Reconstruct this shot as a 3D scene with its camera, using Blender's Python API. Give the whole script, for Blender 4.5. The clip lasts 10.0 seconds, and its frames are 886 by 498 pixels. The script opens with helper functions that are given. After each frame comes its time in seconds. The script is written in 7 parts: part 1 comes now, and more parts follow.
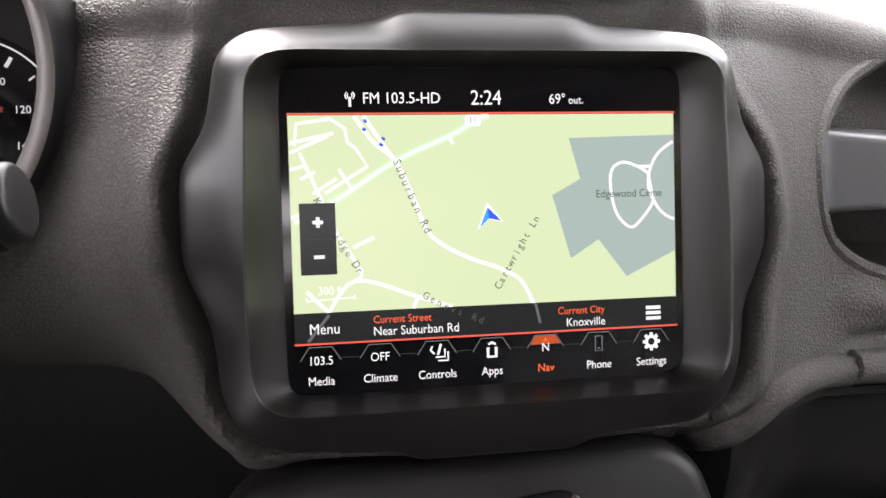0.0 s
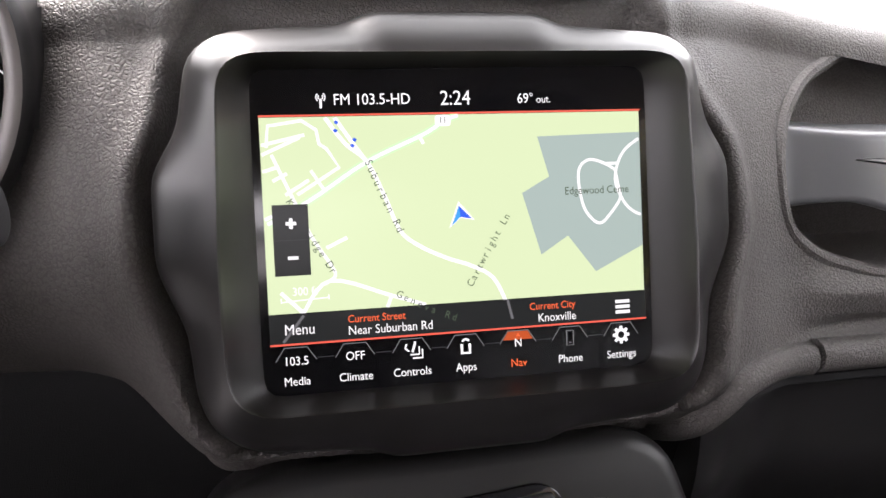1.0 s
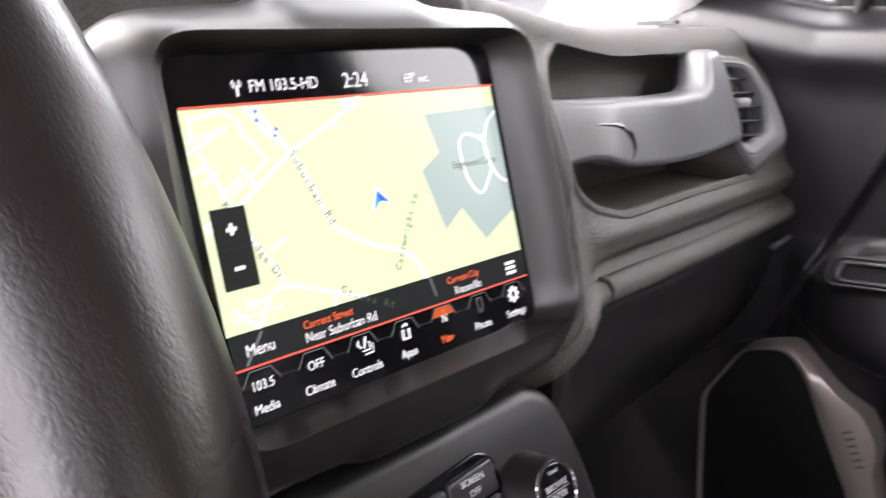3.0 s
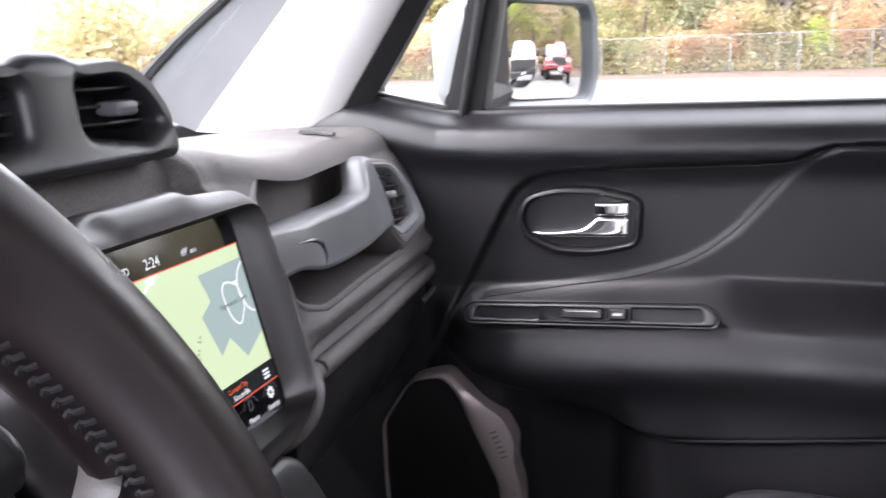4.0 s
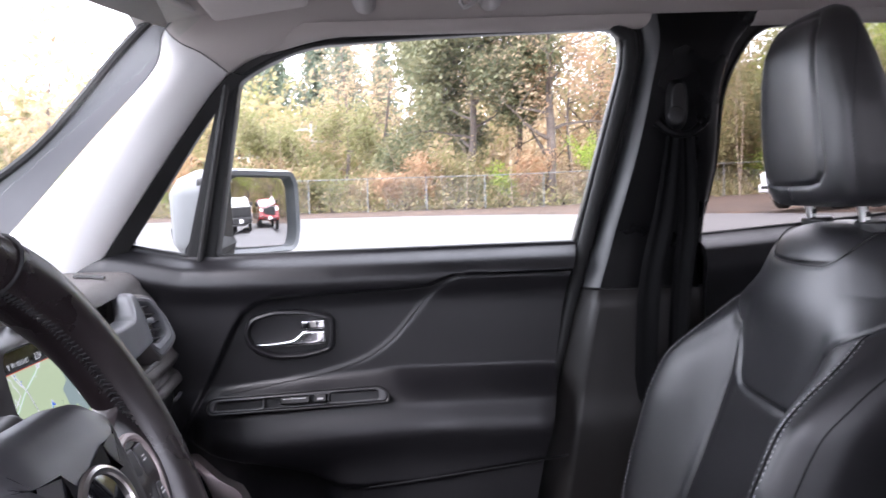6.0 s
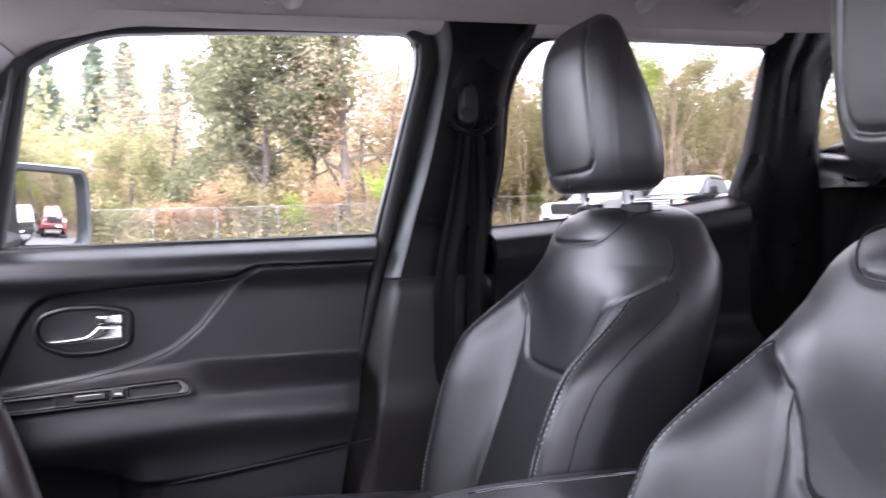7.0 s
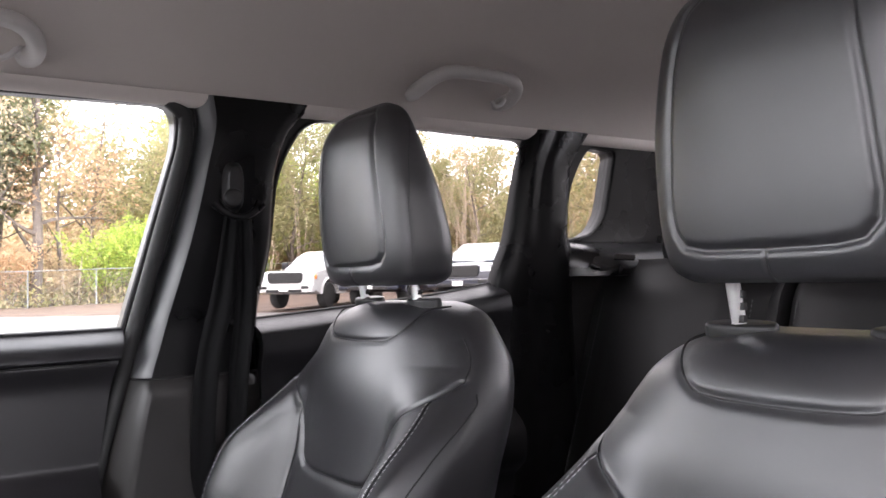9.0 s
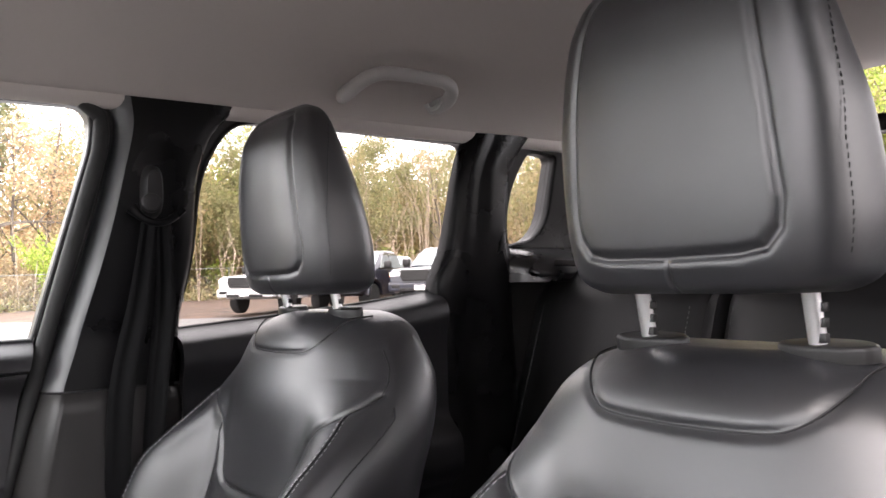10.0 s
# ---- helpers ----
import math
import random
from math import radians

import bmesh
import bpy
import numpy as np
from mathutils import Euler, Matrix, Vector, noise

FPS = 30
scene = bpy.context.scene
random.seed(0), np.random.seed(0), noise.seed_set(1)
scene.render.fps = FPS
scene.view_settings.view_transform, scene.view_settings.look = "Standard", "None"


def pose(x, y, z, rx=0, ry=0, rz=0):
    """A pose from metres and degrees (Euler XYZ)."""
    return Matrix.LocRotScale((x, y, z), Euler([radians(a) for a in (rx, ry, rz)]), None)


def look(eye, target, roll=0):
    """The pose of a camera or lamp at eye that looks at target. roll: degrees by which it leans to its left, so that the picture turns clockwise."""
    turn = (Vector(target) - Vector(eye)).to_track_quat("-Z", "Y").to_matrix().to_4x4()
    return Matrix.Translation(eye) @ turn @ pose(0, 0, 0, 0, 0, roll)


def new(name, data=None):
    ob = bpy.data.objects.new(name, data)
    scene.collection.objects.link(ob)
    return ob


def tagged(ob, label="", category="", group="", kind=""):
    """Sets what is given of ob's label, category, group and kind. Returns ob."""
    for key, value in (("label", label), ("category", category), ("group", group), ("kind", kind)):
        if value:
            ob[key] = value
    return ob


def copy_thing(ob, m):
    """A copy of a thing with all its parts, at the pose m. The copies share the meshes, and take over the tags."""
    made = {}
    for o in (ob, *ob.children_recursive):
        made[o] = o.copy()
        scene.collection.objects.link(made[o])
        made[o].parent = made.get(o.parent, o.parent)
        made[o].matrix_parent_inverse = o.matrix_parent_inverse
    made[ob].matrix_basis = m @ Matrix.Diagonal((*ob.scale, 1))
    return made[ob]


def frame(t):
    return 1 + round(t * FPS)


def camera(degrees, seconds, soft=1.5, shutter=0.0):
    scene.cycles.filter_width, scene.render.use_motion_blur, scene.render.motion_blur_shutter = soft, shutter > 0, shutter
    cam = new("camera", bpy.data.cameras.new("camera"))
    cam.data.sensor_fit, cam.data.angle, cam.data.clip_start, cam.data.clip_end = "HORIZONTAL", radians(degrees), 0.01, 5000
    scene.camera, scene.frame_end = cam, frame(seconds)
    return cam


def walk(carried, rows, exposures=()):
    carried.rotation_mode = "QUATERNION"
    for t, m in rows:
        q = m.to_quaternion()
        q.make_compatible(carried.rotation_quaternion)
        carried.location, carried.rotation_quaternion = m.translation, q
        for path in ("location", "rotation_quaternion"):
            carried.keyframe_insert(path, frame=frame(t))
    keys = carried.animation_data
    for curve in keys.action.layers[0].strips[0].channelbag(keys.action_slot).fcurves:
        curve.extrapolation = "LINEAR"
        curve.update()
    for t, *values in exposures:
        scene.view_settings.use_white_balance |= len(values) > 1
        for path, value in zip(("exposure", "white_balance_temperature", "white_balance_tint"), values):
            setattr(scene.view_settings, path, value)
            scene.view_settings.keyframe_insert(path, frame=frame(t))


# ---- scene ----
cam = camera(55.2, 10.0, shutter=0.35)
PATH = [
    (0, (-0.088, 0.017, 1.065), (0.277, 1.901, 0.504), 1.1),
    (0.5, (-0.082, 0.018, 1.065), (0.312, 1.895, 0.498), 1.1),
    (1, (-0.091, 0.013, 1.066), (0.349, 1.882, 0.504), 0.7),
    (1.5, (-0.128, 0.014, 1.062), (0.411, 1.863, 0.525), 0.2),
    (2, (-0.183, 0.057, 1.028), (0.552, 1.849, 0.53), -0.2),
    (2.2, (-0.203, 0.068, 1.025), (0.654, 1.808, 0.539), -0.5),
    (3.3, (-0.273, 0.104, 1.062), (1.326, 1.21, 0.592), -1.1),
    (3.5, (-0.307, 0.104, 1.081), (1.395, 1.051, 0.627), -1.4),
    (4, (-0.399, 0.062, 1.135), (1.449, 0.69, 0.698), -1.9),
    (4.5, (-0.53, 0.01, 1.17), (1.379, 0.443, 0.76), -2.0),
    (5, (-0.629, -0.023, 1.177), (1.324, 0.269, 0.859), -1.9),
    (5.2, (-0.679, -0.027, 1.181), (1.288, 0.209, 0.907), -1.6),
    (6.3, (-0.868, -0.014, 1.172), (1.123, -0.16, 1.062), -1.7),
    (6.5, (-0.88, -0.015, 1.155), (1.104, -0.246, 1.061), -1.5),
    (7, (-0.894, 0.008, 1.106), (1.038, -0.5, 1.028), -1.5),
    (7.5, (-0.864, 0.047, 1.129), (0.972, -0.744, 1.072), -1.3),
    (8, (-0.841, 0.075, 1.14), (0.918, -0.876, 1.133), -1.2),
    (8.5, (-0.798, 0.079, 1.143), (0.905, -0.967, 1.189), -1.2),
    (9, (-0.769, 0.065, 1.148), (0.889, -1.052, 1.215), -1.2),
    (9.5, (-0.764, 0.044, 1.151), (0.852, -1.132, 1.224), -1.3),
    (10, (-0.768, -0.008, 1.153), (0.841, -1.194, 1.227), -1.4),
]
walk(cam, [(t, look(eye, target, roll)) for t, eye, target, roll in PATH], exposures=[(0.0, 1.6, 6550, 17), (1.5, 1.70, 6500, 17), (2.2, 1.74, 6500, 17), (3.4, 2.0, 6450, 18), (4.0, 1.66, 6100, 18), (4.5, 1.63, 5650, 19), (5.2, 1.17, 5550, 20), (6.4, 1.08, 6000, 20), (7.0, 1.46, 5850, 23), (7.5, 1.64, 5600, 25), (8.0, 1.52, 5900, 21), (8.6, 1.48, 6200, 18), (9.2, 1.52, 6350, 17), (10.0, 1.56, 6500, 16)])

# ---- light ----
world = bpy.data.worlds.new("overcast_sky")
scene.world = world
world.use_nodes = True
wn, wl = world.node_tree.nodes, world.node_tree.links
sky = wn.new("ShaderNodeTexSky")
sky.sky_type, sky.sun_disc = "NISHITA", False
sky.sun_elevation, sky.sun_rotation = radians(47), radians(331)
sky.air_density, sky.dust_density = 1.0, 4.0
cloud = wn.new("ShaderNodeMix")
cloud.data_type = "RGBA"
cloud.inputs[0].default_value = 0.8
cloud.inputs[7].default_value = (25.5, 25.0, 25.2, 1)
wl.new(sky.outputs[0], cloud.inputs[6])
wl.new(cloud.outputs[2], wn["Background"].inputs[0])
wn["Background"].inputs[1].default_value = 0.15

sun = new("sun", bpy.data.lights.new("sun", "SUN"))
sun.data.energy, sun.data.angle, sun.data.color = 2.9, radians(25), (1.0, 0.93, 0.88)
sun.matrix_basis = look((0, 0, 30), (12.2, -22.0, 3.0))

from mathutils.geometry import tessellate_polygon


# ---- builders ----
def lerp(table, x):
    """Value at x of a small table [(x, value)], straight between its rows."""
    xs, ys = [a for a, _ in table], [b for _, b in table]
    return float(np.interp(x, xs, ys))


def ease(table, x):
    """Value at x of a small table [(x, value)], as a smooth line that never overshoots its rows."""
    n = len(table)
    if x <= table[0][0]:
        return table[0][1]
    if x >= table[-1][0]:
        return table[-1][1]
    i = 0
    while table[i + 1][0] < x:
        i += 1

    def chord(k):
        return (table[k + 1][1] - table[k][1]) / (table[k + 1][0] - table[k][0])

    def slope(k):
        if k == 0:
            return chord(0)
        if k == n - 1:
            return chord(n - 2)
        a, b = chord(k - 1), chord(k)
        return 0.0 if a * b <= 0 else 2 * a * b / (a + b)

    h = table[i + 1][0] - table[i][0]
    t = (x - table[i][0]) / h
    return (2 * t ** 3 - 3 * t * t + 1) * table[i][1] + (t ** 3 - 2 * t * t + t) * h * slope(i) + (3 * t * t - 2 * t ** 3) * table[i + 1][1] + (t ** 3 - t * t) * h * slope(i + 1)


def smooth(a, b, x):
    t = min(1, max(0, (x - a) / (b - a)))
    return t * t * (3 - 2 * t)


def from_lists(verts, faces):
    bm = bmesh.new()
    vs = [bm.verts.new(v) for v in verts]
    for f in faces:
        try:
            bm.faces.new([vs[i] for i in f])
        except ValueError:
            pass
    return bm


def join(*bms):
    out = bmesh.new()
    for bm in bms:
        me = bpy.data.meshes.new("t")
        bm.to_mesh(me)
        out.from_mesh(me)
        bpy.data.meshes.remove(me)
        bm.free()
    return out


def moved(bm, m):
    bm.transform(m)
    return bm


def loft(rings, closed=True, caps=True):
    n = len(rings[0])
    verts = [p for r in rings for p in r]
    faces = []
    for k in range(len(rings) - 1):
        for i in range(n if closed else n - 1):
            j = (i + 1) % n
            faces.append((k * n + i, k * n + j, (k + 1) * n + j, (k + 1) * n + i))
    if caps and closed:
        faces.append(tuple(range(n - 1, -1, -1)))
        faces.append(tuple((len(rings) - 1) * n + i for i in range(n)))
    bm = from_lists(verts, faces)
    bmesh.ops.recalc_face_normals(bm, faces=bm.faces)
    return bm


def sheet(fn, nu, nv, thick=0.0):
    """A grid surface fn(u, v), u and v in 0..1; thick pushes a second skin out along the normals."""
    verts = [fn(i / nu, j / nv) for j in range(nv + 1) for i in range(nu + 1)]
    faces = [(j * (nu + 1) + i, j * (nu + 1) + i + 1, (j + 1) * (nu + 1) + i + 1, (j + 1) * (nu + 1) + i) for j in range(nv) for i in range(nu)]
    bm = from_lists(verts, faces)
    if thick:
        bm.normal_update()
        geom = bmesh.ops.solidify(bm, geom=list(bm.faces), thickness=thick)
    return bm


def rounded(pts, r, n=5):
    """A closed outline with its corners rounded; r one radius or one for each corner."""
    out = []
    for i, p in enumerate(pts):
        p, a, b = Vector(p), Vector(pts[i - 1]), Vector(pts[(i + 1) % len(pts)])
        rr = r[i] if isinstance(r, (list, tuple)) else r
        d = min(rr, 0.48 * (a - p).length, 0.48 * (b - p).length)
        s, e = p + (a - p).normalized() * d, p + (b - p).normalized() * d
        for k in range(n + 1):
            t = k / n
            out.append((1 - t) ** 2 * s + 2 * t * (1 - t) * p + t * t * e)
    return [(v.x, v.y) for v in out]


def inset(pts, d):
    area = sum(pts[i - 1][0] * pts[i][1] - pts[i][0] * pts[i - 1][1] for i in range(len(pts)))
    s = 1 if area > 0 else -1
    out = []
    for i, p in enumerate(pts):
        p, a, b = Vector(p), Vector(pts[i - 1]), Vector(pts[(i + 1) % len(pts)])
        n1, n2 = Vector((-(p - a).y, (p - a).x)), Vector((-(b - p).y, (b - p).x))
        n = (n1.normalized() + n2.normalized())
        n = n.normalized() if n.length > 1e-6 else n1.normalized()
        q = p + n * d * s
        out.append((q.x, q.y))
    return out


def polar(outline, n=180, soft=2):
    """Distance from the middle to a star-shaped outline at n even angles, slightly softened."""
    r = []
    for k in range(n):
        a = k / n * math.tau
        c, s = math.cos(a), math.sin(a)
        best = 0
        for i in range(len(outline)):
            (x1, y1), (x2, y2) = outline[i - 1], outline[i]
            den = c * (y2 - y1) - s * (x2 - x1)
            if abs(den) > 1e-12:
                t, u = (x1 * (y2 - y1) - y1 * (x2 - x1)) / den, (x1 * s - y1 * c) / den
                if t > 0 and -1e-6 <= u <= 1 + 1e-6:
                    best = max(best, t)
        r.append(best)
    for _ in range(soft):
        r = [(r[k - 1] + 2 * r[k] + r[(k + 1) % n]) / 4 for k in range(n)]
    return r


def slab(outline, depth, m=None, bevel=0.0, holes=(), back=True):
    """A plate: the outline in x, y; front at z = 0, back at z = -depth, front edge rolled by bevel; holes go through."""
    loops = [(outline, 1)] + [(h, -1) for h in holes]
    bm = bmesh.new()
    fronts, backs = [], []
    for pts, side in loops:
        rings = []
        if bevel:
            for k in range(4):
                a = k / 3 * math.pi / 2
                pp = inset(pts, bevel * (1 - math.sin(a))) if side > 0 else inset(pts, -bevel * (1 - math.sin(a)))
                rings.append([bm.verts.new((x, y, -bevel * (1 - math.cos(a)))) for x, y in pp])
        else:
            rings.append([bm.verts.new((x, y, 0)) for x, y in pts])
        rings.append([bm.verts.new((x, y, -depth)) for x, y in pts])
        for ra, rb in zip(rings, rings[1:]):
            for i in range(len(pts)):
                bm.faces.new((ra[i - 1], ra[i], rb[i], rb[i - 1]))
        fronts.append(rings[0])
        backs.append(rings[-1])
    for rings in ((fronts, backs) if back else (fronts,)):
        flat = [v for r in rings for v in r]
        for tri in tessellate_polygon([[v.co.copy() for v in r] for r in rings]):
            try:
                bm.faces.new([flat[i] for i in tri])
            except ValueError:
                pass
    bmesh.ops.recalc_face_normals(bm, faces=bm.faces)
    if m is not None:
        bm.transform(m)
    return bm


def tube(path, r, n=10, closed=False, caps=True, flat=1.0):
    """A round bar along a path; r one radius or one for each point; flat squeezes it along its binormal."""
    path = [Vector(p) for p in path]
    rings, ref = [], None
    for i, p in enumerate(path):
        a = path[i - 1] if i or closed else p
        b = path[(i + 1) % len(path)] if i < len(path) - 1 or closed else p
        t = (b - a).normalized()
        if ref is None:
            ref = Vector((0, 0, 1)) if abs(t.z) < 0.9 else Vector((1, 0, 0))
        u = (ref - t * ref.dot(t)).normalized()
        w = t.cross(u)
        ref = u
        rr = r[i] if isinstance(r, (list, tuple)) else r
        rings.append([p + (u * math.cos(k / n * math.tau) + w * flat * math.sin(k / n * math.tau)) * rr for k in range(n)])
    if closed:
        rings.append(rings[0])
    return loft(rings, True, caps and not closed)


def box(x0, x1, y0, y1, z0, z1, bevel=0.0, seg=2):
    bm = bmesh.new()
    bmesh.ops.create_cube(bm, size=1, matrix=Matrix.Translation(((x0 + x1) / 2, (y0 + y1) / 2, (z0 + z1) / 2)) @ Matrix.Diagonal((x1 - x0, y1 - y0, z1 - z0, 1)))
    if bevel:
        bmesh.ops.bevel(bm, geom=list(bm.edges), offset=bevel, segments=seg, affect="EDGES", profile=0.5)
    return bm


def disc(r, depth, m=None, bevel=0.0, n=32):
    return slab([(r * math.cos(k / n * math.tau), r * math.sin(k / n * math.tau)) for k in range(n)], depth, m, bevel)


def curve_pts(pts, n=8):
    """A smooth line through points (Catmull-Rom)."""
    pts = [Vector(p) for p in pts]
    out = []
    for i in range(len(pts) - 1):
        p0, p1, p2, p3 = pts[max(0, i - 1)], pts[i], pts[i + 1], pts[min(len(pts) - 1, i + 2)]
        for k in range(n):
            t = k / n
            out.append(0.5 * (2 * p1 + (p2 - p0) * t + (2 * p0 - 5 * p1 + 4 * p2 - p3) * t * t + (3 * p1 - p0 - 3 * p2 + p3) * t ** 3))
    return out + [pts[-1]]


def to_line(pts, x, y):
    """Distance from (x, y) to a polyline given as an array."""
    a, b = pts[:-1], pts[1:]
    d = b - a
    q = np.array((x, y)) - a
    t = np.clip((q * d).sum(1) / np.maximum((d * d).sum(1), 1e-12), 0, 1)
    return float(np.sqrt(((q - d * t[:, None]) ** 2).sum(1).min()))


def inside(pts, x, y):
    c = False
    for i in range(len(pts)):
        (x1, y1), (x2, y2) = pts[i - 1], pts[i]
        if (y1 > y) != (y2 > y) and x < (x2 - x1) * (y - y1) / (y2 - y1) + x1:
            c = not c
    return c


WHERE = {}


def thing(name, at=(0, 0, 0), label="", category="", group="", kind="", turn=0):
    ob = new(name)
    ob.empty_display_size = 0.1
    ob.matrix_basis = pose(*at, 0, 0, turn)
    WHERE[ob.name] = ob.matrix_basis.copy()
    return tagged(ob, label, category, group, kind)


def finish(me, mats, angle=38):
    for m in mats if isinstance(mats, (list, tuple)) else [mats]:
        me.materials.append(m)
    me.shade_smooth()
    me.set_sharp_from_angle(angle=radians(angle))


def part(name, bm, material, parent=None, label="", local=False, angle=38):
    """One mesh from bm, under parent. Built in world places, or in the parent's own space when local."""
    me = bpy.data.meshes.new(name)
    bm.to_mesh(me)
    bm.free()
    finish(me, material, angle)
    ob = new(name, me)
    if parent:
        ob.parent = parent
        if not local:
            ob.matrix_parent_inverse = WHERE[parent.name].inverted()
        WHERE[ob.name] = Matrix() if not local else WHERE.get(parent.name, Matrix()).copy()
    else:
        WHERE[ob.name] = Matrix()
    if label:
        ob["label"] = label
    return ob


def structure(name, bm, material, label, category, angle=38):
    return tagged(part(name, bm, material, None, angle=angle), label, category, kind="structure")


def words(text, size, m, thick=0.0002, align="CENTER"):
    cu = bpy.data.curves.new("words", "FONT")
    cu.body, cu.size, cu.align_x, cu.align_y, cu.extrude, cu.resolution_u = text, size, align, "CENTER", thick, 3
    ob = bpy.data.objects.new("words", cu)
    scene.collection.objects.link(ob)
    me = bpy.data.meshes.new_from_object(ob.evaluated_get(bpy.context.evaluated_depsgraph_get()))
    bpy.data.objects.remove(ob)
    bpy.data.curves.remove(cu)
    bm = bmesh.new()
    bm.from_mesh(me)
    bpy.data.meshes.remove(me)
    bm.transform(m)
    return bm


def ribbon(pts, w, z=0.0, m=None):
    """A flat line of width w through points in a plane."""
    pts = [Vector((p[0], p[1])) for p in pts]
    L, R = [], []
    for i, p in enumerate(pts):
        a, b = pts[max(0, i - 1)], pts[min(len(pts) - 1, i + 1)]
        d = (b - a).normalized()
        n = Vector((-d.y, d.x)) * w / 2
        L.append((p.x + n.x, p.y + n.y, z))
        R.append((p.x - n.x, p.y - n.y, z))
    k = len(pts)
    bm = from_lists(L + R, [(i, k + i, k + i + 1, i + 1) for i in range(k - 1)])
    if m is not None:
        bm.transform(m)
    return bm


# ---- materials ----
def material(name, color, rough=0.5, metal=0.0, bump=0.0, grain=400.0, kind="noise", vary=0.12, coarse=9.0, coat=0.0, spec=0.5, rough_vary=0.1, sheen=0.0, dust=0.0, depth=0.22):
    """Paint, plastic, leather or cloth: two scales of variation and a fine relief; deep grain has crease shade in its
    colour.
    """
    m = bpy.data.materials.new(name)
    m.use_nodes = True
    n, l = m.node_tree.nodes, m.node_tree.links
    b = n["Principled BSDF"]
    b.inputs["Metallic"].default_value = metal
    b.inputs["Specular IOR Level"].default_value = spec
    b.inputs["Coat Weight"].default_value = coat
    b.inputs["Coat Roughness"].default_value = 0.08
    b.inputs["Sheen Weight"].default_value = sheen
    tc = n.new("ShaderNodeTexCoord")
    big = n.new("ShaderNodeTexNoise")
    big.inputs["Scale"].default_value, big.inputs["Detail"].default_value = coarse, 6
    l.new(tc.outputs["Object"], big.inputs["Vector"])
    fine = n.new("ShaderNodeTexVoronoi" if kind == "leather" else "ShaderNodeTexNoise")
    fine.inputs["Scale"].default_value = grain
    if kind == "leather":
        fine.feature = "DISTANCE_TO_EDGE"
        warp = n.new("ShaderNodeTexNoise")
        warp.inputs["Scale"].default_value = grain * 0.8
        l.new(tc.outputs["Object"], warp.inputs["Vector"])
        add = n.new("ShaderNodeVectorMath")
        add.operation = "MULTIPLY_ADD"
        add.inputs[1].default_value = (1.5 / grain,) * 3
        l.new(warp.outputs["Color"], add.inputs[0])
        l.new(tc.outputs["Object"], add.inputs[2])
        l.new(add.outputs[0], fine.inputs["Vector"])
        edge = n.new("ShaderNodeMapRange")
        edge.inputs[1].default_value, edge.inputs[2].default_value = 0.0, 0.26
        edge.interpolation_type = "SMOOTHSTEP"
        l.new(fine.outputs["Distance"], edge.inputs[0])
        height = edge.outputs[0]
    else:
        fine.inputs["Detail"].default_value = 4
        l.new(tc.outputs["Object"], fine.inputs["Vector"])
        height = fine.outputs["Fac"]
    ramp = n.new("ShaderNodeMapRange")
    ramp.inputs[1].default_value, ramp.inputs[2].default_value = 0.3, 0.7
    ramp.inputs[3].default_value, ramp.inputs[4].default_value = 1 - vary, 1 + vary
    l.new(big.outputs["Fac"], ramp.inputs[0])
    mul = n.new("ShaderNodeMix")
    mul.data_type, mul.blend_type = "RGBA", "MULTIPLY"
    mul.inputs[0].default_value = 1
    mul.inputs[6].default_value = (*color, 1)
    l.new(ramp.outputs[0], mul.inputs[7])
    last = mul.outputs[2]
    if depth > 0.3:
        # shade in the grain's creases, painted into the base colour by relief height
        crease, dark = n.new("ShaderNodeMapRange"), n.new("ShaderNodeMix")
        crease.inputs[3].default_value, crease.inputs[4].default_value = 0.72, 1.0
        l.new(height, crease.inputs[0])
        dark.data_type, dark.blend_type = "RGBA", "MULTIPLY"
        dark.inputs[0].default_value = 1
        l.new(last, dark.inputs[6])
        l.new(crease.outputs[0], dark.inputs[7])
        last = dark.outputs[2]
    if dust:
        spots = n.new("ShaderNodeTexNoise")
        spots.inputs["Scale"].default_value, spots.inputs["Detail"].default_value = 38, 8
        l.new(tc.outputs["Object"], spots.inputs["Vector"])
        cut = n.new("ShaderNodeMapRange")
        cut.inputs[1].default_value, cut.inputs[2].default_value, cut.inputs[4].default_value = 0.52, 0.8, dust
        l.new(spots.outputs["Fac"], cut.inputs[0])
        pale = n.new("ShaderNodeMix")
        pale.data_type = "RGBA"
        pale.inputs[7].default_value = (0.3, 0.29, 0.27, 1)
        l.new(cut.outputs[0], pale.inputs[0])
        l.new(last, pale.inputs[6])
        last = pale.outputs[2]
    l.new(last, b.inputs["Base Color"])
    rr = n.new("ShaderNodeMapRange")
    rr.inputs[1].default_value, rr.inputs[2].default_value = 0.3, 0.7
    rr.inputs[3].default_value, rr.inputs[4].default_value = max(0.02, rough - rough_vary), min(1, rough + rough_vary)
    l.new(big.outputs["Fac"], rr.inputs[0])
    l.new(rr.outputs[0], b.inputs["Roughness"])
    if bump:
        bp = n.new("ShaderNodeBump")
        bp.inputs["Strength"].default_value = bump
        bp.inputs["Distance"].default_value = (depth if kind == "leather" else 0.5) / grain
        l.new(height, bp.inputs["Height"])
        l.new(bp.outputs[0], b.inputs["Normal"])
    return m


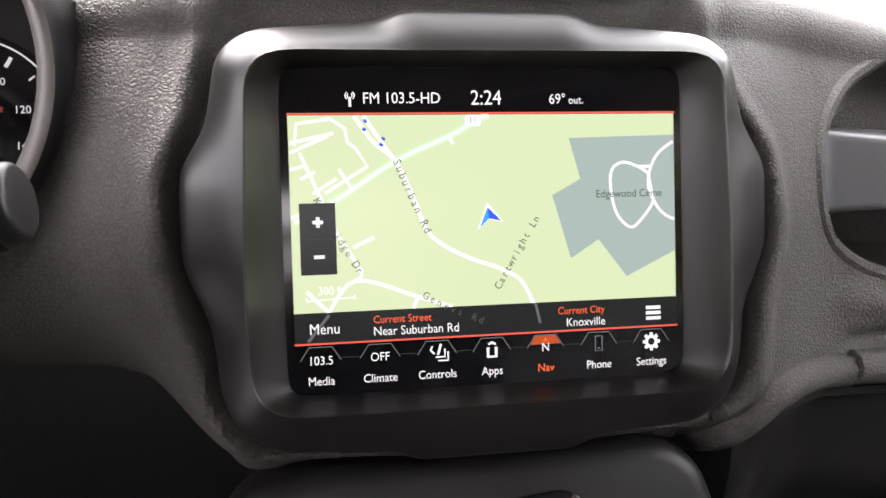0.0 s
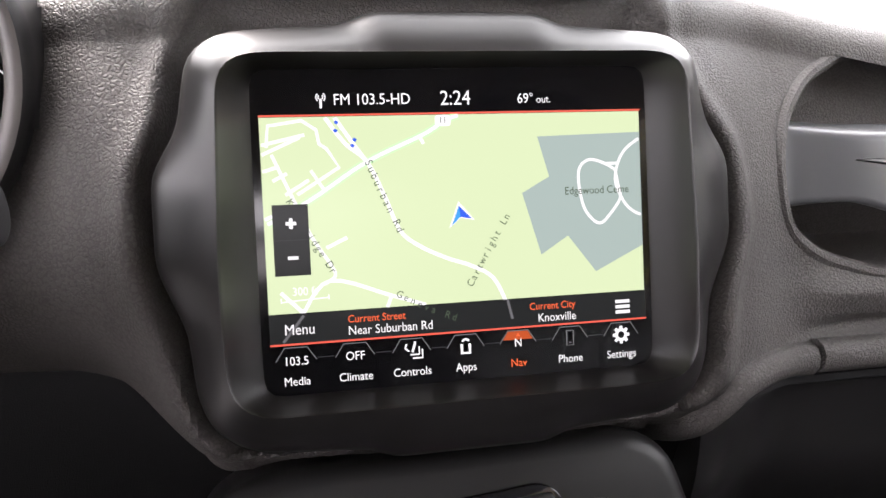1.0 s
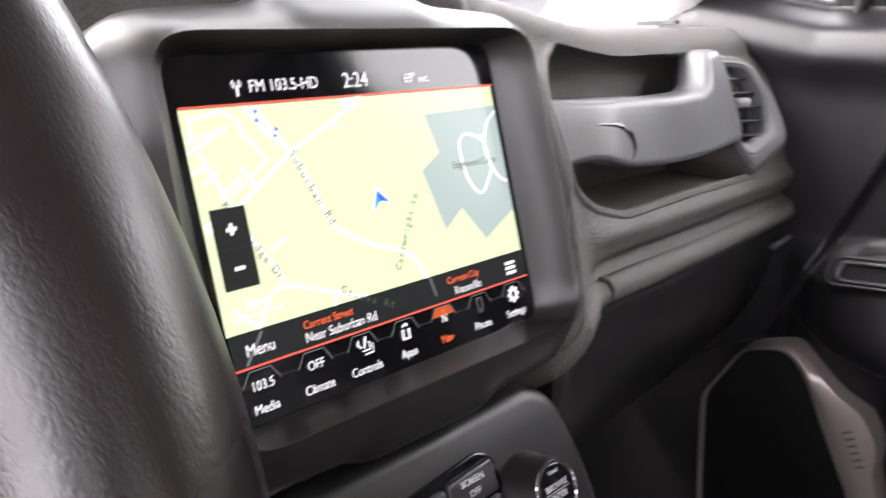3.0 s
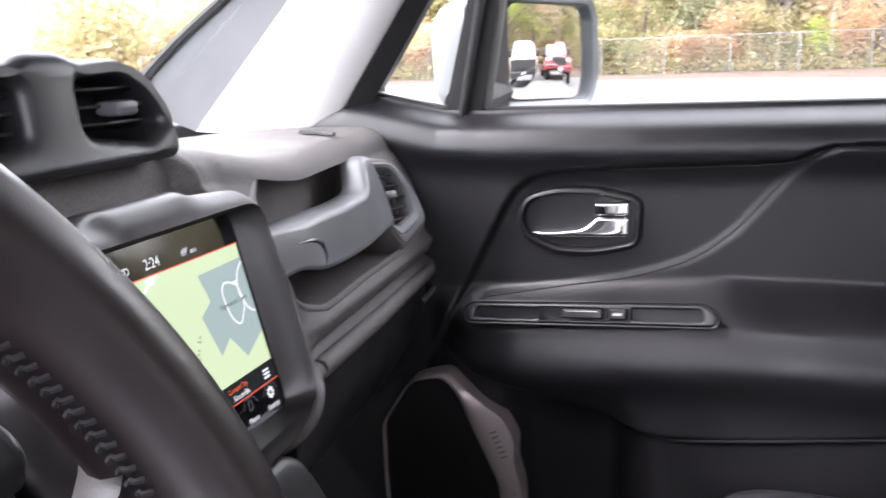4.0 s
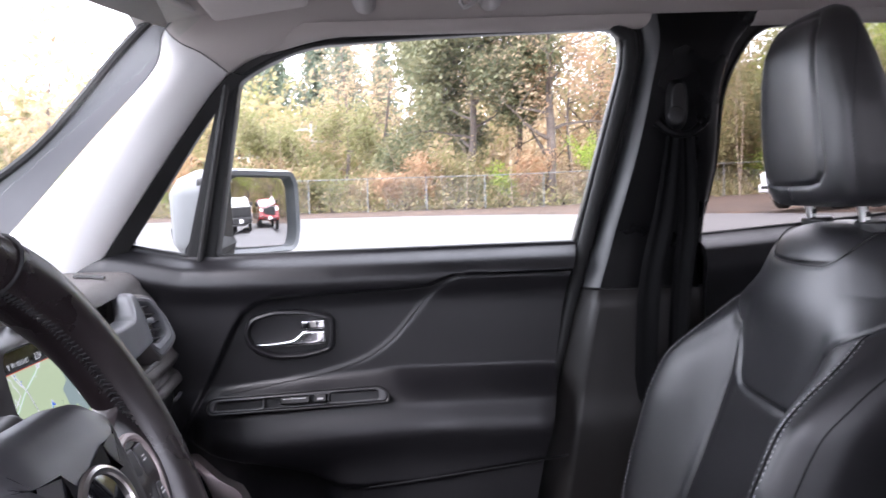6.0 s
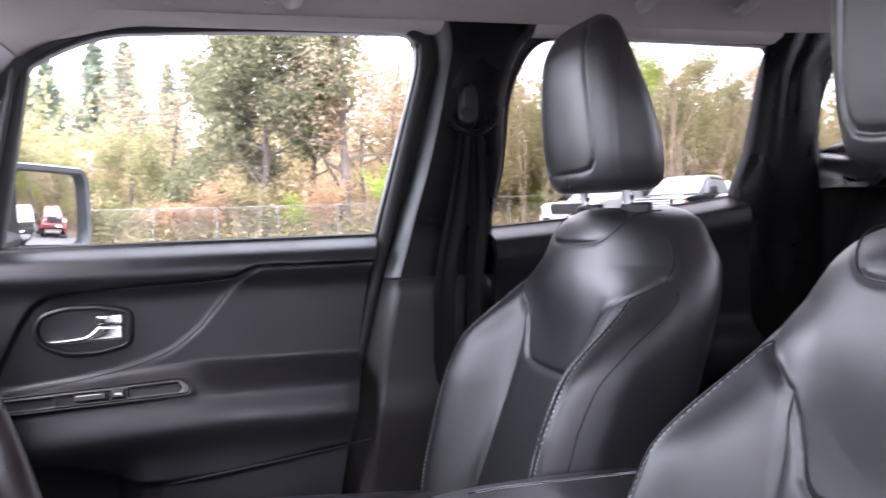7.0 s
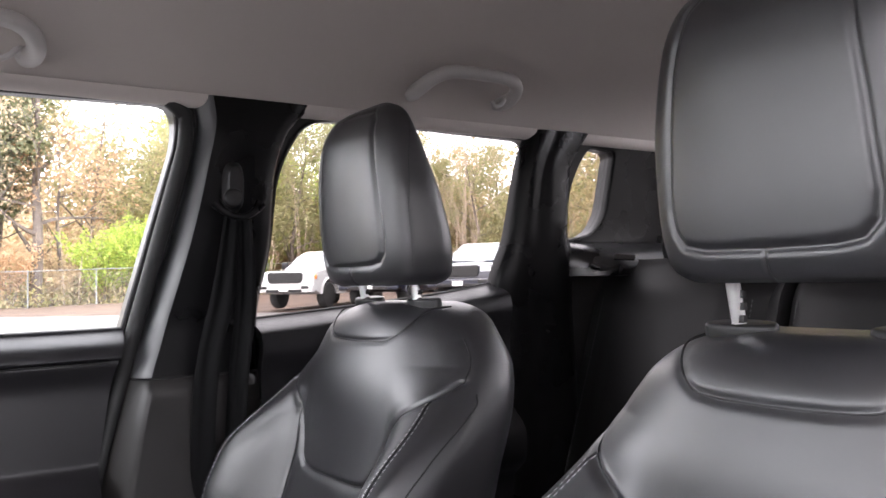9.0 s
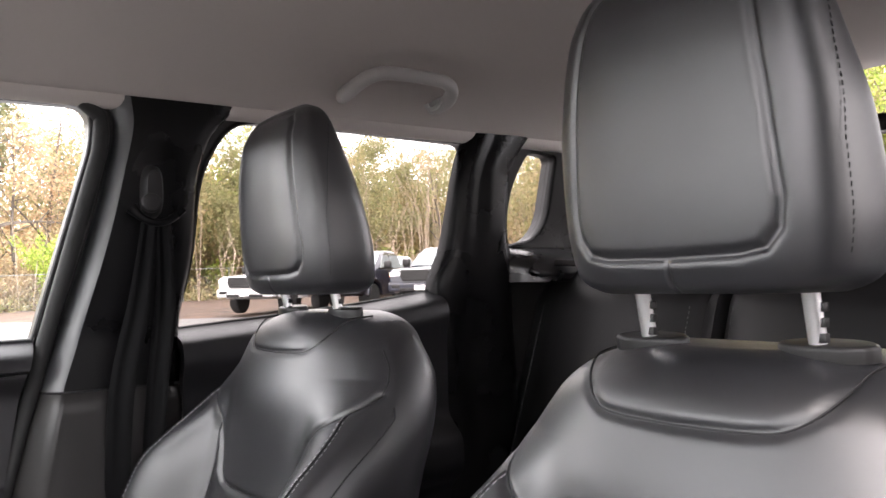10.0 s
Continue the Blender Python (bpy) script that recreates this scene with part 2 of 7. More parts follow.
def glow(name, color, strength):
    m = bpy.data.materials.new(name)
    m.use_nodes = True
    b = m.node_tree.nodes["Principled BSDF"]
    b.inputs["Base Color"].default_value = (0.01, 0.01, 0.01, 1)
    b.inputs["Roughness"].default_value = 0.15
    b.inputs["Specular IOR Level"].default_value = 0.15
    b.inputs["Emission Color"].default_value = (*color, 1)
    b.inputs["Emission Strength"].default_value = strength
    return m


def pane(name, tint=(1, 1, 1), gloss=1.0):
    m = bpy.data.materials.new(name)
    m.use_nodes = True
    n, l = m.node_tree.nodes, m.node_tree.links
    n.remove(n["Principled BSDF"])
    tr, gl, mix, fr = n.new("ShaderNodeBsdfTransparent"), n.new("ShaderNodeBsdfGlossy"), n.new("ShaderNodeMixShader"), n.new("ShaderNodeLayerWeight")
    power, fac = n.new("ShaderNodeMath"), n.new("ShaderNodeMath")
    power.operation, power.inputs[1].default_value = "POWER", 5
    fac.operation, fac.inputs[1].default_value, fac.inputs[2].default_value = "MULTIPLY_ADD", 0.4 * gloss, 0.02 * gloss
    tr.inputs[0].default_value = (*tint, 1)
    gl.inputs["Roughness"].default_value = 0.02
    l.new(fr.outputs["Facing"], power.inputs[0])
    l.new(power.outputs[0], fac.inputs[0])
    l.new(fac.outputs[0], mix.inputs[0])
    l.new(tr.outputs[0], mix.inputs[1])
    l.new(gl.outputs[0], mix.inputs[2])
    l.new(mix.outputs[0], n["Material Output"].inputs[0])
    return m


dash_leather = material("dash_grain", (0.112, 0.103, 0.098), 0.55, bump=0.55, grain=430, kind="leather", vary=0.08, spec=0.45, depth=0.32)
soft_plastic = material("soft_black_plastic", (0.018, 0.018, 0.020), 0.42, bump=0.10, grain=1300, vary=0.08, spec=0.7)
door_plastic = material("door_grain", (0.0098, 0.0094, 0.0108), 0.38, bump=0.2, grain=1100, kind="leather", vary=0.08, spec=0.44)
hard_plastic = material("hard_black_plastic", (0.0155, 0.0150, 0.0152), 0.38, bump=0.05, grain=1500, vary=0.08, spec=0.36)
hood_grey = material("hood_grey_plastic", (0.15, 0.135, 0.128), 0.4, bump=0.05, grain=1500, vary=0.06)
satin_grey = material("satin_grey_plastic", (0.12, 0.122, 0.128), 0.36, bump=0.05, grain=1500, vary=0.06)
bezel_mat = material("bezel_plastic", (0.016, 0.0148, 0.0148), 0.36, bump=0.05, grain=1800, vary=0.06, rough_vary=0.04, spec=0.6)
gloss_black = material("gloss_black", (0.006, 0.006, 0.007), 0.07, vary=0.02, rough_vary=0.02)
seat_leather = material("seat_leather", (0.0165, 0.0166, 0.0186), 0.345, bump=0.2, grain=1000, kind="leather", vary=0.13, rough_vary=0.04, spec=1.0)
# seat leather again, darker and duller: rear cabin shade put into the colour
rear_leather_shaded = material("rear_seat_leather_shaded", (0.0078, 0.0076, 0.0084), 0.5, bump=0.2, grain=1000, kind="leather", vary=0.13, rough_vary=0.04, spec=0.4)
wheel_leather = material("wheel_leather", (0.0108, 0.0078, 0.0084), 0.31, bump=0.10, grain=900, kind="leather", vary=0.2, coarse=26, rough_vary=0.09, spec=0.6)
ledge_mat = material("satin_black_trim", (0.010, 0.010, 0.0105), 0.30, bump=0.05, grain=1500, vary=0.06, spec=0.8)
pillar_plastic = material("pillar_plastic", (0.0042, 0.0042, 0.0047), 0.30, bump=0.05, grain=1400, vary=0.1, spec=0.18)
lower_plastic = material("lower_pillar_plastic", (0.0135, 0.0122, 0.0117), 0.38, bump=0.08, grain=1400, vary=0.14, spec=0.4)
# pillar plastic's lit copy: windshield reflection painted as a paler grey
edge_lit = material("lit_pillar_edge", (0.028, 0.029, 0.032), 0.36, bump=0.05, grain=1400, vary=0.1, spec=0.8)
ring_satin = material("satin_rose_grey", (0.36, 0.31, 0.30), 0.34, 0.4, bump=0.05, grain=1600, vary=0.06)
seam_black = material("seam_thread", (0.008, 0.008, 0.009), 0.7)
stitch_grey = material("pale_thread", (0.42, 0.41, 0.43), 0.8)
headliner_mat = material("headliner_cloth", (0.50, 0.46, 0.435), 0.95, bump=0.25, grain=1600, vary=0.04, coarse=3, sheen=0.1)
pillar_cloth = material("pillar_cloth", (0.66, 0.65, 0.64), 0.9, bump=0.2, grain=1600, vary=0.04, coarse=3)
grab_plastic = material("grab_plastic", (0.44, 0.425, 0.415), 0.45, bump=0.05, grain=1500, vary=0.03)
seal_rubber = material("seal_rubber", (0.02, 0.021, 0.023), 0.28, bump=0.03, grain=900, spec=0.9)
rubber = material("rubber", (0.012, 0.012, 0.012), 0.7, bump=0.1, grain=900)
belt_web = material("belt_webbing", (0.0038, 0.0038, 0.0042), 0.65, bump=0.5, grain=1500, spec=0.08)
carpet = material("carpet", (0.018, 0.0175, 0.018), 0.95, bump=0.8, grain=500, spec=0.15)
post_steel = material("post_steel", (0.92, 0.92, 0.92), 0.36, 1.0, vary=0.03, rough_vary=0.05)
chrome = material("chrome", (0.86, 0.86, 0.87), 0.08, 1.0, vary=0.03, rough_vary=0.03)
satin_silver = material("satin_silver", (0.5, 0.48, 0.47), 0.32, 1.0, bump=0.05, grain=1600, vary=0.05, rough_vary=0.05)
mirror_mat = material("mirror_silver", (0.62, 0.62, 0.63), 0.01, 1.0, vary=0.0, rough_vary=0.0)
mirror_shell = material("mirror_shell", (0.15, 0.16, 0.165), 0.4, bump=0.05, grain=1200, vary=0.06)
speaker_cloth = material("speaker_mesh", (0.005, 0.005, 0.005), 0.8, bump=0.8, grain=700, spec=0.2)
side_glass = pane("side_glass", (0.97, 0.985, 0.975), 0.6)
rear_glass = pane("tinted_rear_glass", (0.70, 0.69, 0.68), 0.6)
shield_glass = pane("windshield_glass", (0.97, 0.99, 0.98), 0.6)
print_white = material("print_white", (0.75, 0.75, 0.75), 0.6, vary=0.03)
print_red = material("print_red", (0.55, 0.03, 0.03), 0.5, vary=0.03)

# ---- car shell ----
def side_x(z):
    """Half width of the cabin's glass line at height z."""
    return 0.712 - 0.13 * (z - 1.075)


def on_side(y, z, s=1, out=0.0):
    return Vector((s * (side_x(z) + out), y, z))


SIDE = {s: Matrix(((0, -0.13 * s, 0.991 * s, s * (0.712 + 0.13 * 1.075)), (1, 0, 0, 0), (0, 1, 0, 0), (0, 0, 0, 1))) for s in (1, -1)}
WINDOW_FRONT = rounded([(-0.283, 1.072), (-0.366, 1.39), (-0.362, 1.452), (-0.05, 1.448), (0.19, 1.436), (0.27, 1.404), (0.314, 1.378), (0.378, 1.066)], [0.004, 0.05, 0.045, 0.1, 0.08, 0.04, 0.01, 0.004])
WINDOW_QUARTER = rounded([(0.427, 1.067), (0.348, 1.342), (0.369, 1.325), (0.45, 1.215), (0.54, 1.092)], [0.008, 0.006, 0.01, 0.03, 0.012])
WINDOW_REAR = rounded([(-0.508, 1.078), (-0.537, 1.2), (-0.546, 1.35), (-0.60, 1.449), (-0.80, 1.455), (-1.150, 1.449), (-1.122, 1.233), (-1.088, 1.130), (-0.812, 1.102)], [0.006, 0.05, 0.05, 0.05, 0.1, 0.03, 0.05, 0.012, 0.1])
WINDOW_CARGO = rounded([(-1.252, 1.225), (-1.262, 1.36), (-1.312, 1.446), (-1.402, 1.438), (-1.384, 1.285), (-1.345, 1.238)], [0.012, 0.06, 0.03, 0.018, 0.03, 0.03])
BODY = [(0.62, 1.06), (0.55, 1.16), (0.40, 1.345), (0.30, 1.43), (0.20, 1.462), (-0.4, 1.476), (-1.2, 1.476), (-1.72, 1.47), (-1.85, 1.1), (-1.85, 0.3), (0.62, 0.3)]


def body_side(s, holes, outline, name):
    m = SIDE[s] @ Matrix.Translation((0, 0, 0.05))
    return structure(name, slab(outline, 0.045, m, 0.0, holes), hard_plastic, "black inner body side of the car around its windows", "car body")


body_side(1, [WINDOW_FRONT, WINDOW_QUARTER, WINDOW_REAR, WINDOW_CARGO], BODY, "wall_east")
body_side(-1, [WINDOW_REAR, WINDOW_CARGO], [(-0.37, 0.3), (-0.37, 1.476), (-1.2, 1.476), (-1.72, 1.47), (-1.85, 1.1), (-1.85, 0.3)], "wall_west")
for s, outline, nm in ((1, WINDOW_FRONT, "window_1"), (1, WINDOW_QUARTER, "window_2"), (1, WINDOW_REAR, "window_3"), (1, WINDOW_CARGO, "window_4"), (-1, WINDOW_REAR, "window_5"), (-1, WINDOW_CARGO, "window_6")):
    g = structure(nm, slab(inset(outline, -0.004), 0.004, SIDE[s] @ Matrix.Translation((0, 0, 0.032))), side_glass if nm in ("window_1", "window_2") else rear_glass, "clear side window glass of the car" if nm in ("window_1", "window_2") else "lightly tinted rear side window glass", "window")
    g.visible_shadow = False
    # black rubber run round each pane
    ring = [SIDE[s] @ Vector((x, y, 0.004)) for x, y in outline]
    part("window_seal", tube(ring, 0.0045, 6, True), rubber, g, "black rubber window seal")

# floor pan, sills and the tail
structure("floor", join(box(-0.76, 0.76, -1.85, 0.95, 0.26, 0.31, 0.01), box(-0.13, 0.13, -0.9, 0.7, 0.3, 0.48, 0.05)), carpet, "black carpeted car floor with a raised centre tunnel", "floor")
structure("wall_north", box(-0.72, 0.72, 0.93, 0.97, 0.28, 1.0, 0.01), carpet, "dark firewall behind the dashboard", "wall")
for s, nm in ((1, "wall_kick_east"), (-1, "wall_kick_west")):
    structure(nm, box(s * 0.705 - 0.015, s * 0.705 + 0.015, 0.47, 0.935, 0.28, 1.05, 0.006), carpet, "dark footwell side panel", "wall")
TAIL = rounded([(-0.70, 0.31), (0.70, 0.31), (0.68, 1.1), (0.63, 1.47), (-0.63, 1.47), (-0.68, 1.1)], 0.03)
TAIL_GLASS = rounded([(-0.54, 1.14), (0.54, 1.14), (0.50, 1.435), (-0.50, 1.435)], 0.05)
tail_m = Matrix(((1, 0, 0, 0), (0, 0, -1, -1.79), (0, 1, 0, 0), (0, 0, 0, 1)))
structure("wall_south", slab(TAIL, 0.05, tail_m, 0.0, [TAIL_GLASS]), hard_plastic, "black trimmed tailgate with a wide rear window", "tailgate")
g = structure("window_7", slab(inset(TAIL_GLASS, -0.01), 0.004, tail_m @ Matrix.Translation((0, 0, -0.025))), rear_glass, "lightly tinted rear tailgate window", "window")
g.visible_shadow = False


# headliner: crowned across, dropping to the side rails and to the windshield header
def roof_z(x, y):
    a = min(1, abs(x) / 0.668)
    crown = 1.600 - 0.022 * smooth(-0.9, -1.75, y) - 0.07 * smooth(0.1, 0.47, y)
    edge = 1.4555 - 0.02 * smooth(0.12, 0.45, y)
    fall = a ** 5.3
    # pressed hollows over the grab handles
    dip = 0.0
    for cy in (-0.03, -0.92):
        dip += 0.018 * math.exp(-((y - cy) / 0.16) ** 4) * math.exp(-((abs(x) - 0.58) / 0.05) ** 2)
    return crown + (edge - crown) * fall + dip


def roof(u, v):
    x = math.sin((u - 0.5) * math.pi) * 0.668
    y = 0.47 - v * 2.26
    return Vector((x, y, roof_z(x, y)))


structure("ceiling", join(sheet(roof, 96, 120, 0.012), box(-0.7, 0.7, -1.84, 0.40, 1.625, 1.645, 0.008)), headliner_mat, "warm grey cloth headliner of the car", "headliner", 60)

# side rail trim that carries the headliner down to the window tops
for s in (1, -1):
    def rail(u, v, s=s):
        y = 0.33 - u * 2.07
        z0, z1 = 1.452 - 0.03 * smooth(0.12, 0.3, y), 1.475
        a = v * math.pi / 2
        return Vector((s * (side_x(z0) - 0.003 - 0.016 * math.sin(a)), y, z0 - 0.006 + (z1 - z0) * (1 - math.cos(a))))
    structure("trim", sheet(rail, 60, 5, 0.004), headliner_mat, "grey cloth roof rail trim above the side windows", "trim", 60)

# A-pillar: pale cloth trim, grey lower band against the windshield, black seal
for s in (1, -1):
    L0 = curve_pts([(0.655, 0.905, 1.085), (0.648, 0.80, 1.165), (0.64, 0.64, 1.275), (0.626, 0.475, 1.442), (0.612, 0.40, 1.487), (0.57, 0.22, 1.53)], 6)
    L1 = curve_pts([(0.655, 0.79, 1.045), (0.648, 0.715, 1.12), (0.638, 0.562, 1.275), (0.622, 0.44, 1.395), (0.613, 0.402, 1.470), (0.57, 0.21, 1.53)], 6)
    L2 = curve_pts([(0.672, 0.592, 1.035), (0.672, 0.535, 1.12), (0.662, 0.425, 1.27), (0.655, 0.335, 1.38), (0.651, 0.262, 1.422), (0.648, 0.12, 1.452)], 6)
    L3 = curve_pts([(0.705, 0.568, 1.045), (0.708, 0.515, 1.125), (0.692, 0.405, 1.28), (0.675, 0.318, 1.38), (0.668, 0.248, 1.418), (0.664, 0.11, 1.444)], 6)
    flip = Matrix.Diagonal((s, 1, 1, 1))
    rings = []
    for i, (a, b, c) in enumerate(zip(L0, L1, L2)):
        full, sink = 1 - smooth(17, 29, i), Vector((0.012, 0, 0.02)) * smooth(23, 30, i)
        mid = (b + c) / 2 + Vector((-0.022, -0.006, 0.004)) * full
        ring = [b + Vector((0.012, 0.006, 0)), b, b * 0.8 + mid * 0.2 + Vector((-0.006, 0, 0)) * full, (b + mid) / 2 + Vector((-0.008, 0, 0)) * full, mid, (mid + c) / 2 + Vector((-0.005, 0, 0)) * full, c + Vector((-0.002, 0, 0)), c + Vector((0.006, -0.002, 0)), c + Vector((0.03, 0, 0.0)), b + Vector((0.04, 0.01, 0))]
        rings.append([q + sink for q in ring])

    def sheared(i):
        out = []
        for j in range(10):
            k = min(30.0, i + 5.0 * max(0.0, 1 - max(0, j - 1) / 6) * (0 if j > 7 else 1) * min(1, i / 12))
            lo = min(29, int(k))
            out.append(rings[lo][j].lerp(rings[lo + 1][j], k - lo))
        return out

    rings = [sheared(i) for i in range(31)]
    pillar = structure("trim", moved(loft(rings[:19]), flip), pillar_cloth, "pale grey cloth windshield pillar trim", "pillar trim", 60)
    part("trim_seam", moved(tube([q + Vector((-0.0004, -0.0004, 0)) for q in rings[18][1:8]], 0.0009, 6), flip), seam_black, pillar, "thin joint to the headliner")
    structure("trim", moved(loft(rings[18:]), flip), headliner_mat, "grey cloth roof trim above the windshield pillar", "trim", 60)
    rings = [[a, b + Vector((0.004, 0.004, 0.0)), b + Vector((0.03, 0.02, 0)), a + Vector((0.03, 0.01, 0))] for a, b in zip(L0, L1)]
    structure("trim", moved(loft(rings), flip), satin_grey, "slate grey band along the windshield edge", "pillar trim")
    part("window_seal", moved(tube([p + Vector((-0.002, 0.004, 0.003)) for p in L0], 0.008, 8), flip), rubber, None)
    tagged(bpy.context.scene.collection.objects[-1], "black rubber windshield edge seal", "seal", kind="structure")
    rings = [[c + Vector((0.0, -0.004, -0.002)), d + Vector((-0.012, -0.012, -0.006)), d + Vector((0.004, 0.0, 0)), c + Vector((0.02, 0.006, 0))] for c, d in list(zip(L2, L3))[:20]]
    structure("trim", moved(loft(rings), flip), rubber, "black rubber door seal along the pillar", "seal")

# windshield and its header
shield = structure("window_8", sheet(lambda u, v: Vector(((u - 0.5) * (1.32 - 0.1 * v), 1.0 - 0.58 * v - 0.10 * (2 * u - 1) ** 2 * (1 - 0.35 * v), 1.05 + 0.425 * v)), 24, 12, 0.004), shield_glass, "clear raked windshield", "windshield")
shield.visible_shadow = False
structure("trim", sheet(lambda u, v: Vector(((u - 0.5) * 1.3, 0.50 - 0.04 * v - 0.09 * (2 * u - 1) ** 2, 1.462 + 0.03 * v + 0.03 * math.sin(v * 1.5))), 24, 5, 0.03), headliner_mat, "grey cloth header above the windshield", "trim")

# divider between the door glass and the quarter glass
structure("trim", slab([(0.376, 1.055), (0.428, 1.055), (0.347, 1.352), (0.312, 1.392)], 0.036, SIDE[1] @ Matrix.Translation((0, 0, -0.004)) @ pose(0, 0, 0) @ Matrix.Diagonal((1, 1, -1, 1)), 0.004), rubber, "black divider bar between door glass and quarter glass", "window divider")
structure("trim", tube([on_side(0.402, 1.06, 1, -0.012), on_side(0.33, 1.37, 1, -0.012)], 0.006, 8), hard_plastic, "raised rib on the black divider bar", "window divider")

# B-pillar trim, lofted over its height
EDGE_LINE = [(0, -0.5), (0.0, -0.1), (0.0, 0.12), (0.010, 0.24), (0.035, 0.42), (0.09, 0.74), (0.125, 0.90), (0.15, 0.955)]
FACE_LINE = [(0.15, 0.955), (0.165, 0.95), (0.20, 0.955), (0.34, 0.96), (0.55, 0.96), (0.82, 0.96), (0.92, 0.90), (0.98, 0.62), (1.0, 0.2), (1.0, -0.5)]


def b_pillar(s, z0, z1, n, profile):
    rows = []
    for z in np.linspace(z0, z1, n):
        yf = ease([(0.36, -0.165), (0.58, -0.196), (0.79, -0.236), (0.99, -0.284), (1.07, -0.312), (1.35, -0.388), (1.42, -0.398), (1.468, -0.385)], z)
        yb = ease([(0.36, -0.53), (0.94, -0.515), (1.08, -0.512), (1.22, -0.531), (1.33, -0.536), (1.41, -0.558), (1.468, -0.61)], z)
        base = side_x(z) if z > 1.075 else 0.712 - 0.02 * (1.075 - z)
        d = ease([(0.36, 0.075), (0.75, 0.07), (0.80, 0.062), (0.985, 0.055), (0.993, 0.040), (1.1, 0.04), (1.4, 0.030), (1.468, 0.02)], z)
        w = yf - yb
        row = []
        for a, b in profile:
            row.append(Vector((s * (base - d * b), yf - w * a, z)))
        rows.append(row)
    return loft(rows, False)


for s in (1, -1):
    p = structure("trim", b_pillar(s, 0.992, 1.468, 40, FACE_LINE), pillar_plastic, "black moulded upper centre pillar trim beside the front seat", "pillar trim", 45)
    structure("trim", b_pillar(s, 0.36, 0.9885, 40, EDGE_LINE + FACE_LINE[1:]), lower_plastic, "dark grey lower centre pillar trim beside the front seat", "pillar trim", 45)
    part("trim_seam", tube([(s * 0.667, -0.285 - 0.04 * k, 0.990) if k else (s * 0.700, -0.283, 0.991) for k in range(5)], 0.0018, 6), seam_black, p)
    # front edge split from the face to carry the painted sheen
    part("pillar_edge", b_pillar(s, 0.992, 1.468, 40, EDGE_LINE), edge_lit, p, "front edge of the pillar trim with its sheen painted paler", angle=60)
    # door shut seal in front of the pillar
    structure("trim", tube([(s * (side_x(z) - 0.012 * smooth(1.44, 1.36, z) if z > 1.075 else 0.700), lerp([(0.36, -0.155), (0.58, -0.184), (0.79, -0.224), (1.07, -0.298), (1.39, -0.378), (1.44, -0.376), (1.462, -0.34)], z), z) for z in np.linspace(0.36, 1.462, 40)], 0.013, 14), rubber, "black rubber door shut seal", "seal")
    # rear pillar trim
    rows = []
    for z in np.linspace(0.4, 1.468, 50):
        yf = ease([(0.4, -1.06), (1.13, -1.052), (1.23, -1.082), (1.40, -1.106), (1.468, -1.13)], z)
        yb = ease([(0.4, -1.30), (1.2, -1.262), (1.24, -1.246), (1.38, -1.243), (1.43, -1.27), (1.468, -1.30)], z)
        base = side_x(z) if z > 1.075 else 0.712
        d, w = lerp([(0.4, 0.06), (1.1, 0.05), (1.468, 0.03)], z), yf - yb
        rows.append([Vector((s * (base - d * b), yf - w * a, z)) for a, b in [(0, -0.3), (0, 0.1), (0.04, 0.45), (0.12, 0.68), (0.24, 0.80), (0.33, 0.80), (0.38, 0.79), (0.44, 0.86), (0.54, 0.97), (0.64, 1.0), (0.82, 0.98), (0.93, 0.8), (0.99, 0.4), (1, -0.3)]])
    structure("trim", loft(rows, False), pillar_plastic, "black moulded rear pillar trim", "pillar trim", 45)
    # cargo side trim round the small quarter glass
    cargo = slab(rounded([(-1.24, 1.219), (-1.235, 1.468), (-1.75, 1.468), (-1.76, 1.219)], 0.012), 0.022, SIDE[s] @ Matrix.Translation((0, 0, -0.004)) @ Matrix.Diagonal((1, 1, -1, 1)), 0.004, [inset(WINDOW_CARGO, 0.002)])
    structure("trim", cargo, pillar_plastic, "black cargo area side trim around a small window", "side trim")
    structure("trim", sheet(lambda u, v, s=s: Vector((s * (ease([(0, 0.692), (0.72, 0.618), (0.9, 0.604), (1, 0.600)], v) + 0.09 * v * max(0.0, 1 - 5 * u) ** 2), -1.222 - 0.5 * u, ease([(0, 1.224), (0.72, 1.196), (0.9, 1.172), (1, 1.145)], v))), 16, 16, -0.02 * s), ledge_mat, "dark grey shoulder ledge below the small rear window", "side trim")
    structure("trim", sheet(lambda u, v, s=s: Vector((s * (0.688 - 0.002 * v), -1.234 - 0.5 * u, 1.144 - 0.344 * v)), 24, 8, -0.02 * s), hard_plastic, "black cargo side trim below the shoulder ledge", "side trim")

# rear door trim on each side, below the glass
for s in (1, -1):
    def rear_door(u, v, s=s):
        y = -0.505 - 0.56 * u
        top = lerp([(-1.06, 1.135), (-0.81, 1.104), (-0.505, 1.08)], y)
        z = 0.4 + (top - 0.4) * (1 - (1 - v) ** 2)
        roll = smooth(top - 0.034, top, z)
        x = 0.660 + 0.052 * roll ** 2 - 0.012 * math.exp(-((z - top + 0.055) / 0.03) ** 2) - 0.05 * math.exp(-((z - 0.80) / 0.06) ** 4)
        return Vector((s * x, y, z))
    structure("door_2" if s > 0 else "door_3", sheet(rear_door, 40, 70, 0.02), door_plastic, "black rear passenger door trim", "car door", 60)

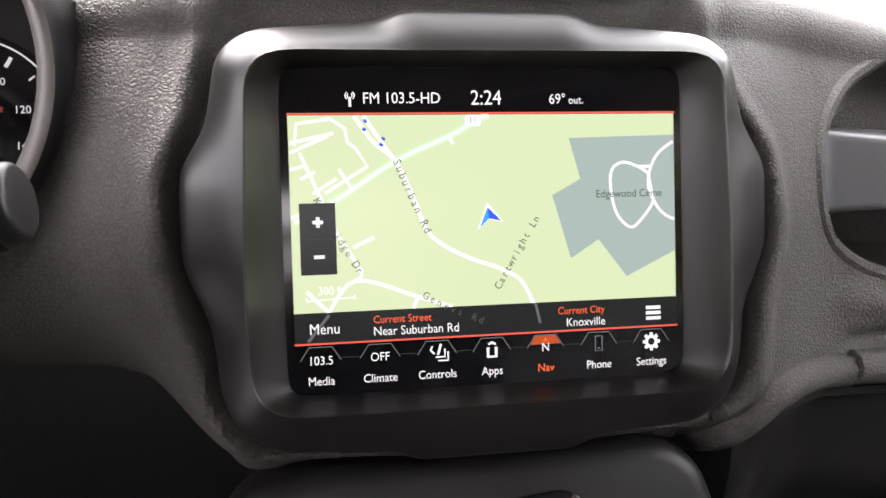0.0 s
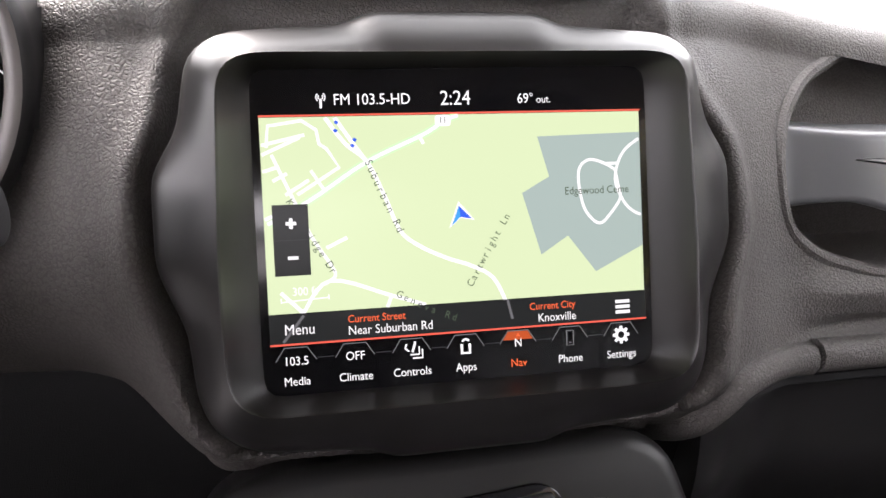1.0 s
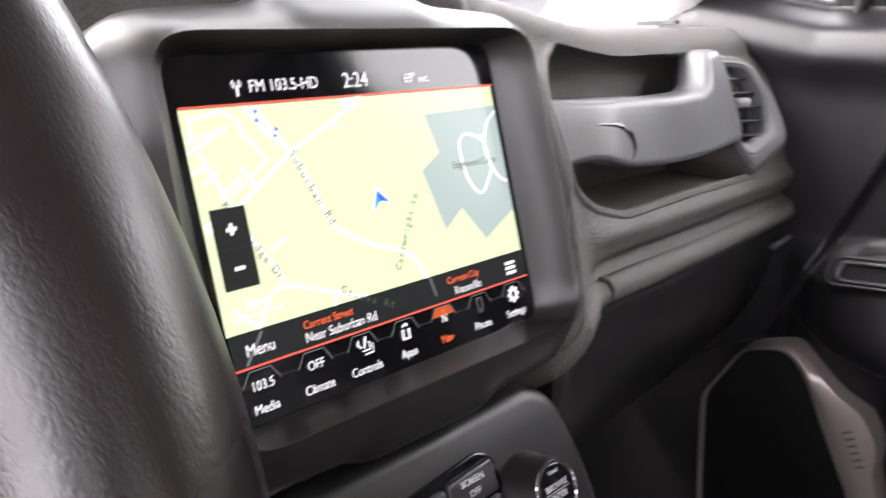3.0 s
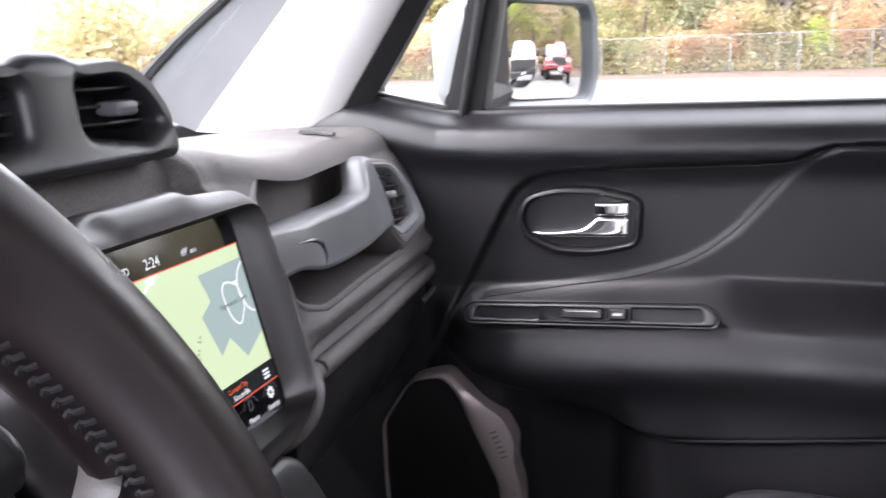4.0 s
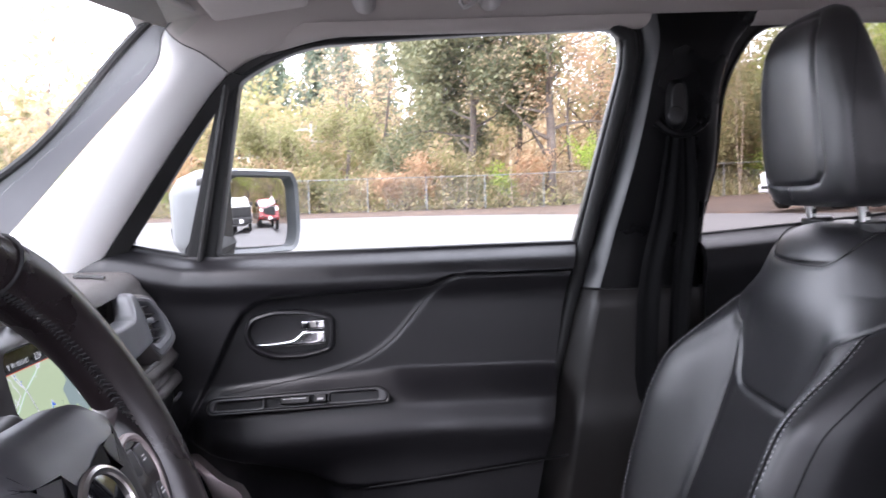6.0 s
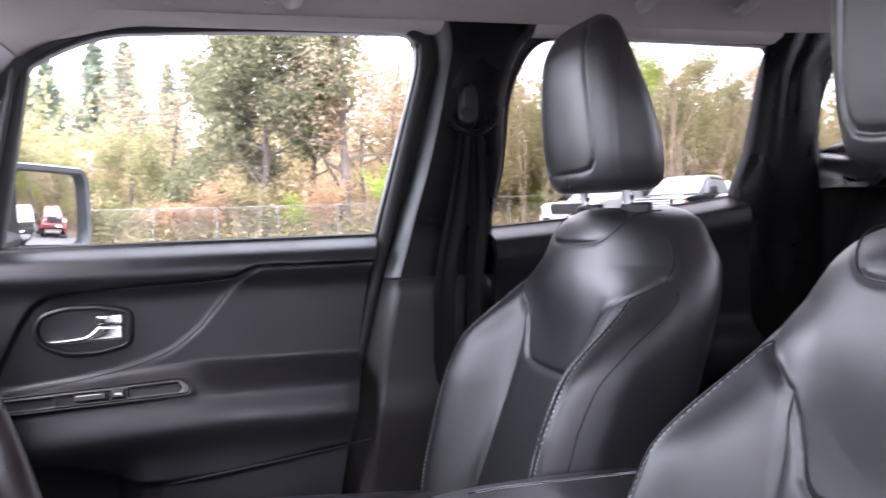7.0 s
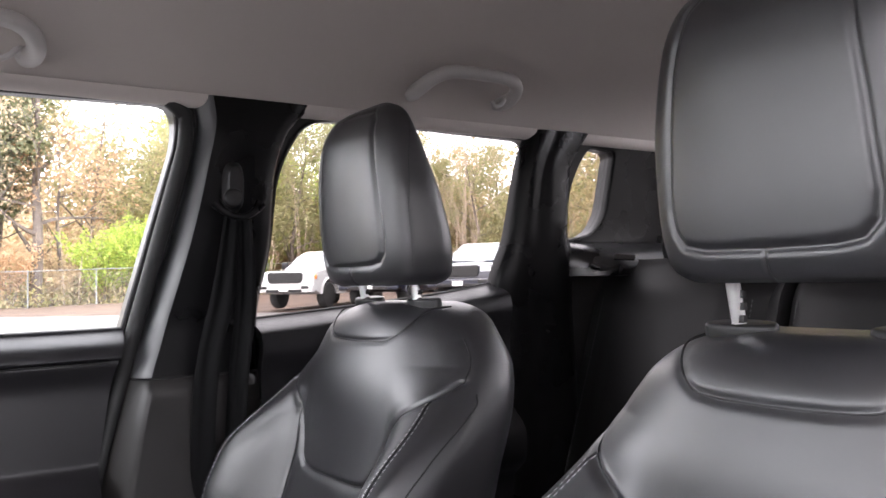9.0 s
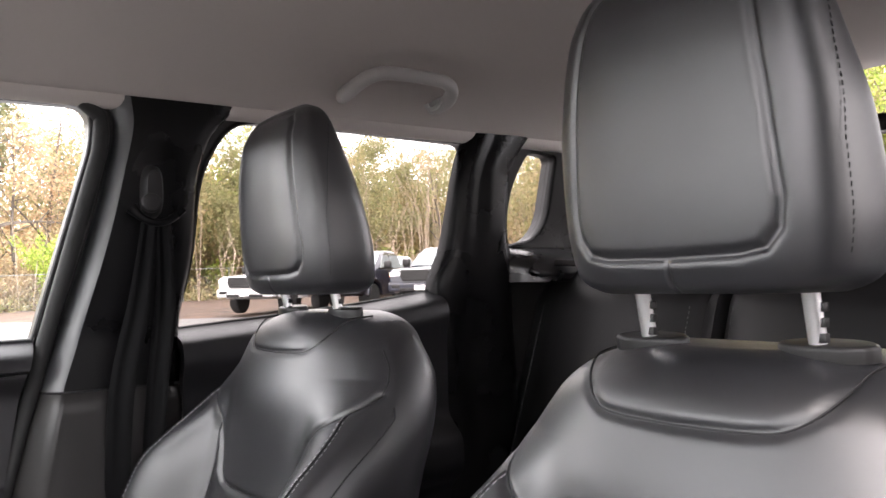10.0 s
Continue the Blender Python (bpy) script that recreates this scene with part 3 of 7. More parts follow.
# the driver's door stands wide open
DM = Matrix(((-0.9063, 0, 0.4226, -0.735), (-0.4226, 0, -0.9063, 0.62), (0, 1, 0, 0), (0, 0, 0, 1)))
DOOR = rounded([(0.0, 0.36), (1.0, 0.36), (1.06, 0.95), (0.98, 1.45), (0.42, 1.45), (0.05, 1.1)], 0.06)
DGLASS = rounded([(0.16, 1.10), (0.98, 1.08), (0.92, 1.40), (0.45, 1.40)], 0.04)
d4 = structure("door_4", slab(DOOR, 0.09, DM, 0.02, [DGLASS]), door_plastic, "black trimmed driver's door standing wide open", "car door")
g = structure("window_9", slab(inset(DGLASS, -0.008), 0.004, DM @ Matrix.Translation((0, 0, -0.05))), side_glass, "clear glass of the open driver's door", "window")
g.visible_shadow = False

# ---- front passenger door ----
KINK = np.array([(0.62, 0.62), (0.46, 0.70), (0.413, 0.79), (0.372, 0.87), (0.338, 0.938), (0.322, 0.962), (0.300, 0.979), (0.272, 0.987), (0.20, 0.992), (0.05, 0.998), (-0.012, 1.003), (-0.035, 1.013), (-0.055, 1.020), (-0.085, 1.022), (-0.32, 1.022)])
CREASE = np.array([(-0.058, 1.022), (-0.03, 1.006), (-0.012, 0.990), (0.02, 0.951), (0.048, 0.918), (0.075, 0.895), (0.105, 0.876), (0.14, 0.862), (0.19, 0.848), (0.28, 0.832), (0.365, 0.817)])
UPPER_BAND = [tuple(p) for p in KINK] + [(-0.32, 1.2), (0.9, 1.2), (0.9, 0.62)]
HANDLE_ZONE = [tuple(p) for p in KINK[2:13]] + [tuple(p) for p in CREASE] + [(0.40, 0.80)]
POCKET = np.array([(0.30, 0.40), (0.31, 0.50), (0.29, 0.60), (0.25, 0.655), (0.20, 0.66)])
LOWER = np.array([(0.25, 0.635), (0.175, 0.648), (-0.20, 0.695), (-0.25, 0.701)])


def door_x(y, z):
    x = 0.690
    # rounded roll under the glass
    top = lerp([(-0.30, 1.074), (0.37, 1.066), (0.43, 1.068), (0.56, 1.095)], y)
    x += 0.03 * smooth(top - 0.035, top, z) ** 2 - 0.014 * math.exp(-((z - top + 0.05) / 0.025) ** 2)
    d = to_line(KINK, y, z)
    if inside(UPPER_BAND, y, z):
        x -= 0.016 * smooth(0.0, 0.007, d)
    zone = inside(HANDLE_ZONE, y, z)
    dc = to_line(CREASE, y, z)
    if zone:
        x += 0.003 * smooth(0, 0.03, d) * smooth(0, 0.008, dc)
    elif not inside(UPPER_BAND, y, z):
        x -= 0.0035 * smooth(0.0, 0.008, dc) * (1 - smooth(0.06, 0.0, z - 0.80)) * smooth(0.20, 0.04, y)
    # armrest shelf and its padded side
    back = ease([(-0.28, 0.80), (-0.235, 0.93), (-0.19, 1.0), (0.31, 1.0), (0.37, 0.86), (0.415, 0.40), (0.45, 0.0), (0.7, 0)], y)
    shelf = lerp([(-0.25, 0.838), (0.05, 0.838), (0.37, 0.812), (0.7, 0.80)], y)
    low = ease([(-0.25, 0.70), (0.12, 0.654), (0.171, 0.655), (0.217, 0.675), (0.271, 0.692), (0.36, 0.710), (0.45, 0.74)], y)
    up = smooth(shelf + 0.022, shelf - 0.032, z)
    down = smooth(low - 0.004, low + 0.01, z)
    x -= 0.062 * back * up * (lerp([(0.12, 0.88), (0.20, 0.5)], y) + lerp([(0.12, 0.12), (0.20, 0.5)], y) * down)
    x -= 0.021 * back * math.exp(-((z - (shelf - 0.078)) / 0.040) ** 2)
    # bottle pocket behind the loudspeaker
    if z < 0.72:
        x += 0.055 * math.exp(-(((y - 0.25) / 0.085) ** 6 + ((z - 0.52) / 0.155) ** 6))
    # the panel swells around the loudspeaker
    x += 0.012 * math.exp(-(((y - 0.44) / 0.13) ** 4 + ((z - 0.56) / 0.17) ** 4))
    return x


def door_sheet(u, v):
    z0, z1 = 0.40, 1.08
    z = z0 + (z1 - z0) * v
    yb = lerp([(0.40, -0.155), (0.588, -0.186), (0.782, -0.225), (0.997, -0.258), (1.08, -0.282)], z)
    y = yb + (0.66 - yb) * u
    top = lerp([(-0.30, 1.074), (0.37, 1.066), (0.43, 1.068), (0.56, 1.095)], y)
    z = z0 + (top - z0) * v
    return Vector((door_x(y, z), y, z))


door = structure("door_1", sheet(door_sheet, 290, 230, -0.02), door_plastic, "closed black front passenger door with padded armrest", "car door", 70)


def on_door(y, z, out=0.002):
    return Vector((door_x(y, z) - out, y, z))


part("trim_seam", tube([on_door(p[0], p[1] - 0.002, 0.0) for p in curve_pts([(a, b, 0) for a, b in LOWER[1:]], 8)], 0.0022, 6), seam_black, door, "thin seam under the armrest pad")

part("trim_seam", tube([on_door(p.x, p.y - 0.0005, 0.0) for p in curve_pts([(a, b, 0) for a, b in KINK[8:]], 6) if p.x > -0.262], 0.0017, 6), seam_black, door, "dark joint below the upper roll")
part("trim_seam", tube([on_door(p.x, p.y, 0.0) for p in curve_pts([(a, b, 0) for a, b in CREASE], 6)], 0.0011, 6), seam_black, door, "dark crease line of the door pad")
# pull handle in its bowl
HM = Matrix(((0, 0, -1, 0.686), (1, 0, 0, 0.24), (0, 1, 0, 0.926), (0, 0, 0, 1)))
BOWL = rounded([(-0.075, 0.026), (-0.02, 0.037), (0.03, 0.037), (0.070, 0.026), (0.082, 0.002), (0.072, -0.026), (0.03, -0.043), (-0.02, -0.043), (-0.072, -0.031)], 0.014)
rim = []
for d, w in ((0.006, -0.006), (0.005, 0.002), (0.002, 0.005), (-0.001, 0.0055), (-0.0035, 0.003), (-0.006, -0.012), (-0.008, -0.03), (-0.02, -0.036)):
    rim.append([HM @ Vector((x, y, w)) for x, y in inset(BOWL, -d)])
part("handle_bowl", loft(rim, True, False), door_plastic, door, "rounded black bowl around the door handle")
part("handle_back", slab(inset(BOWL, 0.008), 0.004, HM @ Matrix.Translation((0, 0, -0.03))), hard_plastic, door)
part("door_handle", slab(rounded([(x, y) for x, y in [(-0.062, -0.022), (0.05, -0.026), (0.066, -0.021), (0.064, -0.017), (0.03, -0.016), (-0.004, -0.012), (-0.016, -0.002), (-0.022, 0.004), (-0.062, 0.004)]], 0.006), 0.012, HM @ Matrix.Translation((0, 0, 0.004)), 0.004), chrome, door, "bright chrome pull lever")
lock = part("lock_button", slab(rounded([(-0.062, 0.006), (-0.018, 0.006), (-0.018, 0.022), (-0.062, 0.024)], 0.004), 0.012, HM @ Matrix.Translation((0, 0, 0.003)), 0.003), chrome, door, "chrome lock button")
part("lock_slot", slab(rounded([(-0.046, 0.009), (-0.034, 0.009), (-0.034, 0.020), (-0.046, 0.020)], 0.002), 0.003, HM @ Matrix.Translation((0, 0, 0.005)), 0.001), satin_silver, lock)

# switch panel set in the armrest
def sw(y0, y1, h0, h1):
    return [(y0, h0), (y1, h0), (y1, h1), (y0, h1)]
SWM = Matrix(((0.02, 0.30, -0.954, 0.6255), (1, 0, 0, 0.222), (-0.045, 0.954, 0.30, 0.8165), (0, 0, 0, 1)))
panel = part("switch_panel", slab(rounded([(-0.155, -0.012), (0.155, -0.013), (0.160, 0.0), (0.150, 0.011), (-0.140, 0.014), (-0.156, 0.004)], 0.008), 0.02, SWM @ Matrix.Translation((0, 0, 0.006)), 0.003,
     [rounded([(-0.142, -0.007), (-0.055, -0.007), (-0.055, 0.008), (-0.138, 0.008)], 0.005), rounded([(0.062, -0.008), (0.148, -0.008), (0.144, 0.006), (0.062, 0.006)], 0.005)]), soft_plastic, door, "black switch panel")
part("switch_tray", slab(rounded([(-0.155, -0.013), (0.155, -0.014), (0.15, 0.012), (-0.15, 0.014)], 0.01), 0.004, SWM @ Matrix.Translation((0, 0, -0.008))), hard_plastic, door)
part("switch_rim", tube([SWM @ Vector((x, y, 0.005)) for x, y in rounded([(-0.157, -0.014), (0.157, -0.015), (0.162, 0.0), (0.152, 0.013), (-0.142, 0.016), (-0.158, 0.005)], 0.009)], 0.0016, 6, True), hard_plastic, door, "fine black rim round the switch panel")
part("lock_switch", slab(rounded(sw(-0.02, 0.03, -0.006, 0.006), 0.003), 0.006, SWM @ Matrix.Translation((0, 0, 0.009)), 0.002), hard_plastic, panel)
part("window_switch", slab(rounded(sw(-0.05, -0.028, -0.007, 0.008), 0.003), 0.008, SWM @ Matrix.Translation((0, 0, 0.011)), 0.003), hard_plastic, panel)
part("switch_mark", join(ribbon([(-0.014, 0.003), (0.026, 0.003)], 0.0012, 0, SWM @ Matrix.Translation((0, 0, 0.0095))), ribbon([(-0.044, 0.0), (-0.034, 0.0)], 0.003, 0, SWM @ Matrix.Translation((0, 0, 0.0115)))), satin_silver, panel, "pale printed switch marks")

# loudspeaker
SPK_C = (0.42, 0.56)
SPK_OUT = rounded([(0.514, 0.48), (0.516, 0.547), (0.517, 0.63), (0.472, 0.699), (0.418, 0.715), (0.398, 0.697), (0.368, 0.67), (0.34, 0.656), (0.321, 0.62), (0.326, 0.595), (0.314, 0.555), (0.312, 0.48), (0.345, 0.42), (0.48, 0.42)], 0.012)
SPK_IN = rounded([(0.5125, 0.485), (0.5145, 0.547), (0.515, 0.629), (0.4715, 0.695), (0.424, 0.706), (0.405, 0.686), (0.376, 0.62), (0.346, 0.554), (0.340, 0.48), (0.36, 0.432), (0.475, 0.43)], 0.012)
R_SPK, R_GRILLE = [polar([(x - SPK_C[0], y - SPK_C[1]) for x, y in o][::-1], 144, 1) for o in (SPK_OUT, SPK_IN)]
KM = Matrix(((0, 0, -1, 0.648), (1, 0, 0, 0), (0, 1, 0, 0), (0, 0, 0, 1)))
def spk_ring(t, add, w):
    r = [a * (1 - t) + b * t + add for a, b in zip(R_SPK, R_GRILLE)]
    return [KM @ Vector((SPK_C[0] + q * math.cos(k / 144 * math.tau), SPK_C[1] + q * math.sin(k / 144 * math.tau), w)) for k, q in enumerate(r)]


spk = part("speaker_ring", loft([spk_ring(0, 0.0005, -0.03), spk_ring(0, 0.0, -0.002), spk_ring(0, -0.001, 0.003), spk_ring(0.45, 0.0, 0.0075), spk_ring(0.9, 0.0, 0.005), spk_ring(1, 0.0, 0.002), spk_ring(1, -0.001, -0.006)], True, False), ring_satin, door, "satin rose-grey loudspeaker surround", angle=50)
part("speaker_grille", loft([spk_ring(1, 0.003, -0.005), spk_ring(1, -0.003, -0.002), spk_ring(1, -0.012, 0.0)]), speaker_cloth, spk, "black loudspeaker grille")
part("speaker_mark", join(*[ribbon([(0.356 - 0.003 * k, 0.632 - 0.007 * k), (0.347 - 0.003 * k, 0.637 - 0.007 * k)], 0.0025, 0, KM @ Matrix.Translation((0, 0, 0.0085))) for k in range(6)]), satin_grey, spk, "faint mark pressed in the surround")

# ---- outside mirror on the passenger door ----
mirror = thing("side_mirror", (0.80, 0.40, 1.055), "grey painted outside mirror on the passenger door", "mirror")
MF = Vector((0.955, 0.335, 1.14))
MN = Vector((-0.42, -0.905, 0.022)).normalized()
mx = Vector((0, 0, 1)).cross(MN).normalized()
my = MN.cross(mx)
MM = Matrix(((mx.x, my.x, MN.x, MF.x), (mx.y, my.y, MN.y, MF.y), (mx.z, my.z, MN.z, MF.z), (0, 0, 0, 1)))
HOUSE = rounded([(-0.138, -0.084), (0.110, -0.090), (0.130, -0.05), (0.130, 0.06), (0.112, 0.088), (-0.112, 0.090), (-0.142, 0.06)], 0.034, 6)
rings = []
for d, w in ((0.003, 0.008), (0.0, 0.0), (-0.004, -0.03), (-0.003, -0.08), (0.008, -0.12), (0.030, -0.148), (0.06, -0.160)):
    rings.append([MM @ Vector((x, y, w)) for x, y in inset(HOUSE, d)])
rings.append([MM @ Vector((x * 0.05, y * 0.05, -0.166)) for x, y in HOUSE])
part("mirror_housing", loft(rings, True, False), mirror_shell, mirror, "grey mirror housing with rounded corners")
part("mirror_bezel", loft([[MM @ Vector((x, y, w)) for x, y in inset(HOUSE, d)] for d, w in ((0.0035, 0.0085), (0.012, 0.004), (0.020, -0.014), (0.05, -0.014))], True, False), mirror_shell, mirror, "grey inner rim round the glass")
GL = rounded([(-0.106, -0.068), (0.074, -0.074), (0.086, -0.04), (0.086, 0.05), (0.074, 0.072), (-0.092, 0.074), (-0.110, 0.05)], 0.026, 6)
part("mirror_glass", loft([[MM @ Vector((x * k, y * k, 0.004 - (x * x + y * y) * k * k / 3.2)) for x, y in GL] for k in np.linspace(1.0, 0.02, 24)], True, True), mirror_mat, mirror, "convex silvered mirror glass", angle=60)
part("mirror_sail", loft([[MM @ Vector((x, y, w)) for x, y in rounded([(-0.142, -0.08), (-0.112, -0.08), (-0.112, 0.075), (-0.142, 0.075)], 0.01)] for w in (-0.05, 0.006, 0.009)]), hard_plastic, mirror, "dark inner edge of the mirror housing")
part("mirror_arm", loft([[Vector((x, y + 0.03 * math.cos(a), z + 0.022 * math.sin(a))) for a in np.linspace(0, math.tau, 13)[:-1]] for x, y, z in ((0.74, 0.41, 1.075), (0.80, 0.405, 1.08), (0.86, 0.40, 1.085))]), rubber, mirror, "black mirror arm")

# ---- dashboard ----
SCR = pose(0, 0.36, 0.97, 76, 0, 0)
HALF = [(0, 0.0895), (0.036, 0.0895), (0.047, 0.0845), (0.098, 0.081), (0.110, 0.072), (0.1145, 0.044), (0.1255, 0.026), (0.1255, -0.010), (0.1145, -0.036), (0.112, -0.064), (0.106, -0.078), (0.092, -0.087), (0.044, -0.0905), (0.034, -0.095), (0, -0.095)]
HALF = [(1.035 * x, (1.062 if y > 0 else 1.035) * y) for x, y in HALF]
OUTER = HALF + [(-x, y) for x, y in HALF[-2:0:-1]]


R_OUT = polar(OUTER)
R_RIDGE = polar(rounded([(-0.1015, 0.074), (0.1000, 0.0745), (0.1035, -0.02), (0.1015, -0.0715), (-0.1025, -0.0715), (-0.105, -0.02)], [0.014, 0.014, 0.08, 0.018, 0.018, 0.08]), 180, 2)
R_GLASS = polar(rounded([(-0.088, 0.070), (0.088, 0.071), (0.088, -0.0665), (-0.088, -0.0665)], 0.007), 180, 0)


def ring_of(r, add, w):
    return [SCR @ Vector(((q + add) * math.cos(k / 180 * math.tau), (q + add) * math.sin(k / 180 * math.tau), w)) for k, q in enumerate(r)]


def mixed(ra, rb, t):
    return [a * (1 - t) + b * t for a, b in zip(ra, rb)]


def outside_bezel(x, z):
    """Signed distance, roughly, from the bezel's outline in its own plane."""
    X, Y = x, (z - 0.97) / math.cos(radians(14))
    return math.hypot(X, Y) - R_OUT[int((math.atan2(Y, X) % math.tau) / math.tau * 180) % 180]


def dash_y(x, z):
    left = smooth(-0.105, -0.165, x)
    y = 0.366 + (z - 0.97) * 0.249 * (1 - left) + left * ((4.5 if z > 0.947 else 13.0) * (z - 0.947) ** 2 - 0.003)
    y += 0.033 * smooth(0.125, 0.20, x) + 0.06 * max(0, x - 0.2) / 0.42
    y += 0.035 * smooth(-0.13, -0.20, x) + 0.05 * max(0, -x - 0.2) / 0.42
    y += 5.0 * max(0, z - 0.960) ** 2 * (1 - left) + 22.0 * max(0, 0.90 - z) ** 2 * smooth(0.16, 0.10, x) * (1 - left)
    side = smooth(0.175, 0.235, x)
    if side > 0:
        # rounded tray lip, then a groove above the padded roll
        lip = lerp([(0.2, 0.9185), (0.36, 0.9095), (0.5, 0.9025), (0.64, 0.896)], x)
        y += side * (0.011 * math.exp(-((z - lip + 0.0215) / 0.006) ** 2) - 0.007 * math.exp(-((z - lip) / 0.008) ** 2))
    d = outside_bezel(x, z)
    if d < 0.06:
        y += 0.010 * smooth(0.007, 0.001, d) - 0.007 * math.exp(-((d - 0.011) / 0.007) ** 2)
    return y


def dash_top_z(x):
    return 1.079 - 0.030 * smooth(0.12, 0.34, abs(x))


LOW = [(-0.7, 0.78), (-0.21, 0.785), (-0.17, 0.797), (-0.14, 0.820), (-0.118, 0.845), (-0.10, 0.857), (-0.046, 0.8625), (-0.036, 0.858), (0.036, 0.858), (0.046, 0.8625), (0.092, 0.864), (0.104, 0.860), (0.112, 0.835), (0.118, 0.835), (0.126, 0.870), (0.135, 0.882), (0.150, 0.887), (0.224, 0.881), (0.40, 0.870), (0.64, 0.858)]
OPEN = rounded([(0.179, 0.972), (0.183, 0.992), (0.195, 1.010), (0.214, 1.026), (0.252, 1.040), (0.38, 1.032), (0.50, 1.025), (0.55, 1.0), (0.565, 0.95), (0.555, 0.909), (0.375, 0.9185), (0.245, 0.9235), (0.205, 0.936), (0.185, 0.952)], 0.012)


def dash_profile(x):
    lo, zt = lerp(LOW, x), dash_top_z(x)
    pts = [(dash_y(x, lo) + 0.03, lo - 0.012), (dash_y(x, lo) + 0.012, lo - 0.011), (dash_y(x, lo) + 0.003, lo - 0.006)]
    for k in range(66):
        z = lo + (zt - 0.028 - lo) * k / 65
        pts.append((dash_y(x, z), z))
    y0 = pts[-1][0]
    for k in range(1, 9):
        a = k / 8 * math.pi / 2
        pts.append((y0 + 0.034 * (1 - math.cos(a)) + 0.004 * k / 8, zt - 0.028 + 0.028 * math.sin(a)))
    y1 = pts[-1][0]
    end = 0.96 - 0.10 * (abs(x) / 0.66) ** 2
    for k in range(1, 17):
        t = k / 16
        pts.append((y1 + (end - y1) * t, zt + 0.008 * math.sin(t * math.pi) - 0.02 * t))
    return pts


xs = np.concatenate([np.linspace(-0.672, -0.16, 60), np.linspace(-0.155, 0.25, 140), np.linspace(0.255, 0.672, 90)])
rows = [dash_profile(float(x)) for x in xs]
verts = [(float(x), y, z) for x, row in zip(xs, rows) for y, z in row]
np_ = len(rows[0])
faces = []
HOOD_C = (-0.287, 1.035)
for i in range(len(xs) - 1):
    for j in range(np_ - 1):
        cx, cz = float(xs[i] + xs[i + 1]) / 2, (rows[i][j][1] + rows[i][j + 1][1]) / 2
        if j < 69 and inside(OPEN, cx, cz):
            continue
        if math.hypot((cx - HOOD_C[0]) / 0.109, (cz - HOOD_C[1]) / 0.100) < 1:
            continue
        faces.append((i * np_ + j, i * np_ + j + 1, (i + 1) * np_ + j + 1, (i + 1) * np_ + j))
dash = thing("dashboard", (0, 0.6, 0.31), "black grained dashboard with a grab bar and shelf", "dashboard")
bm = from_lists(verts, faces)
bmesh.ops.recalc_face_normals(bm, faces=bm.faces)
loose = [v for v in bm.verts if not v.link_faces]
bmesh.ops.delete(bm, geom=loose, context="VERTS")
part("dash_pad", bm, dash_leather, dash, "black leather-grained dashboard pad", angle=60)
part("shelf_lip", tube([(x, dash_y(x, z) + 0.0022, z) for x, z in OPEN], 0.0042, 8, True), dash_leather, dash)
# cavity behind the grab bar
ring0 = [Vector((x, dash_y(x, z) + 0.002, z)) for x, z in inset(OPEN, -0.003)]
hollow = []
for k in range(11):
    t = k / 10
    hollow.append([])
    for p in ring0:
        # the back slopes: shallow under the dash top, deep over the tray
        deep = lerp([(0.90, 0.085), (0.935, 0.080), (0.985, 0.045), (1.045, 0.016)], p.z)
        fold = 1 - math.cos(t * math.pi / 2)
        hollow[-1].append(Vector((0.37 + (p.x - 0.37) * (1 - 0.12 * fold), p.y + deep * math.sin(t * math.pi / 2), p.z + (0.965 - p.z) * 0.35 * fold if p.z > 0.965 else p.z + 0.004 * fold)))
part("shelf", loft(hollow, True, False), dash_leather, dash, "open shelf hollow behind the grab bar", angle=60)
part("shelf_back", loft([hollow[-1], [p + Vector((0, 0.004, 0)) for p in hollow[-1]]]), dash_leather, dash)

roll = curve_pts([(0.108, 0.806, 0), (0.116, 0.832, 0), (0.1235, 0.862, 0), (0.133, 0.880, 0), (0.150, 0.887, 0), (0.2, 0.8815, 0)], 7)
part("pad_roll", tube([(q.x, dash_y(q.x, q.y) + 0.004, q.y + 0.001) for q in roll], [0.004 + 0.0055 * smooth(0, 16, k) for k in range(len(roll))], 10), dash_leather, dash, "leather-grained roll along the pad's lower edge")
part("pad_roll", tube([(x, dash_y(x, lerp(LOW, x)) + 0.002, lerp(LOW, x) + 0.002) for x in np.linspace(0.2015, 0.64, 50)], 0.0095, 10), dash_leather, dash, "leather-grained roll along the pad's lower edge")
# grab bar that sweeps up into the wall of the side vent
BAR_TOP = [(0.166, 1.007), (0.232, 1.001), (0.294, 0.999), (0.378, 0.995), (0.430, 0.9945), (0.450, 0.999), (0.466, 1.012), (0.478, 1.023), (0.490, 1.0275), (0.515, 1.0285)]
BAR_LOW = [(0.166, 0.957), (0.224, 0.963), (0.266, 0.954), (0.34, 0.9475), (0.408, 0.945), (0.515, 0.946)]
BAR_END = [(0.94, 0.511), (0.966, 0.513), (0.986, 0.509), (1.014, 0.504), (1.03, 0.502)]


def bar_front(x, z):
    """Front of the bar: behind the pad at its root, a little proud of it further out."""
    return dash_y(x, 0.97) + 0.26 * (z - 0.97) + 3.0 * max(0, z - 0.985) ** 2 + 0.010 - 0.018 * smooth(0.17, 0.26, x)


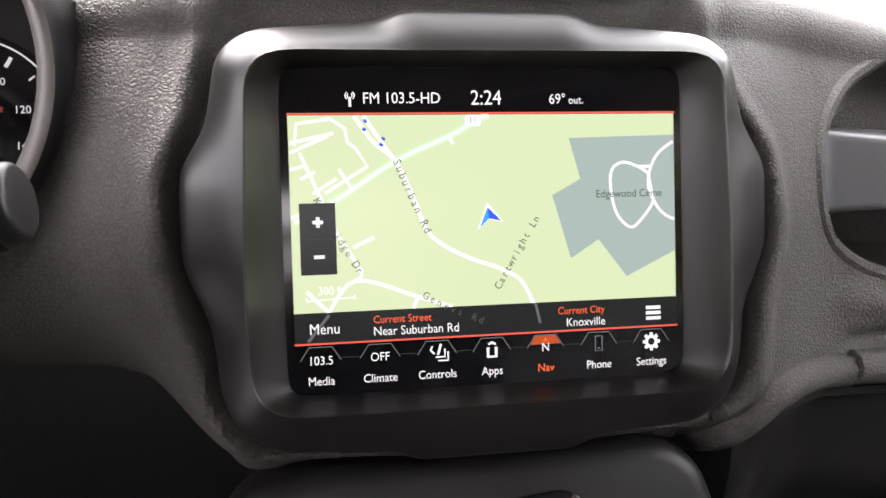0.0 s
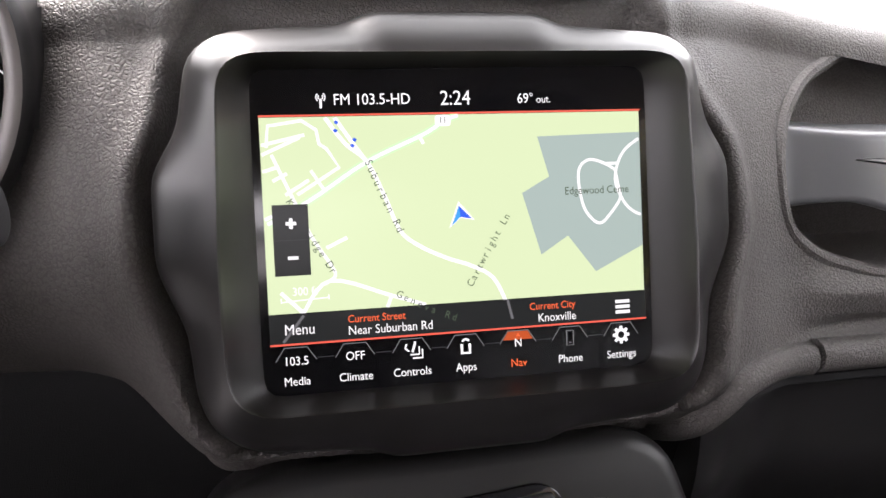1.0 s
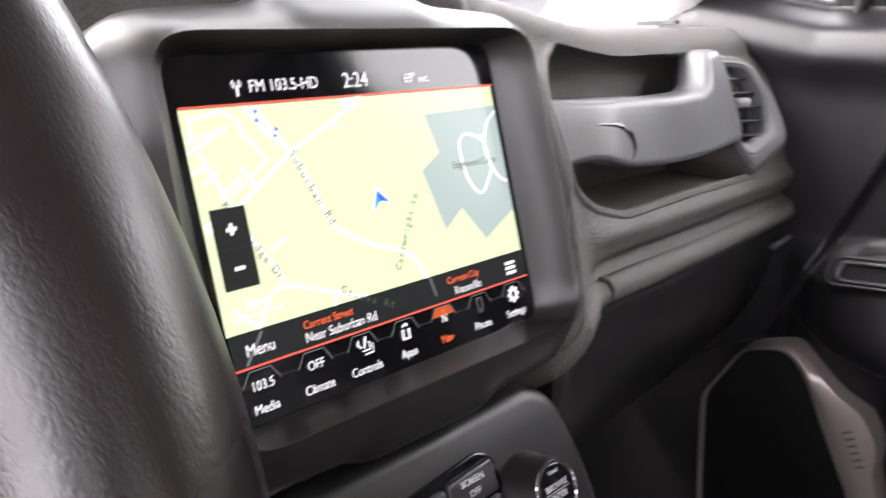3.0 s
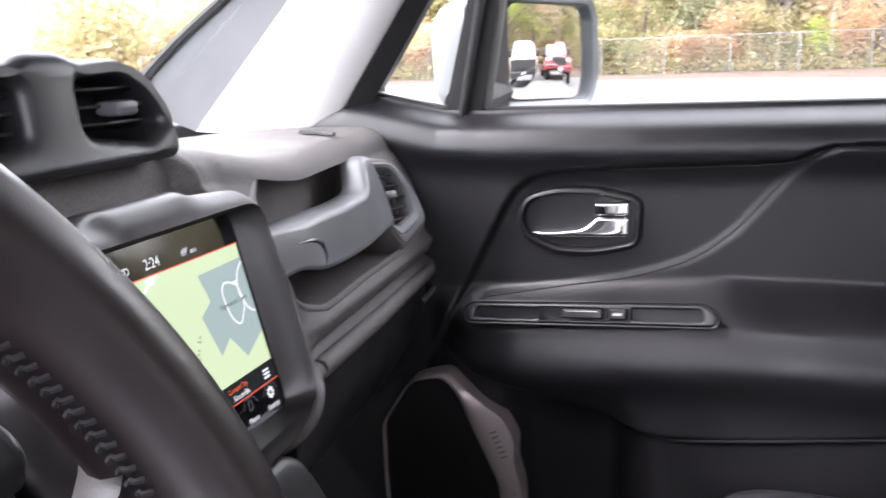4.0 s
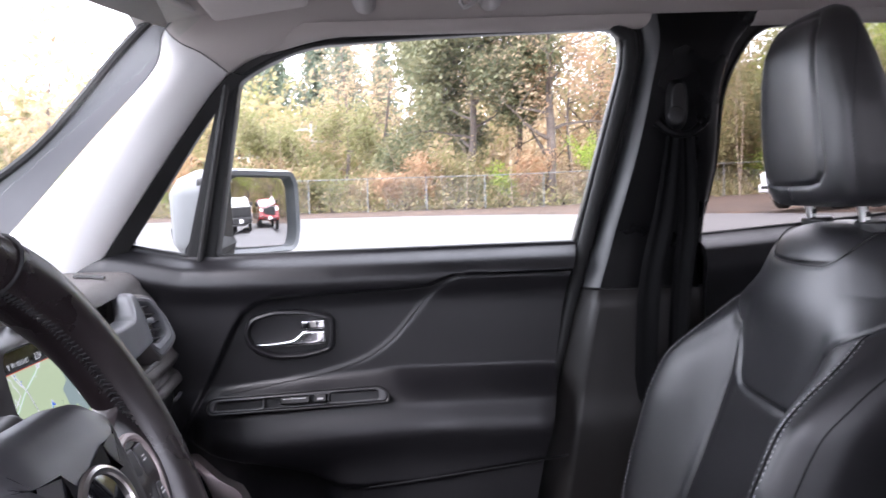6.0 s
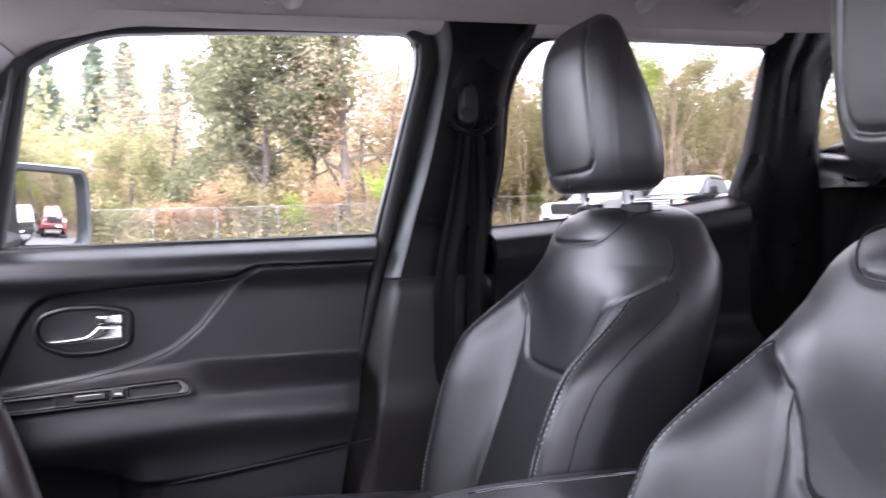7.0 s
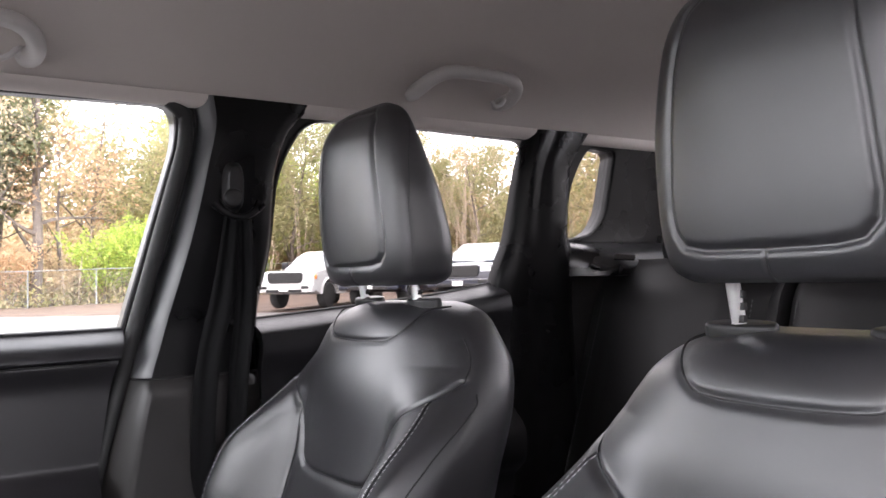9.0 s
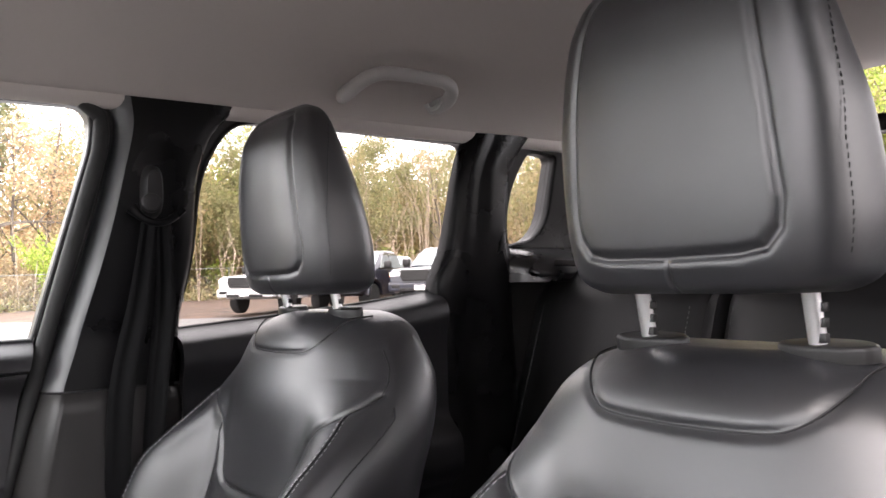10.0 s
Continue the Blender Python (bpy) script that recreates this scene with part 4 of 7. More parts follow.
rings = []
for u in np.linspace(0, 1, 80):
    xm = 0.166 + 0.345 * float(u)
    lo, hi = ease(BAR_LOW, xm), ease(BAR_TOP, xm)
    ring = []
    # front face with rolled edges, then the top and the back
    line = [(0.0, 0.034), (0.0, 0.006), (0.012, 0.0028), (0.04, 0.0010), (0.10, 0.0)] + [(k / 16, 0.0) for k in range(2, 15)] + [(0.91, 0.0), (0.955, 0.0012), (0.985, 0.0036), (1.0, 0.008), (1.0, 0.030), (0.6, 0.040), (0.3, 0.040)]
    for v, back in line:
        z = lo + (hi - lo) * v
        x = 0.166 + (lerp(BAR_END, z) - 0.166) * float(u)
        ring.append(Vector((x, bar_front(x, z) + back, z)))
    rings.append(ring)
bar = loft(rings)
part("grab_bar", bar, satin_grey, dash, "satin grey grab bar across the shelf", angle=50)
notch = [(0.228, 0.986), (0.252, 0.984), (0.268, 0.977), (0.272, 0.966), (0.262, 0.958)]
part("bar_groove", tube([Vector((q.x, bar_front(q.x, q.y) + 0.0008, q.y)) for q in curve_pts([(a, b, 0) for a, b in notch], 5)], [0.0006 + 0.0022 * math.sin(k / 20 * math.pi) for k in range(21)], 8), ledge_mat, dash, "curved groove in the grab bar")


def facing(at, n):
    n = Vector(n).normalized()
    x = Vector((0, 0, 1)).cross(n).normalized()
    y = n.cross(x)
    return Matrix(((x.x, y.x, n.x, at[0]), (x.y, y.y, n.y, at[1]), (x.z, y.z, n.z, at[2]), (0, 0, 0, 1)))


# six-sided side vent, its outer rim in bright satin
VM = facing((0.5505, 0.4250, 0.9732), (-0.42, -0.84, 0.34))
V_OUT = rounded([(-0.0595, 0.0500), (-0.0117, 0.0454), (0.0111, 0.0051), (0.0171, -0.0277), (-0.0270, -0.0532), (-0.0410, -0.0249), (-0.0475, 0.0128)], [0.006, 0.012, 0.014, 0.009, 0.006, 0.008, 0.01], 5)
V_IN = rounded([(-0.0561, 0.0431), (-0.0174, 0.0393), (-0.0002, 0.0105), (-0.0004, -0.0176), (-0.0301, -0.0312), (-0.0382, -0.0271), (-0.0427, -0.0032), (-0.0471, 0.0180)], [0.004, 0.009, 0.010, 0.007, 0.004, 0.004, 0.006, 0.006], 5)
vc = (-0.024, 0.004)
R_VO, R_VI = [polar([(x - vc[0], y - vc[1]) for x, y in o], 120, 1) for o in (V_OUT, V_IN)]


def vent_ring(t, add, w):
    r = [a * (1 - t) + b * t + add for a, b in zip(R_VO, R_VI)]
    return [VM @ Vector((vc[0] + q * math.cos(k / 120 * math.tau), vc[1] + q * math.sin(k / 120 * math.tau), w)) for k, q in enumerate(r)]


sv = part("side_vent", loft([vent_ring(0, 0.004, -0.05), vent_ring(0, 0.002, -0.006), vent_ring(0, 0, -0.001), vent_ring(0.3, 0, 0.0), vent_ring(0.38, 0, -0.0015), vent_ring(0.45, 0, 0.0), vent_ring(0.85, 0, -0.001), vent_ring(1, 0, -0.005), vent_ring(1, 0.001, -0.035)], True, False), satin_grey, dash, "six-sided grey air vent with dark slats")
part("vent_back", loft([vent_ring(1, 0.002, -0.034), vent_ring(1, -0.004, -0.033)]), rubber, sv)
for k in range(5):
    y = -0.020 + 0.0135 * k
    x0, x1 = lerp([(-0.03, -0.032), (-0.02, -0.039), (0.05, -0.054)], y), lerp([(-0.03, -0.028), (-0.0175, -0.003), (0.012, -0.001), (0.042, -0.018)], y)
    part("slat", moved(box(x0, x1, -0.0011, 0.0011, -0.009, 0.009, 0.0007), VM @ Matrix.Translation((0, y, -0.016)) @ Matrix.Rotation(0.3, 4, "X")), ledge_mat, sv)
part("thumb_tab", moved(box(-0.009, 0.009, -0.005, 0.005, -0.006, 0.010, 0.003), VM @ Matrix.Translation((-0.026, 0.0075, -0.010))), satin_grey, sv, "grey thumb tab")
part("tab_dot", moved(disc(0.0028, 0.002, None, 0.001, 12), VM @ Matrix.Translation((-0.0375, 0.006, -0.002))), chrome, sv, "bright chrome dot")
# shroud that carries the rim back into the pad
part("vent_shroud", loft([vent_ring(0, a, w) for a, w in ((0.030, -0.10), (0.022, -0.060), (0.014, -0.028), (0.008, -0.010), (0.004, -0.004), (0.001, -0.004))], True, False), dash_leather, dash, "padded shroud round the side vent", angle=60)
part("defroster", slab(rounded([(0.560, 0.570), (0.551, 0.535), (0.520, 0.503), (0.505, 0.500), (0.530, 0.528), (0.545, 0.568)], 0.006), 0.004, Matrix.Translation((0, 0, 1.0555)), 0.001), hard_plastic, dash, "slim demister slot in the dashboard top")

# pod with the two centre vents
POD = [(-0.112, 1.074), (0.112, 1.074), (0.112, 1.098), (0.092, 1.128), (0.066, 1.143), (0.028, 1.141), (0.014, 1.147), (-0.014, 1.147), (-0.028, 1.141), (-0.066, 1.143), (-0.092, 1.128), (-0.112, 1.098)]
HOLE = rounded([(0.022, 1.096), (0.080, 1.087), (0.099, 1.100), (0.082, 1.124), (0.060, 1.133), (0.022, 1.130)], 0.008)
PM = Matrix(((1, 0, 0, 0), (0, 0.12, -1, 0.428 - 0.12 * 1.1), (0, 1, 0, 0), (0, 0, 0, 1)))
pod = part("vent_pod", slab(rounded(POD, 0.012), 0.16, PM, 0.008, [HOLE, [(-x, y) for x, y in HOLE][::-1]]), soft_plastic, dash, "raised pod holding two centre vents")
for s in (1, -1):
    hole = [(s * x, y) for x, y in HOLE]
    part("vent_back", slab(inset(hole, -0.004), 0.003, PM @ Matrix.Translation((0, 0, -0.05))), rubber, pod)
    for k in range(3):
        z = 1.099 + 0.011 * k
        part("slat", moved(box(-0.034, 0.034, -0.012, 0.012, -0.001, 0.001, 0.0007), Matrix.Translation((s * 0.056, 0.452, z)) @ Matrix.Rotation(-0.25, 4, "X")), hard_plastic, pod)
    part("thumb_tab", moved(box(-0.011, 0.011, -0.012, 0.006, -0.005, 0.005, 0.003), Matrix.Translation((s * 0.060, 0.440, 1.111))), satin_grey, pod, "grey thumb tab")
part("pod_divider", slab(rounded([(-0.02, 1.083), (0.02, 1.083), (0.02, 1.140), (-0.02, 1.140)], 0.004), 0.02, PM @ Matrix.Translation((0, 0, -0.004)), 0.003), satin_grey, pod, "grey panel between the vents")

# glovebox and knee panels under the pad
def glove(u, v):
    x = 0.13 + 0.54 * u
    z = lerp(LOW, x) - 0.016 - 0.26 * v
    y = dash_y(x, lerp(LOW, x)) + 0.016 + 0.03 * v + 0.16 * v * v - 0.008 * math.sin(min(1, v * 4) * math.pi / 2)
    return Vector((x, y, z))


part("glovebox_door", sheet(glove, 60, 30, -0.02), hard_plastic, dash, "black glovebox door", angle=60)
part("glovebox_gap", tube([(x, dash_y(x, lerp(LOW, x)) + 0.009, lerp(LOW, x) - 0.014) for x in np.linspace(0.14, 0.66, 40)], 0.004, 6), seam_black, dash)
part("glovebox_rail", tube([(x, dash_y(x, lerp(LOW, x)) + 0.001, lerp(LOW, x) - 0.030) for x in np.linspace(0.60, 0.665, 6)], 0.003, 6), satin_grey, dash)
part("knee_panel", sheet(lambda u, v: Vector((-0.672 + 0.55 * u, 0.40 + 0.10 * v, 0.80 - 0.35 * v)), 30, 12, -0.02), hard_plastic, dash)

# ---- touchscreen ----
screen = thing("infotainment_screen", SCR.translation, "touchscreen in a black frame showing a navigation map", "touchscreen")
bz = [ring_of(R_OUT, 0.0, -0.018), ring_of(R_OUT, 0.0, -0.005), ring_of(R_OUT, -0.0012, 0.000), ring_of(R_OUT, -0.0035, 0.0035)]
bz += [ring_of(mixed(R_OUT, R_RIDGE, t), -0.0035 * (1 - t), 0.0035 + 0.0135 * (0.55 * t + 0.45 * math.sin(t * math.pi * 0.5))) for t in (0.2, 0.4, 0.6, 0.8, 0.93)]
bz += [ring_of(mixed(R_RIDGE, R_GLASS, t), 0, w) for t, w in ((0.0, 0.0172), (0.035, 0.0168), (0.08, 0.0152), (0.2, 0.0112), (0.5, 0.0048), (0.86, -0.001), (0.95, -0.0024), (1.0, -0.004))]
part("bezel", loft(bz, True, False), bezel_mat, screen, "thick satin black frame with notched edges", angle=35)
part("glass", slab(rounded([(-0.0895, 0.0725), (0.0895, 0.0735), (0.0895, -0.068), (-0.0895, -0.068)], 0.007), 0.004, SCR @ Matrix.Translation((0, 0, -0.0022))), gloss_black, screen, "glossy black screen glass")

map_green = glow("map_green", (0.70, 0.83, 0.50), 0.353)
map_grey = glow("map_park", (0.40, 0.50, 0.46), 0.353)
map_white = glow("map_white", (1.0, 1.0, 1.0), 0.378)
map_hwy = glow("map_highway", (0.60, 1.0, 0.52), 0.378)
map_text = glow("map_letters", (0.10, 0.14, 0.09), 0.301)
ui_orange = glow("ui_orange", (1.0, 0.16, 0.05), 0.378)
ui_red = glow("ui_red", (0.9, 0.14, 0.09), 0.344)
ui_dark = glow("ui_dark", (0.02, 0.022, 0.022), 0.267)
ui_dim = glow("ui_dim", (0.20, 0.20, 0.21), 0.267)
ui_faint = glow("ui_faint", (0.045, 0.045, 0.05), 0.267)
ui_blue = glow("ui_blue", (0.03, 0.12, 0.75), 0.378)
ui_blue2 = glow("ui_blue_light", (0.05, 0.35, 0.9), 0.378)
ui_hot = glow("ui_hot", (0.55, 0.09, 0.02), 0.344)


def lay(z):
    """A layer of the display, z in tenths of a millimetre, drawn in millimetres."""
    return SCR @ Matrix.Translation((0, 0, -0.0021 + z * 0.0001)) @ Matrix.Scale(0.001, 4)


def flat(pts, z):
    tris = tessellate_polygon([[Vector((x, y, 0)) for x, y in pts]])
    bm = from_lists([(x, y, 0) for x, y in pts], [tuple(t) for t in tris])
    for f in bm.faces:
        if f.normal.z < 0:
            f.normal_flip()
    bm.normal_update()
    bm.transform(lay(z))
    return bm


def strip(pts, w, z, smooth_line=False):
    pts = [(x, y, 0) for x, y in pts]
    return ribbon(curve_pts(pts, 5) if smooth_line else pts, w, 0, lay(z))


def say(text, size, x, y, z, turn=0, align="CENTER", squeeze=0.9):
    return words(text, size, lay(z) @ pose(x, y, 0, 0, 0, turn) @ Matrix.Diagonal((squeeze, 1, 1, 1)), 0.02, align)


part("map_ground", flat([(-85.5, -32), (85.5, -32), (85.5, 50.5), (-85.5, 50.5)], 0.6), map_green, screen, "pale green lit map")
part("map_park", flat([(36, 40), (85.5, 41), (85.5, -11), (62, -22), (49, -5), (36, -13), (28, 15), (41, 22)], 1), map_grey, screen, "grey-green cemetery area on the map")
roads = [([(-58, 50), (-50, 39), (-41, 31), (-34, 16), (-28, 1), (-20, -6), (-8, -12), (3, -16), (13, -22), (19, -34)], 1.7), ([(-54, 50), (-46, 38), (-41, 31)], 1.7), ([(-18, 42), (-16, 38)], 1.5),
         ([(-80, -23), (-71, -32)], 1.6), ([(-71, -32), (-59, -19), (-33, -27), (-18, -32)], 1.6), ([(-33, -27), (-35, -32)], 1.5), ([(-59, -19), (-57, -15), (-66, 0), (-72, 14), (-81, 35)], 1.4), ([(-60, -5), (-51, -1)], 1.5)]
blocks = [([(-85, 35), (-69, 42)], 1.4), ([(-83, 38), (-82, 47), (-68, 49), (-62, 45), (-61, 39), (-58, 37), (-53, 29), (-71, 18)], 1.4), ([(-85, 39), (-67, 43)], 1.4), ([(-65, 28), (-60, 20)], 1.3), ([(-85, 28), (-78, 30)], 1.4), ([(-81, 24), (-75, 27)], 1.4), ([(-76, 18), (-66, 24)], 1.4), ([(-85, 8), (-76, 12)], 1.4)]
for k, (p, w) in enumerate(roads):
    part("map_road", strip(p, w, 1.8 + 0.05 * k, True), map_white, screen)
for k, (p, w) in enumerate(blocks):
    part("map_road", strip(p, w, 2.4 + 0.05 * k), map_white, screen)
part("map_highway_edge", strip([(-84, 6), (-65, 16), (-41, 31), (-16, 42), (-6, 48), (0, 50)], 3.0, 1.4, True), map_hwy, screen)
part("map_highway", strip([(-84, 6), (-65, 16), (-41, 31), (-16, 42), (-6, 48), (0, 50)], 1.5, 1.6, True), map_white, screen)
for k, p in enumerate(([(73, 24), (68, 27), (61, 29), (56, 26), (55, 19), (57, 8), (61, 2), (65, 0), (69, 3), (75, 11), (74, 18), (73, 24)], [(85, 38), (78, 33), (74, 26), (73, 18), (77, 9), (81, 5), (85, 3)], [(68, 27), (74, 27)])):
    part("map_path", strip(p, 1.3, 1.9 + 0.1 * k, True), map_white, screen)
part("route_shield", flat(rounded([(-10.5, 45.5), (-3.5, 45.5), (-3.5, 50.3), (-10.5, 50.3)], 1.5), 3), map_white, screen)
for a, b in ((-54, 48.5), (-54.5, 45), (-46.5, 41), (-47.5, 38.5)):
    part("map_dash", strip([(a, b), (a + 1.2, b - 1.0)], 1.3, 3.2), ui_blue, screen)


def along(text, size, pts, z):
    """Letters set one by one along a line."""
    line = [Vector(p) for p in curve_pts([(x, y, 0) for x, y in pts], 12)]
    total = sum((b - a).length for a, b in zip(line, line[1:]))
    out, n = [], len(text)
    for k, ch in enumerate(text):
        if ch == " ":
            continue
        want = total * (k + 0.5) / n
        for a, b in zip(line, line[1:]):
            d = (b - a).length
            if want <= d:
                p = a + (b - a) * want / d
                out.append(say(ch, size, p.x, p.y, z, math.degrees(math.atan2((b - a).y, (b - a).x))))
                break
            want -= d
    return join(*out)


part("street_name", along("Suburban Rd", 5.0, [(-41, 32), (-35, 17), (-27.5, 0)], 4), map_text, screen)
part("street_name", along("Kingsridge Dr", 4.8, [(-75, 16), (-68, 3), (-57, -16)], 4), map_text, screen)
part("street_name", along("Cartwright Ln", 4.8, [(2, -25), (12, -8), (21, 6)], 4), map_text, screen)
part("street_name", along("Geneva Rd", 4.6, [(-31, -26), (-18, -33), (-4, -39)], 9), map_text, screen)
part("street_name", say("Edgewood Ceme", 5.0, 48, 15, 4, 0, "LEFT"), map_text, screen)
part("street_name", say("11", 4.0, -7, 48, 4), map_text, screen)
part("scale_text", say("300 ft", 5.0, -70, -23, 4), map_white, screen)
part("scale_bar", join(strip([(-80, -27), (-60, -26)], 0.5, 3.4), strip([(-80, -27.5), (-80, -25.5)], 0.5, 3.5), strip([(-60, -26.8), (-60, -24.8)], 0.5, 3.6)), map_white, screen)
part("position_arrow", flat([(-1.6, 12.5), (5.6, 4), (-0.8, 5.2), (-6.2, 0.8)], 5), map_white, screen)
part("position_arrow_light", flat([(-1.5, 10.5), (-0.9, 5.6), (-5, 1.9)], 6), ui_blue2, screen)
part("position_arrow_dark", flat([(-1.5, 10.5), (4.4, 4.6), (-0.9, 5.6)], 6), ui_blue, screen)
part("zoom_box", flat([(-82, 14), (-67, 14), (-67, -16), (-82, -16)], 5), ui_dark, screen, "black zoom buttons")
part("plus_sign", join(strip([(-76.6, 6), (-72.2, 6)], 1.5, 6), strip([(-74.4, 3.8), (-74.4, 8.2)], 1.5, 6.2)), map_white, screen)
part("minus_sign", strip([(-76.4, -8.5), (-72, -8.5)], 1.4, 6), map_white, screen)
part("zoom_split", strip([(-82, -1), (-67, -1)], 0.4, 6), ui_faint, screen)
part("street_bar", flat([(-85.5, -45), (85.5, -45), (85.5, -32), (-85.5, -32)], 8), ui_dark, screen)
for p in ([(19, -32), (21, -41)], [(-80, -44), (-71, -33)]):
    part("faint_road", strip(p, 1.2, 8.6), ui_dim, screen)
for y in (51, -45):
    part("red_line", strip([(-85.7, y), (85.7, y)], 0.8, 9), ui_red, screen, "thin red divider line")
for t, size, x, y in (("FM 103.5-HD", 6.7, -37.6, 57.3), ("2:24", 9.0, -1, 57.3), ("69°", 6.2, 31, 56.8), ("out.", 4.8, 39.5, 56.4)):
    part("status_text", say(t, size, x, y, 5), map_white, screen)
part("antenna_icon", join(strip([(-59.5, 54), (-59.5, 58)], 1.0, 5), *[strip([(-59.5 + s * (r * math.cos(a)), 58.6 + r * math.sin(a)) for a in np.linspace(-0.9, 0.9, 7)], 0.5, 5 + 0.2 * r) for s in (1, -1) for r in (1.0, 1.9)]), map_white, screen)
for t, size, x, y, mt in (("Menu", 6.4, -73, -39, map_white), ("Near Suburban Rd", 5.5, -34, -41, map_white), ("Knoxville", 5.4, 42, -41.5, map_white), ("Current Street", 4.6, -40, -36, ui_orange), ("Current City", 4.6, 40, -36.2, ui_orange)):
    part("bar_text", say(t, size, x, y, 10), mt, screen)
for k in range(3):
    part("menu_line", strip([(70.5, -36.5 - 2.4 * k), (77.5, -36.5 - 2.4 * k)], 1.5, 10 + 0.1 * k), map_white, screen)
X7 = (-75, -50, -25.3, -1, 23.3, 48, 73)
NAMES = ("Media", "Climate", "Controls", "Apps", "Nav", "Phone", "Settings")
for k, (x, t) in enumerate(zip(X7, NAMES)):
    part("button_text", say(t, 5.2, x, -61, 5), ui_orange if t == "Nav" else map_white, screen)
    part("button_edge", strip([(x - 8.5, -52), (x - 4.8, -46.4), (x + 4.8, -46.4), (x + 8.5, -52)], 0.45, 5), ui_dim, screen)
    if k < 6:
        part("button_edge", strip([(x + 9, -51.2), (X7[k + 1] - 9, -51.2)], 0.35, 4.6), ui_faint, screen)
part("nav_glow", flat([(23.3 - 7, -50.5), (23.3 - 4.6, -46.7), (23.3 + 4.6, -46.7), (23.3 + 7, -50.5)], 4), ui_hot, screen)
for t, x, y in (("103.5", -75, -52.3), ("OFF", -50, -52), ("N", 23.3, -52)):
    part("button_icon", say(t, 5.3, x, y, 6), map_white, screen)
part("button_icon", join(strip([(-27.5, -48.6), (-28.2, -50.5), (-26.5, -52)], 0.8, 6), strip([(-23.6, -47.8), (-25, -52.4)], 1.0, 6.1), strip([(-22, -50), (-22, -53.4), (-26, -53.4)], 0.7, 6.2), strip([(-20.6, -51.2), (-20.6, -55), (-25, -55)], 0.7, 6.3)), map_white, screen)
part("button_icon", join(strip([(-2.8, -50.5), (-2.8, -54.6), (0.8, -54.6), (0.8, -50.5)], 1.3, 6), strip([(-2.6, -49.2), (-1, -48.4), (0.6, -49.2)], 1.0, 6.2)), map_white, screen)
part("button_icon", join(strip([(46.4, -48.2), (49.6, -48.2), (49.6, -54.8), (46.4, -54.8), (46.4, -47.9)], 0.6, 6), strip([(47.4, -53.6), (48.6, -53.6)], 0.6, 6.2)), ui_dim, screen)
part("button_icon", join(strip([(73 + 2.3 * math.cos(a), -52 + 2.3 * math.sin(a)) for a in np.linspace(0, math.tau, 25)], 1.4, 6), *[strip([(73 + 2.8 * math.cos(a), -52 + 2.8 * math.sin(a)), (73 + 4.1 * math.cos(a), -52 + 4.1 * math.sin(a))], 1.5, 6.3) for a in np.linspace(0, math.tau, 9)[:-1]]), map_white, screen)
part("button_icon", flat([(22.3, -49), (24.3, -49), (23.3, -47.4)], 6), ui_orange, screen)

# ---- control panel under the screen ----
stack = thing("control_panel", (0, 0.36, 0.70), "black control panel with buttons and a round knob", "control panel")
CM = pose(0, 0.331, 0.828, 68, 0, 0)
part("stack_body", slab(rounded([(-0.120, 0.030), (-0.09, 0.044), (0.084, 0.046), (0.103, 0.034), (0.1135, 0.0), (0.1175, -0.06), (0.1175, -0.16), (-0.125, -0.16), (-0.132, -0.02)], [0.03, 0.03, 0.02, 0.03, 0.03, 0.03, 0.01, 0.01, 0.03]), 0.06, CM, 0.010), hard_plastic, stack, "black plastic panel")
CELLS = [(-0.074, -0.031, 0.016, -0.009), (-0.0295, 0.0065, 0.0185, -0.0075), (0.008, 0.0395, 0.0215, 0.0055), (0.008, 0.0405, 0.004, -0.018), (-0.074, -0.031, -0.0105, -0.032), (-0.0295, 0.0065, -0.009, -0.030)]
part("button_well", slab(rounded([(-0.080, 0.016), (0.034, 0.0265), (0.044, 0.020), (0.046, -0.036), (-0.080, -0.036)], 0.006), 0.004, CM @ Matrix.Translation((0, 0, 0.0015)), 0.001), gloss_black, stack)
for a, b, t, u in CELLS:
    part("button", slab(rounded([(a, u), (b, u), (b, t), (a, t - 0.002)], 0.003), 0.004, CM @ Matrix.Translation((0, 0, 0.004)), 0.0015), soft_plastic, stack)
HZ = CM @ Matrix.Translation((-0.010, 0.0045, 0.0043))
part("hazard_mark", join(*[ribbon([(r * math.cos(a), r * math.sin(a)) for a in [math.pi / 2 + k * math.tau / 3 for k in range(4)]], 0.0010, 0, HZ) for r in (0.0075, 0.0040)]), glow("hazard_red", (0.8, 0.04, 0.05), 0.22), stack, "red warning triangle")
for t, size, x, y in (("SCREEN", 0.0044, 0.0235, 0.0160), ("OFF", 0.0044, 0.0235, 0.0104), ("OFF", 0.0040, 0.031, -0.006)):
    part("button_print", words(t, size, CM @ Matrix.Translation((x, y, 0.0043)), 0.0001), print_white, stack, "white button lettering")
for x, w in ((0.0155, 0.0010), (0.0205, 0.0016)):
    part("button_print", ribbon([(x, -0.010), (x + 0.001, -0.001)], w, 0, CM @ Matrix.Translation((0, 0, 0.0043))), print_white, stack)
KM2 = CM @ Matrix.Translation((0.0605, -0.004, 0.0)) @ Matrix.Scale(0.74, 4)
knob = part("knob", loft([[KM2 @ Vector((r * math.cos(a), r * math.sin(a), w)) for a in np.linspace(0, math.tau, 41)[:-1]] for r, w in ((0.0265, 0.0), (0.026, 0.004), (0.0235, 0.007), (0.0215, 0.022), (0.020, 0.0255), (0.018, 0.026))]), hard_plastic, stack, "black round tuning knob")
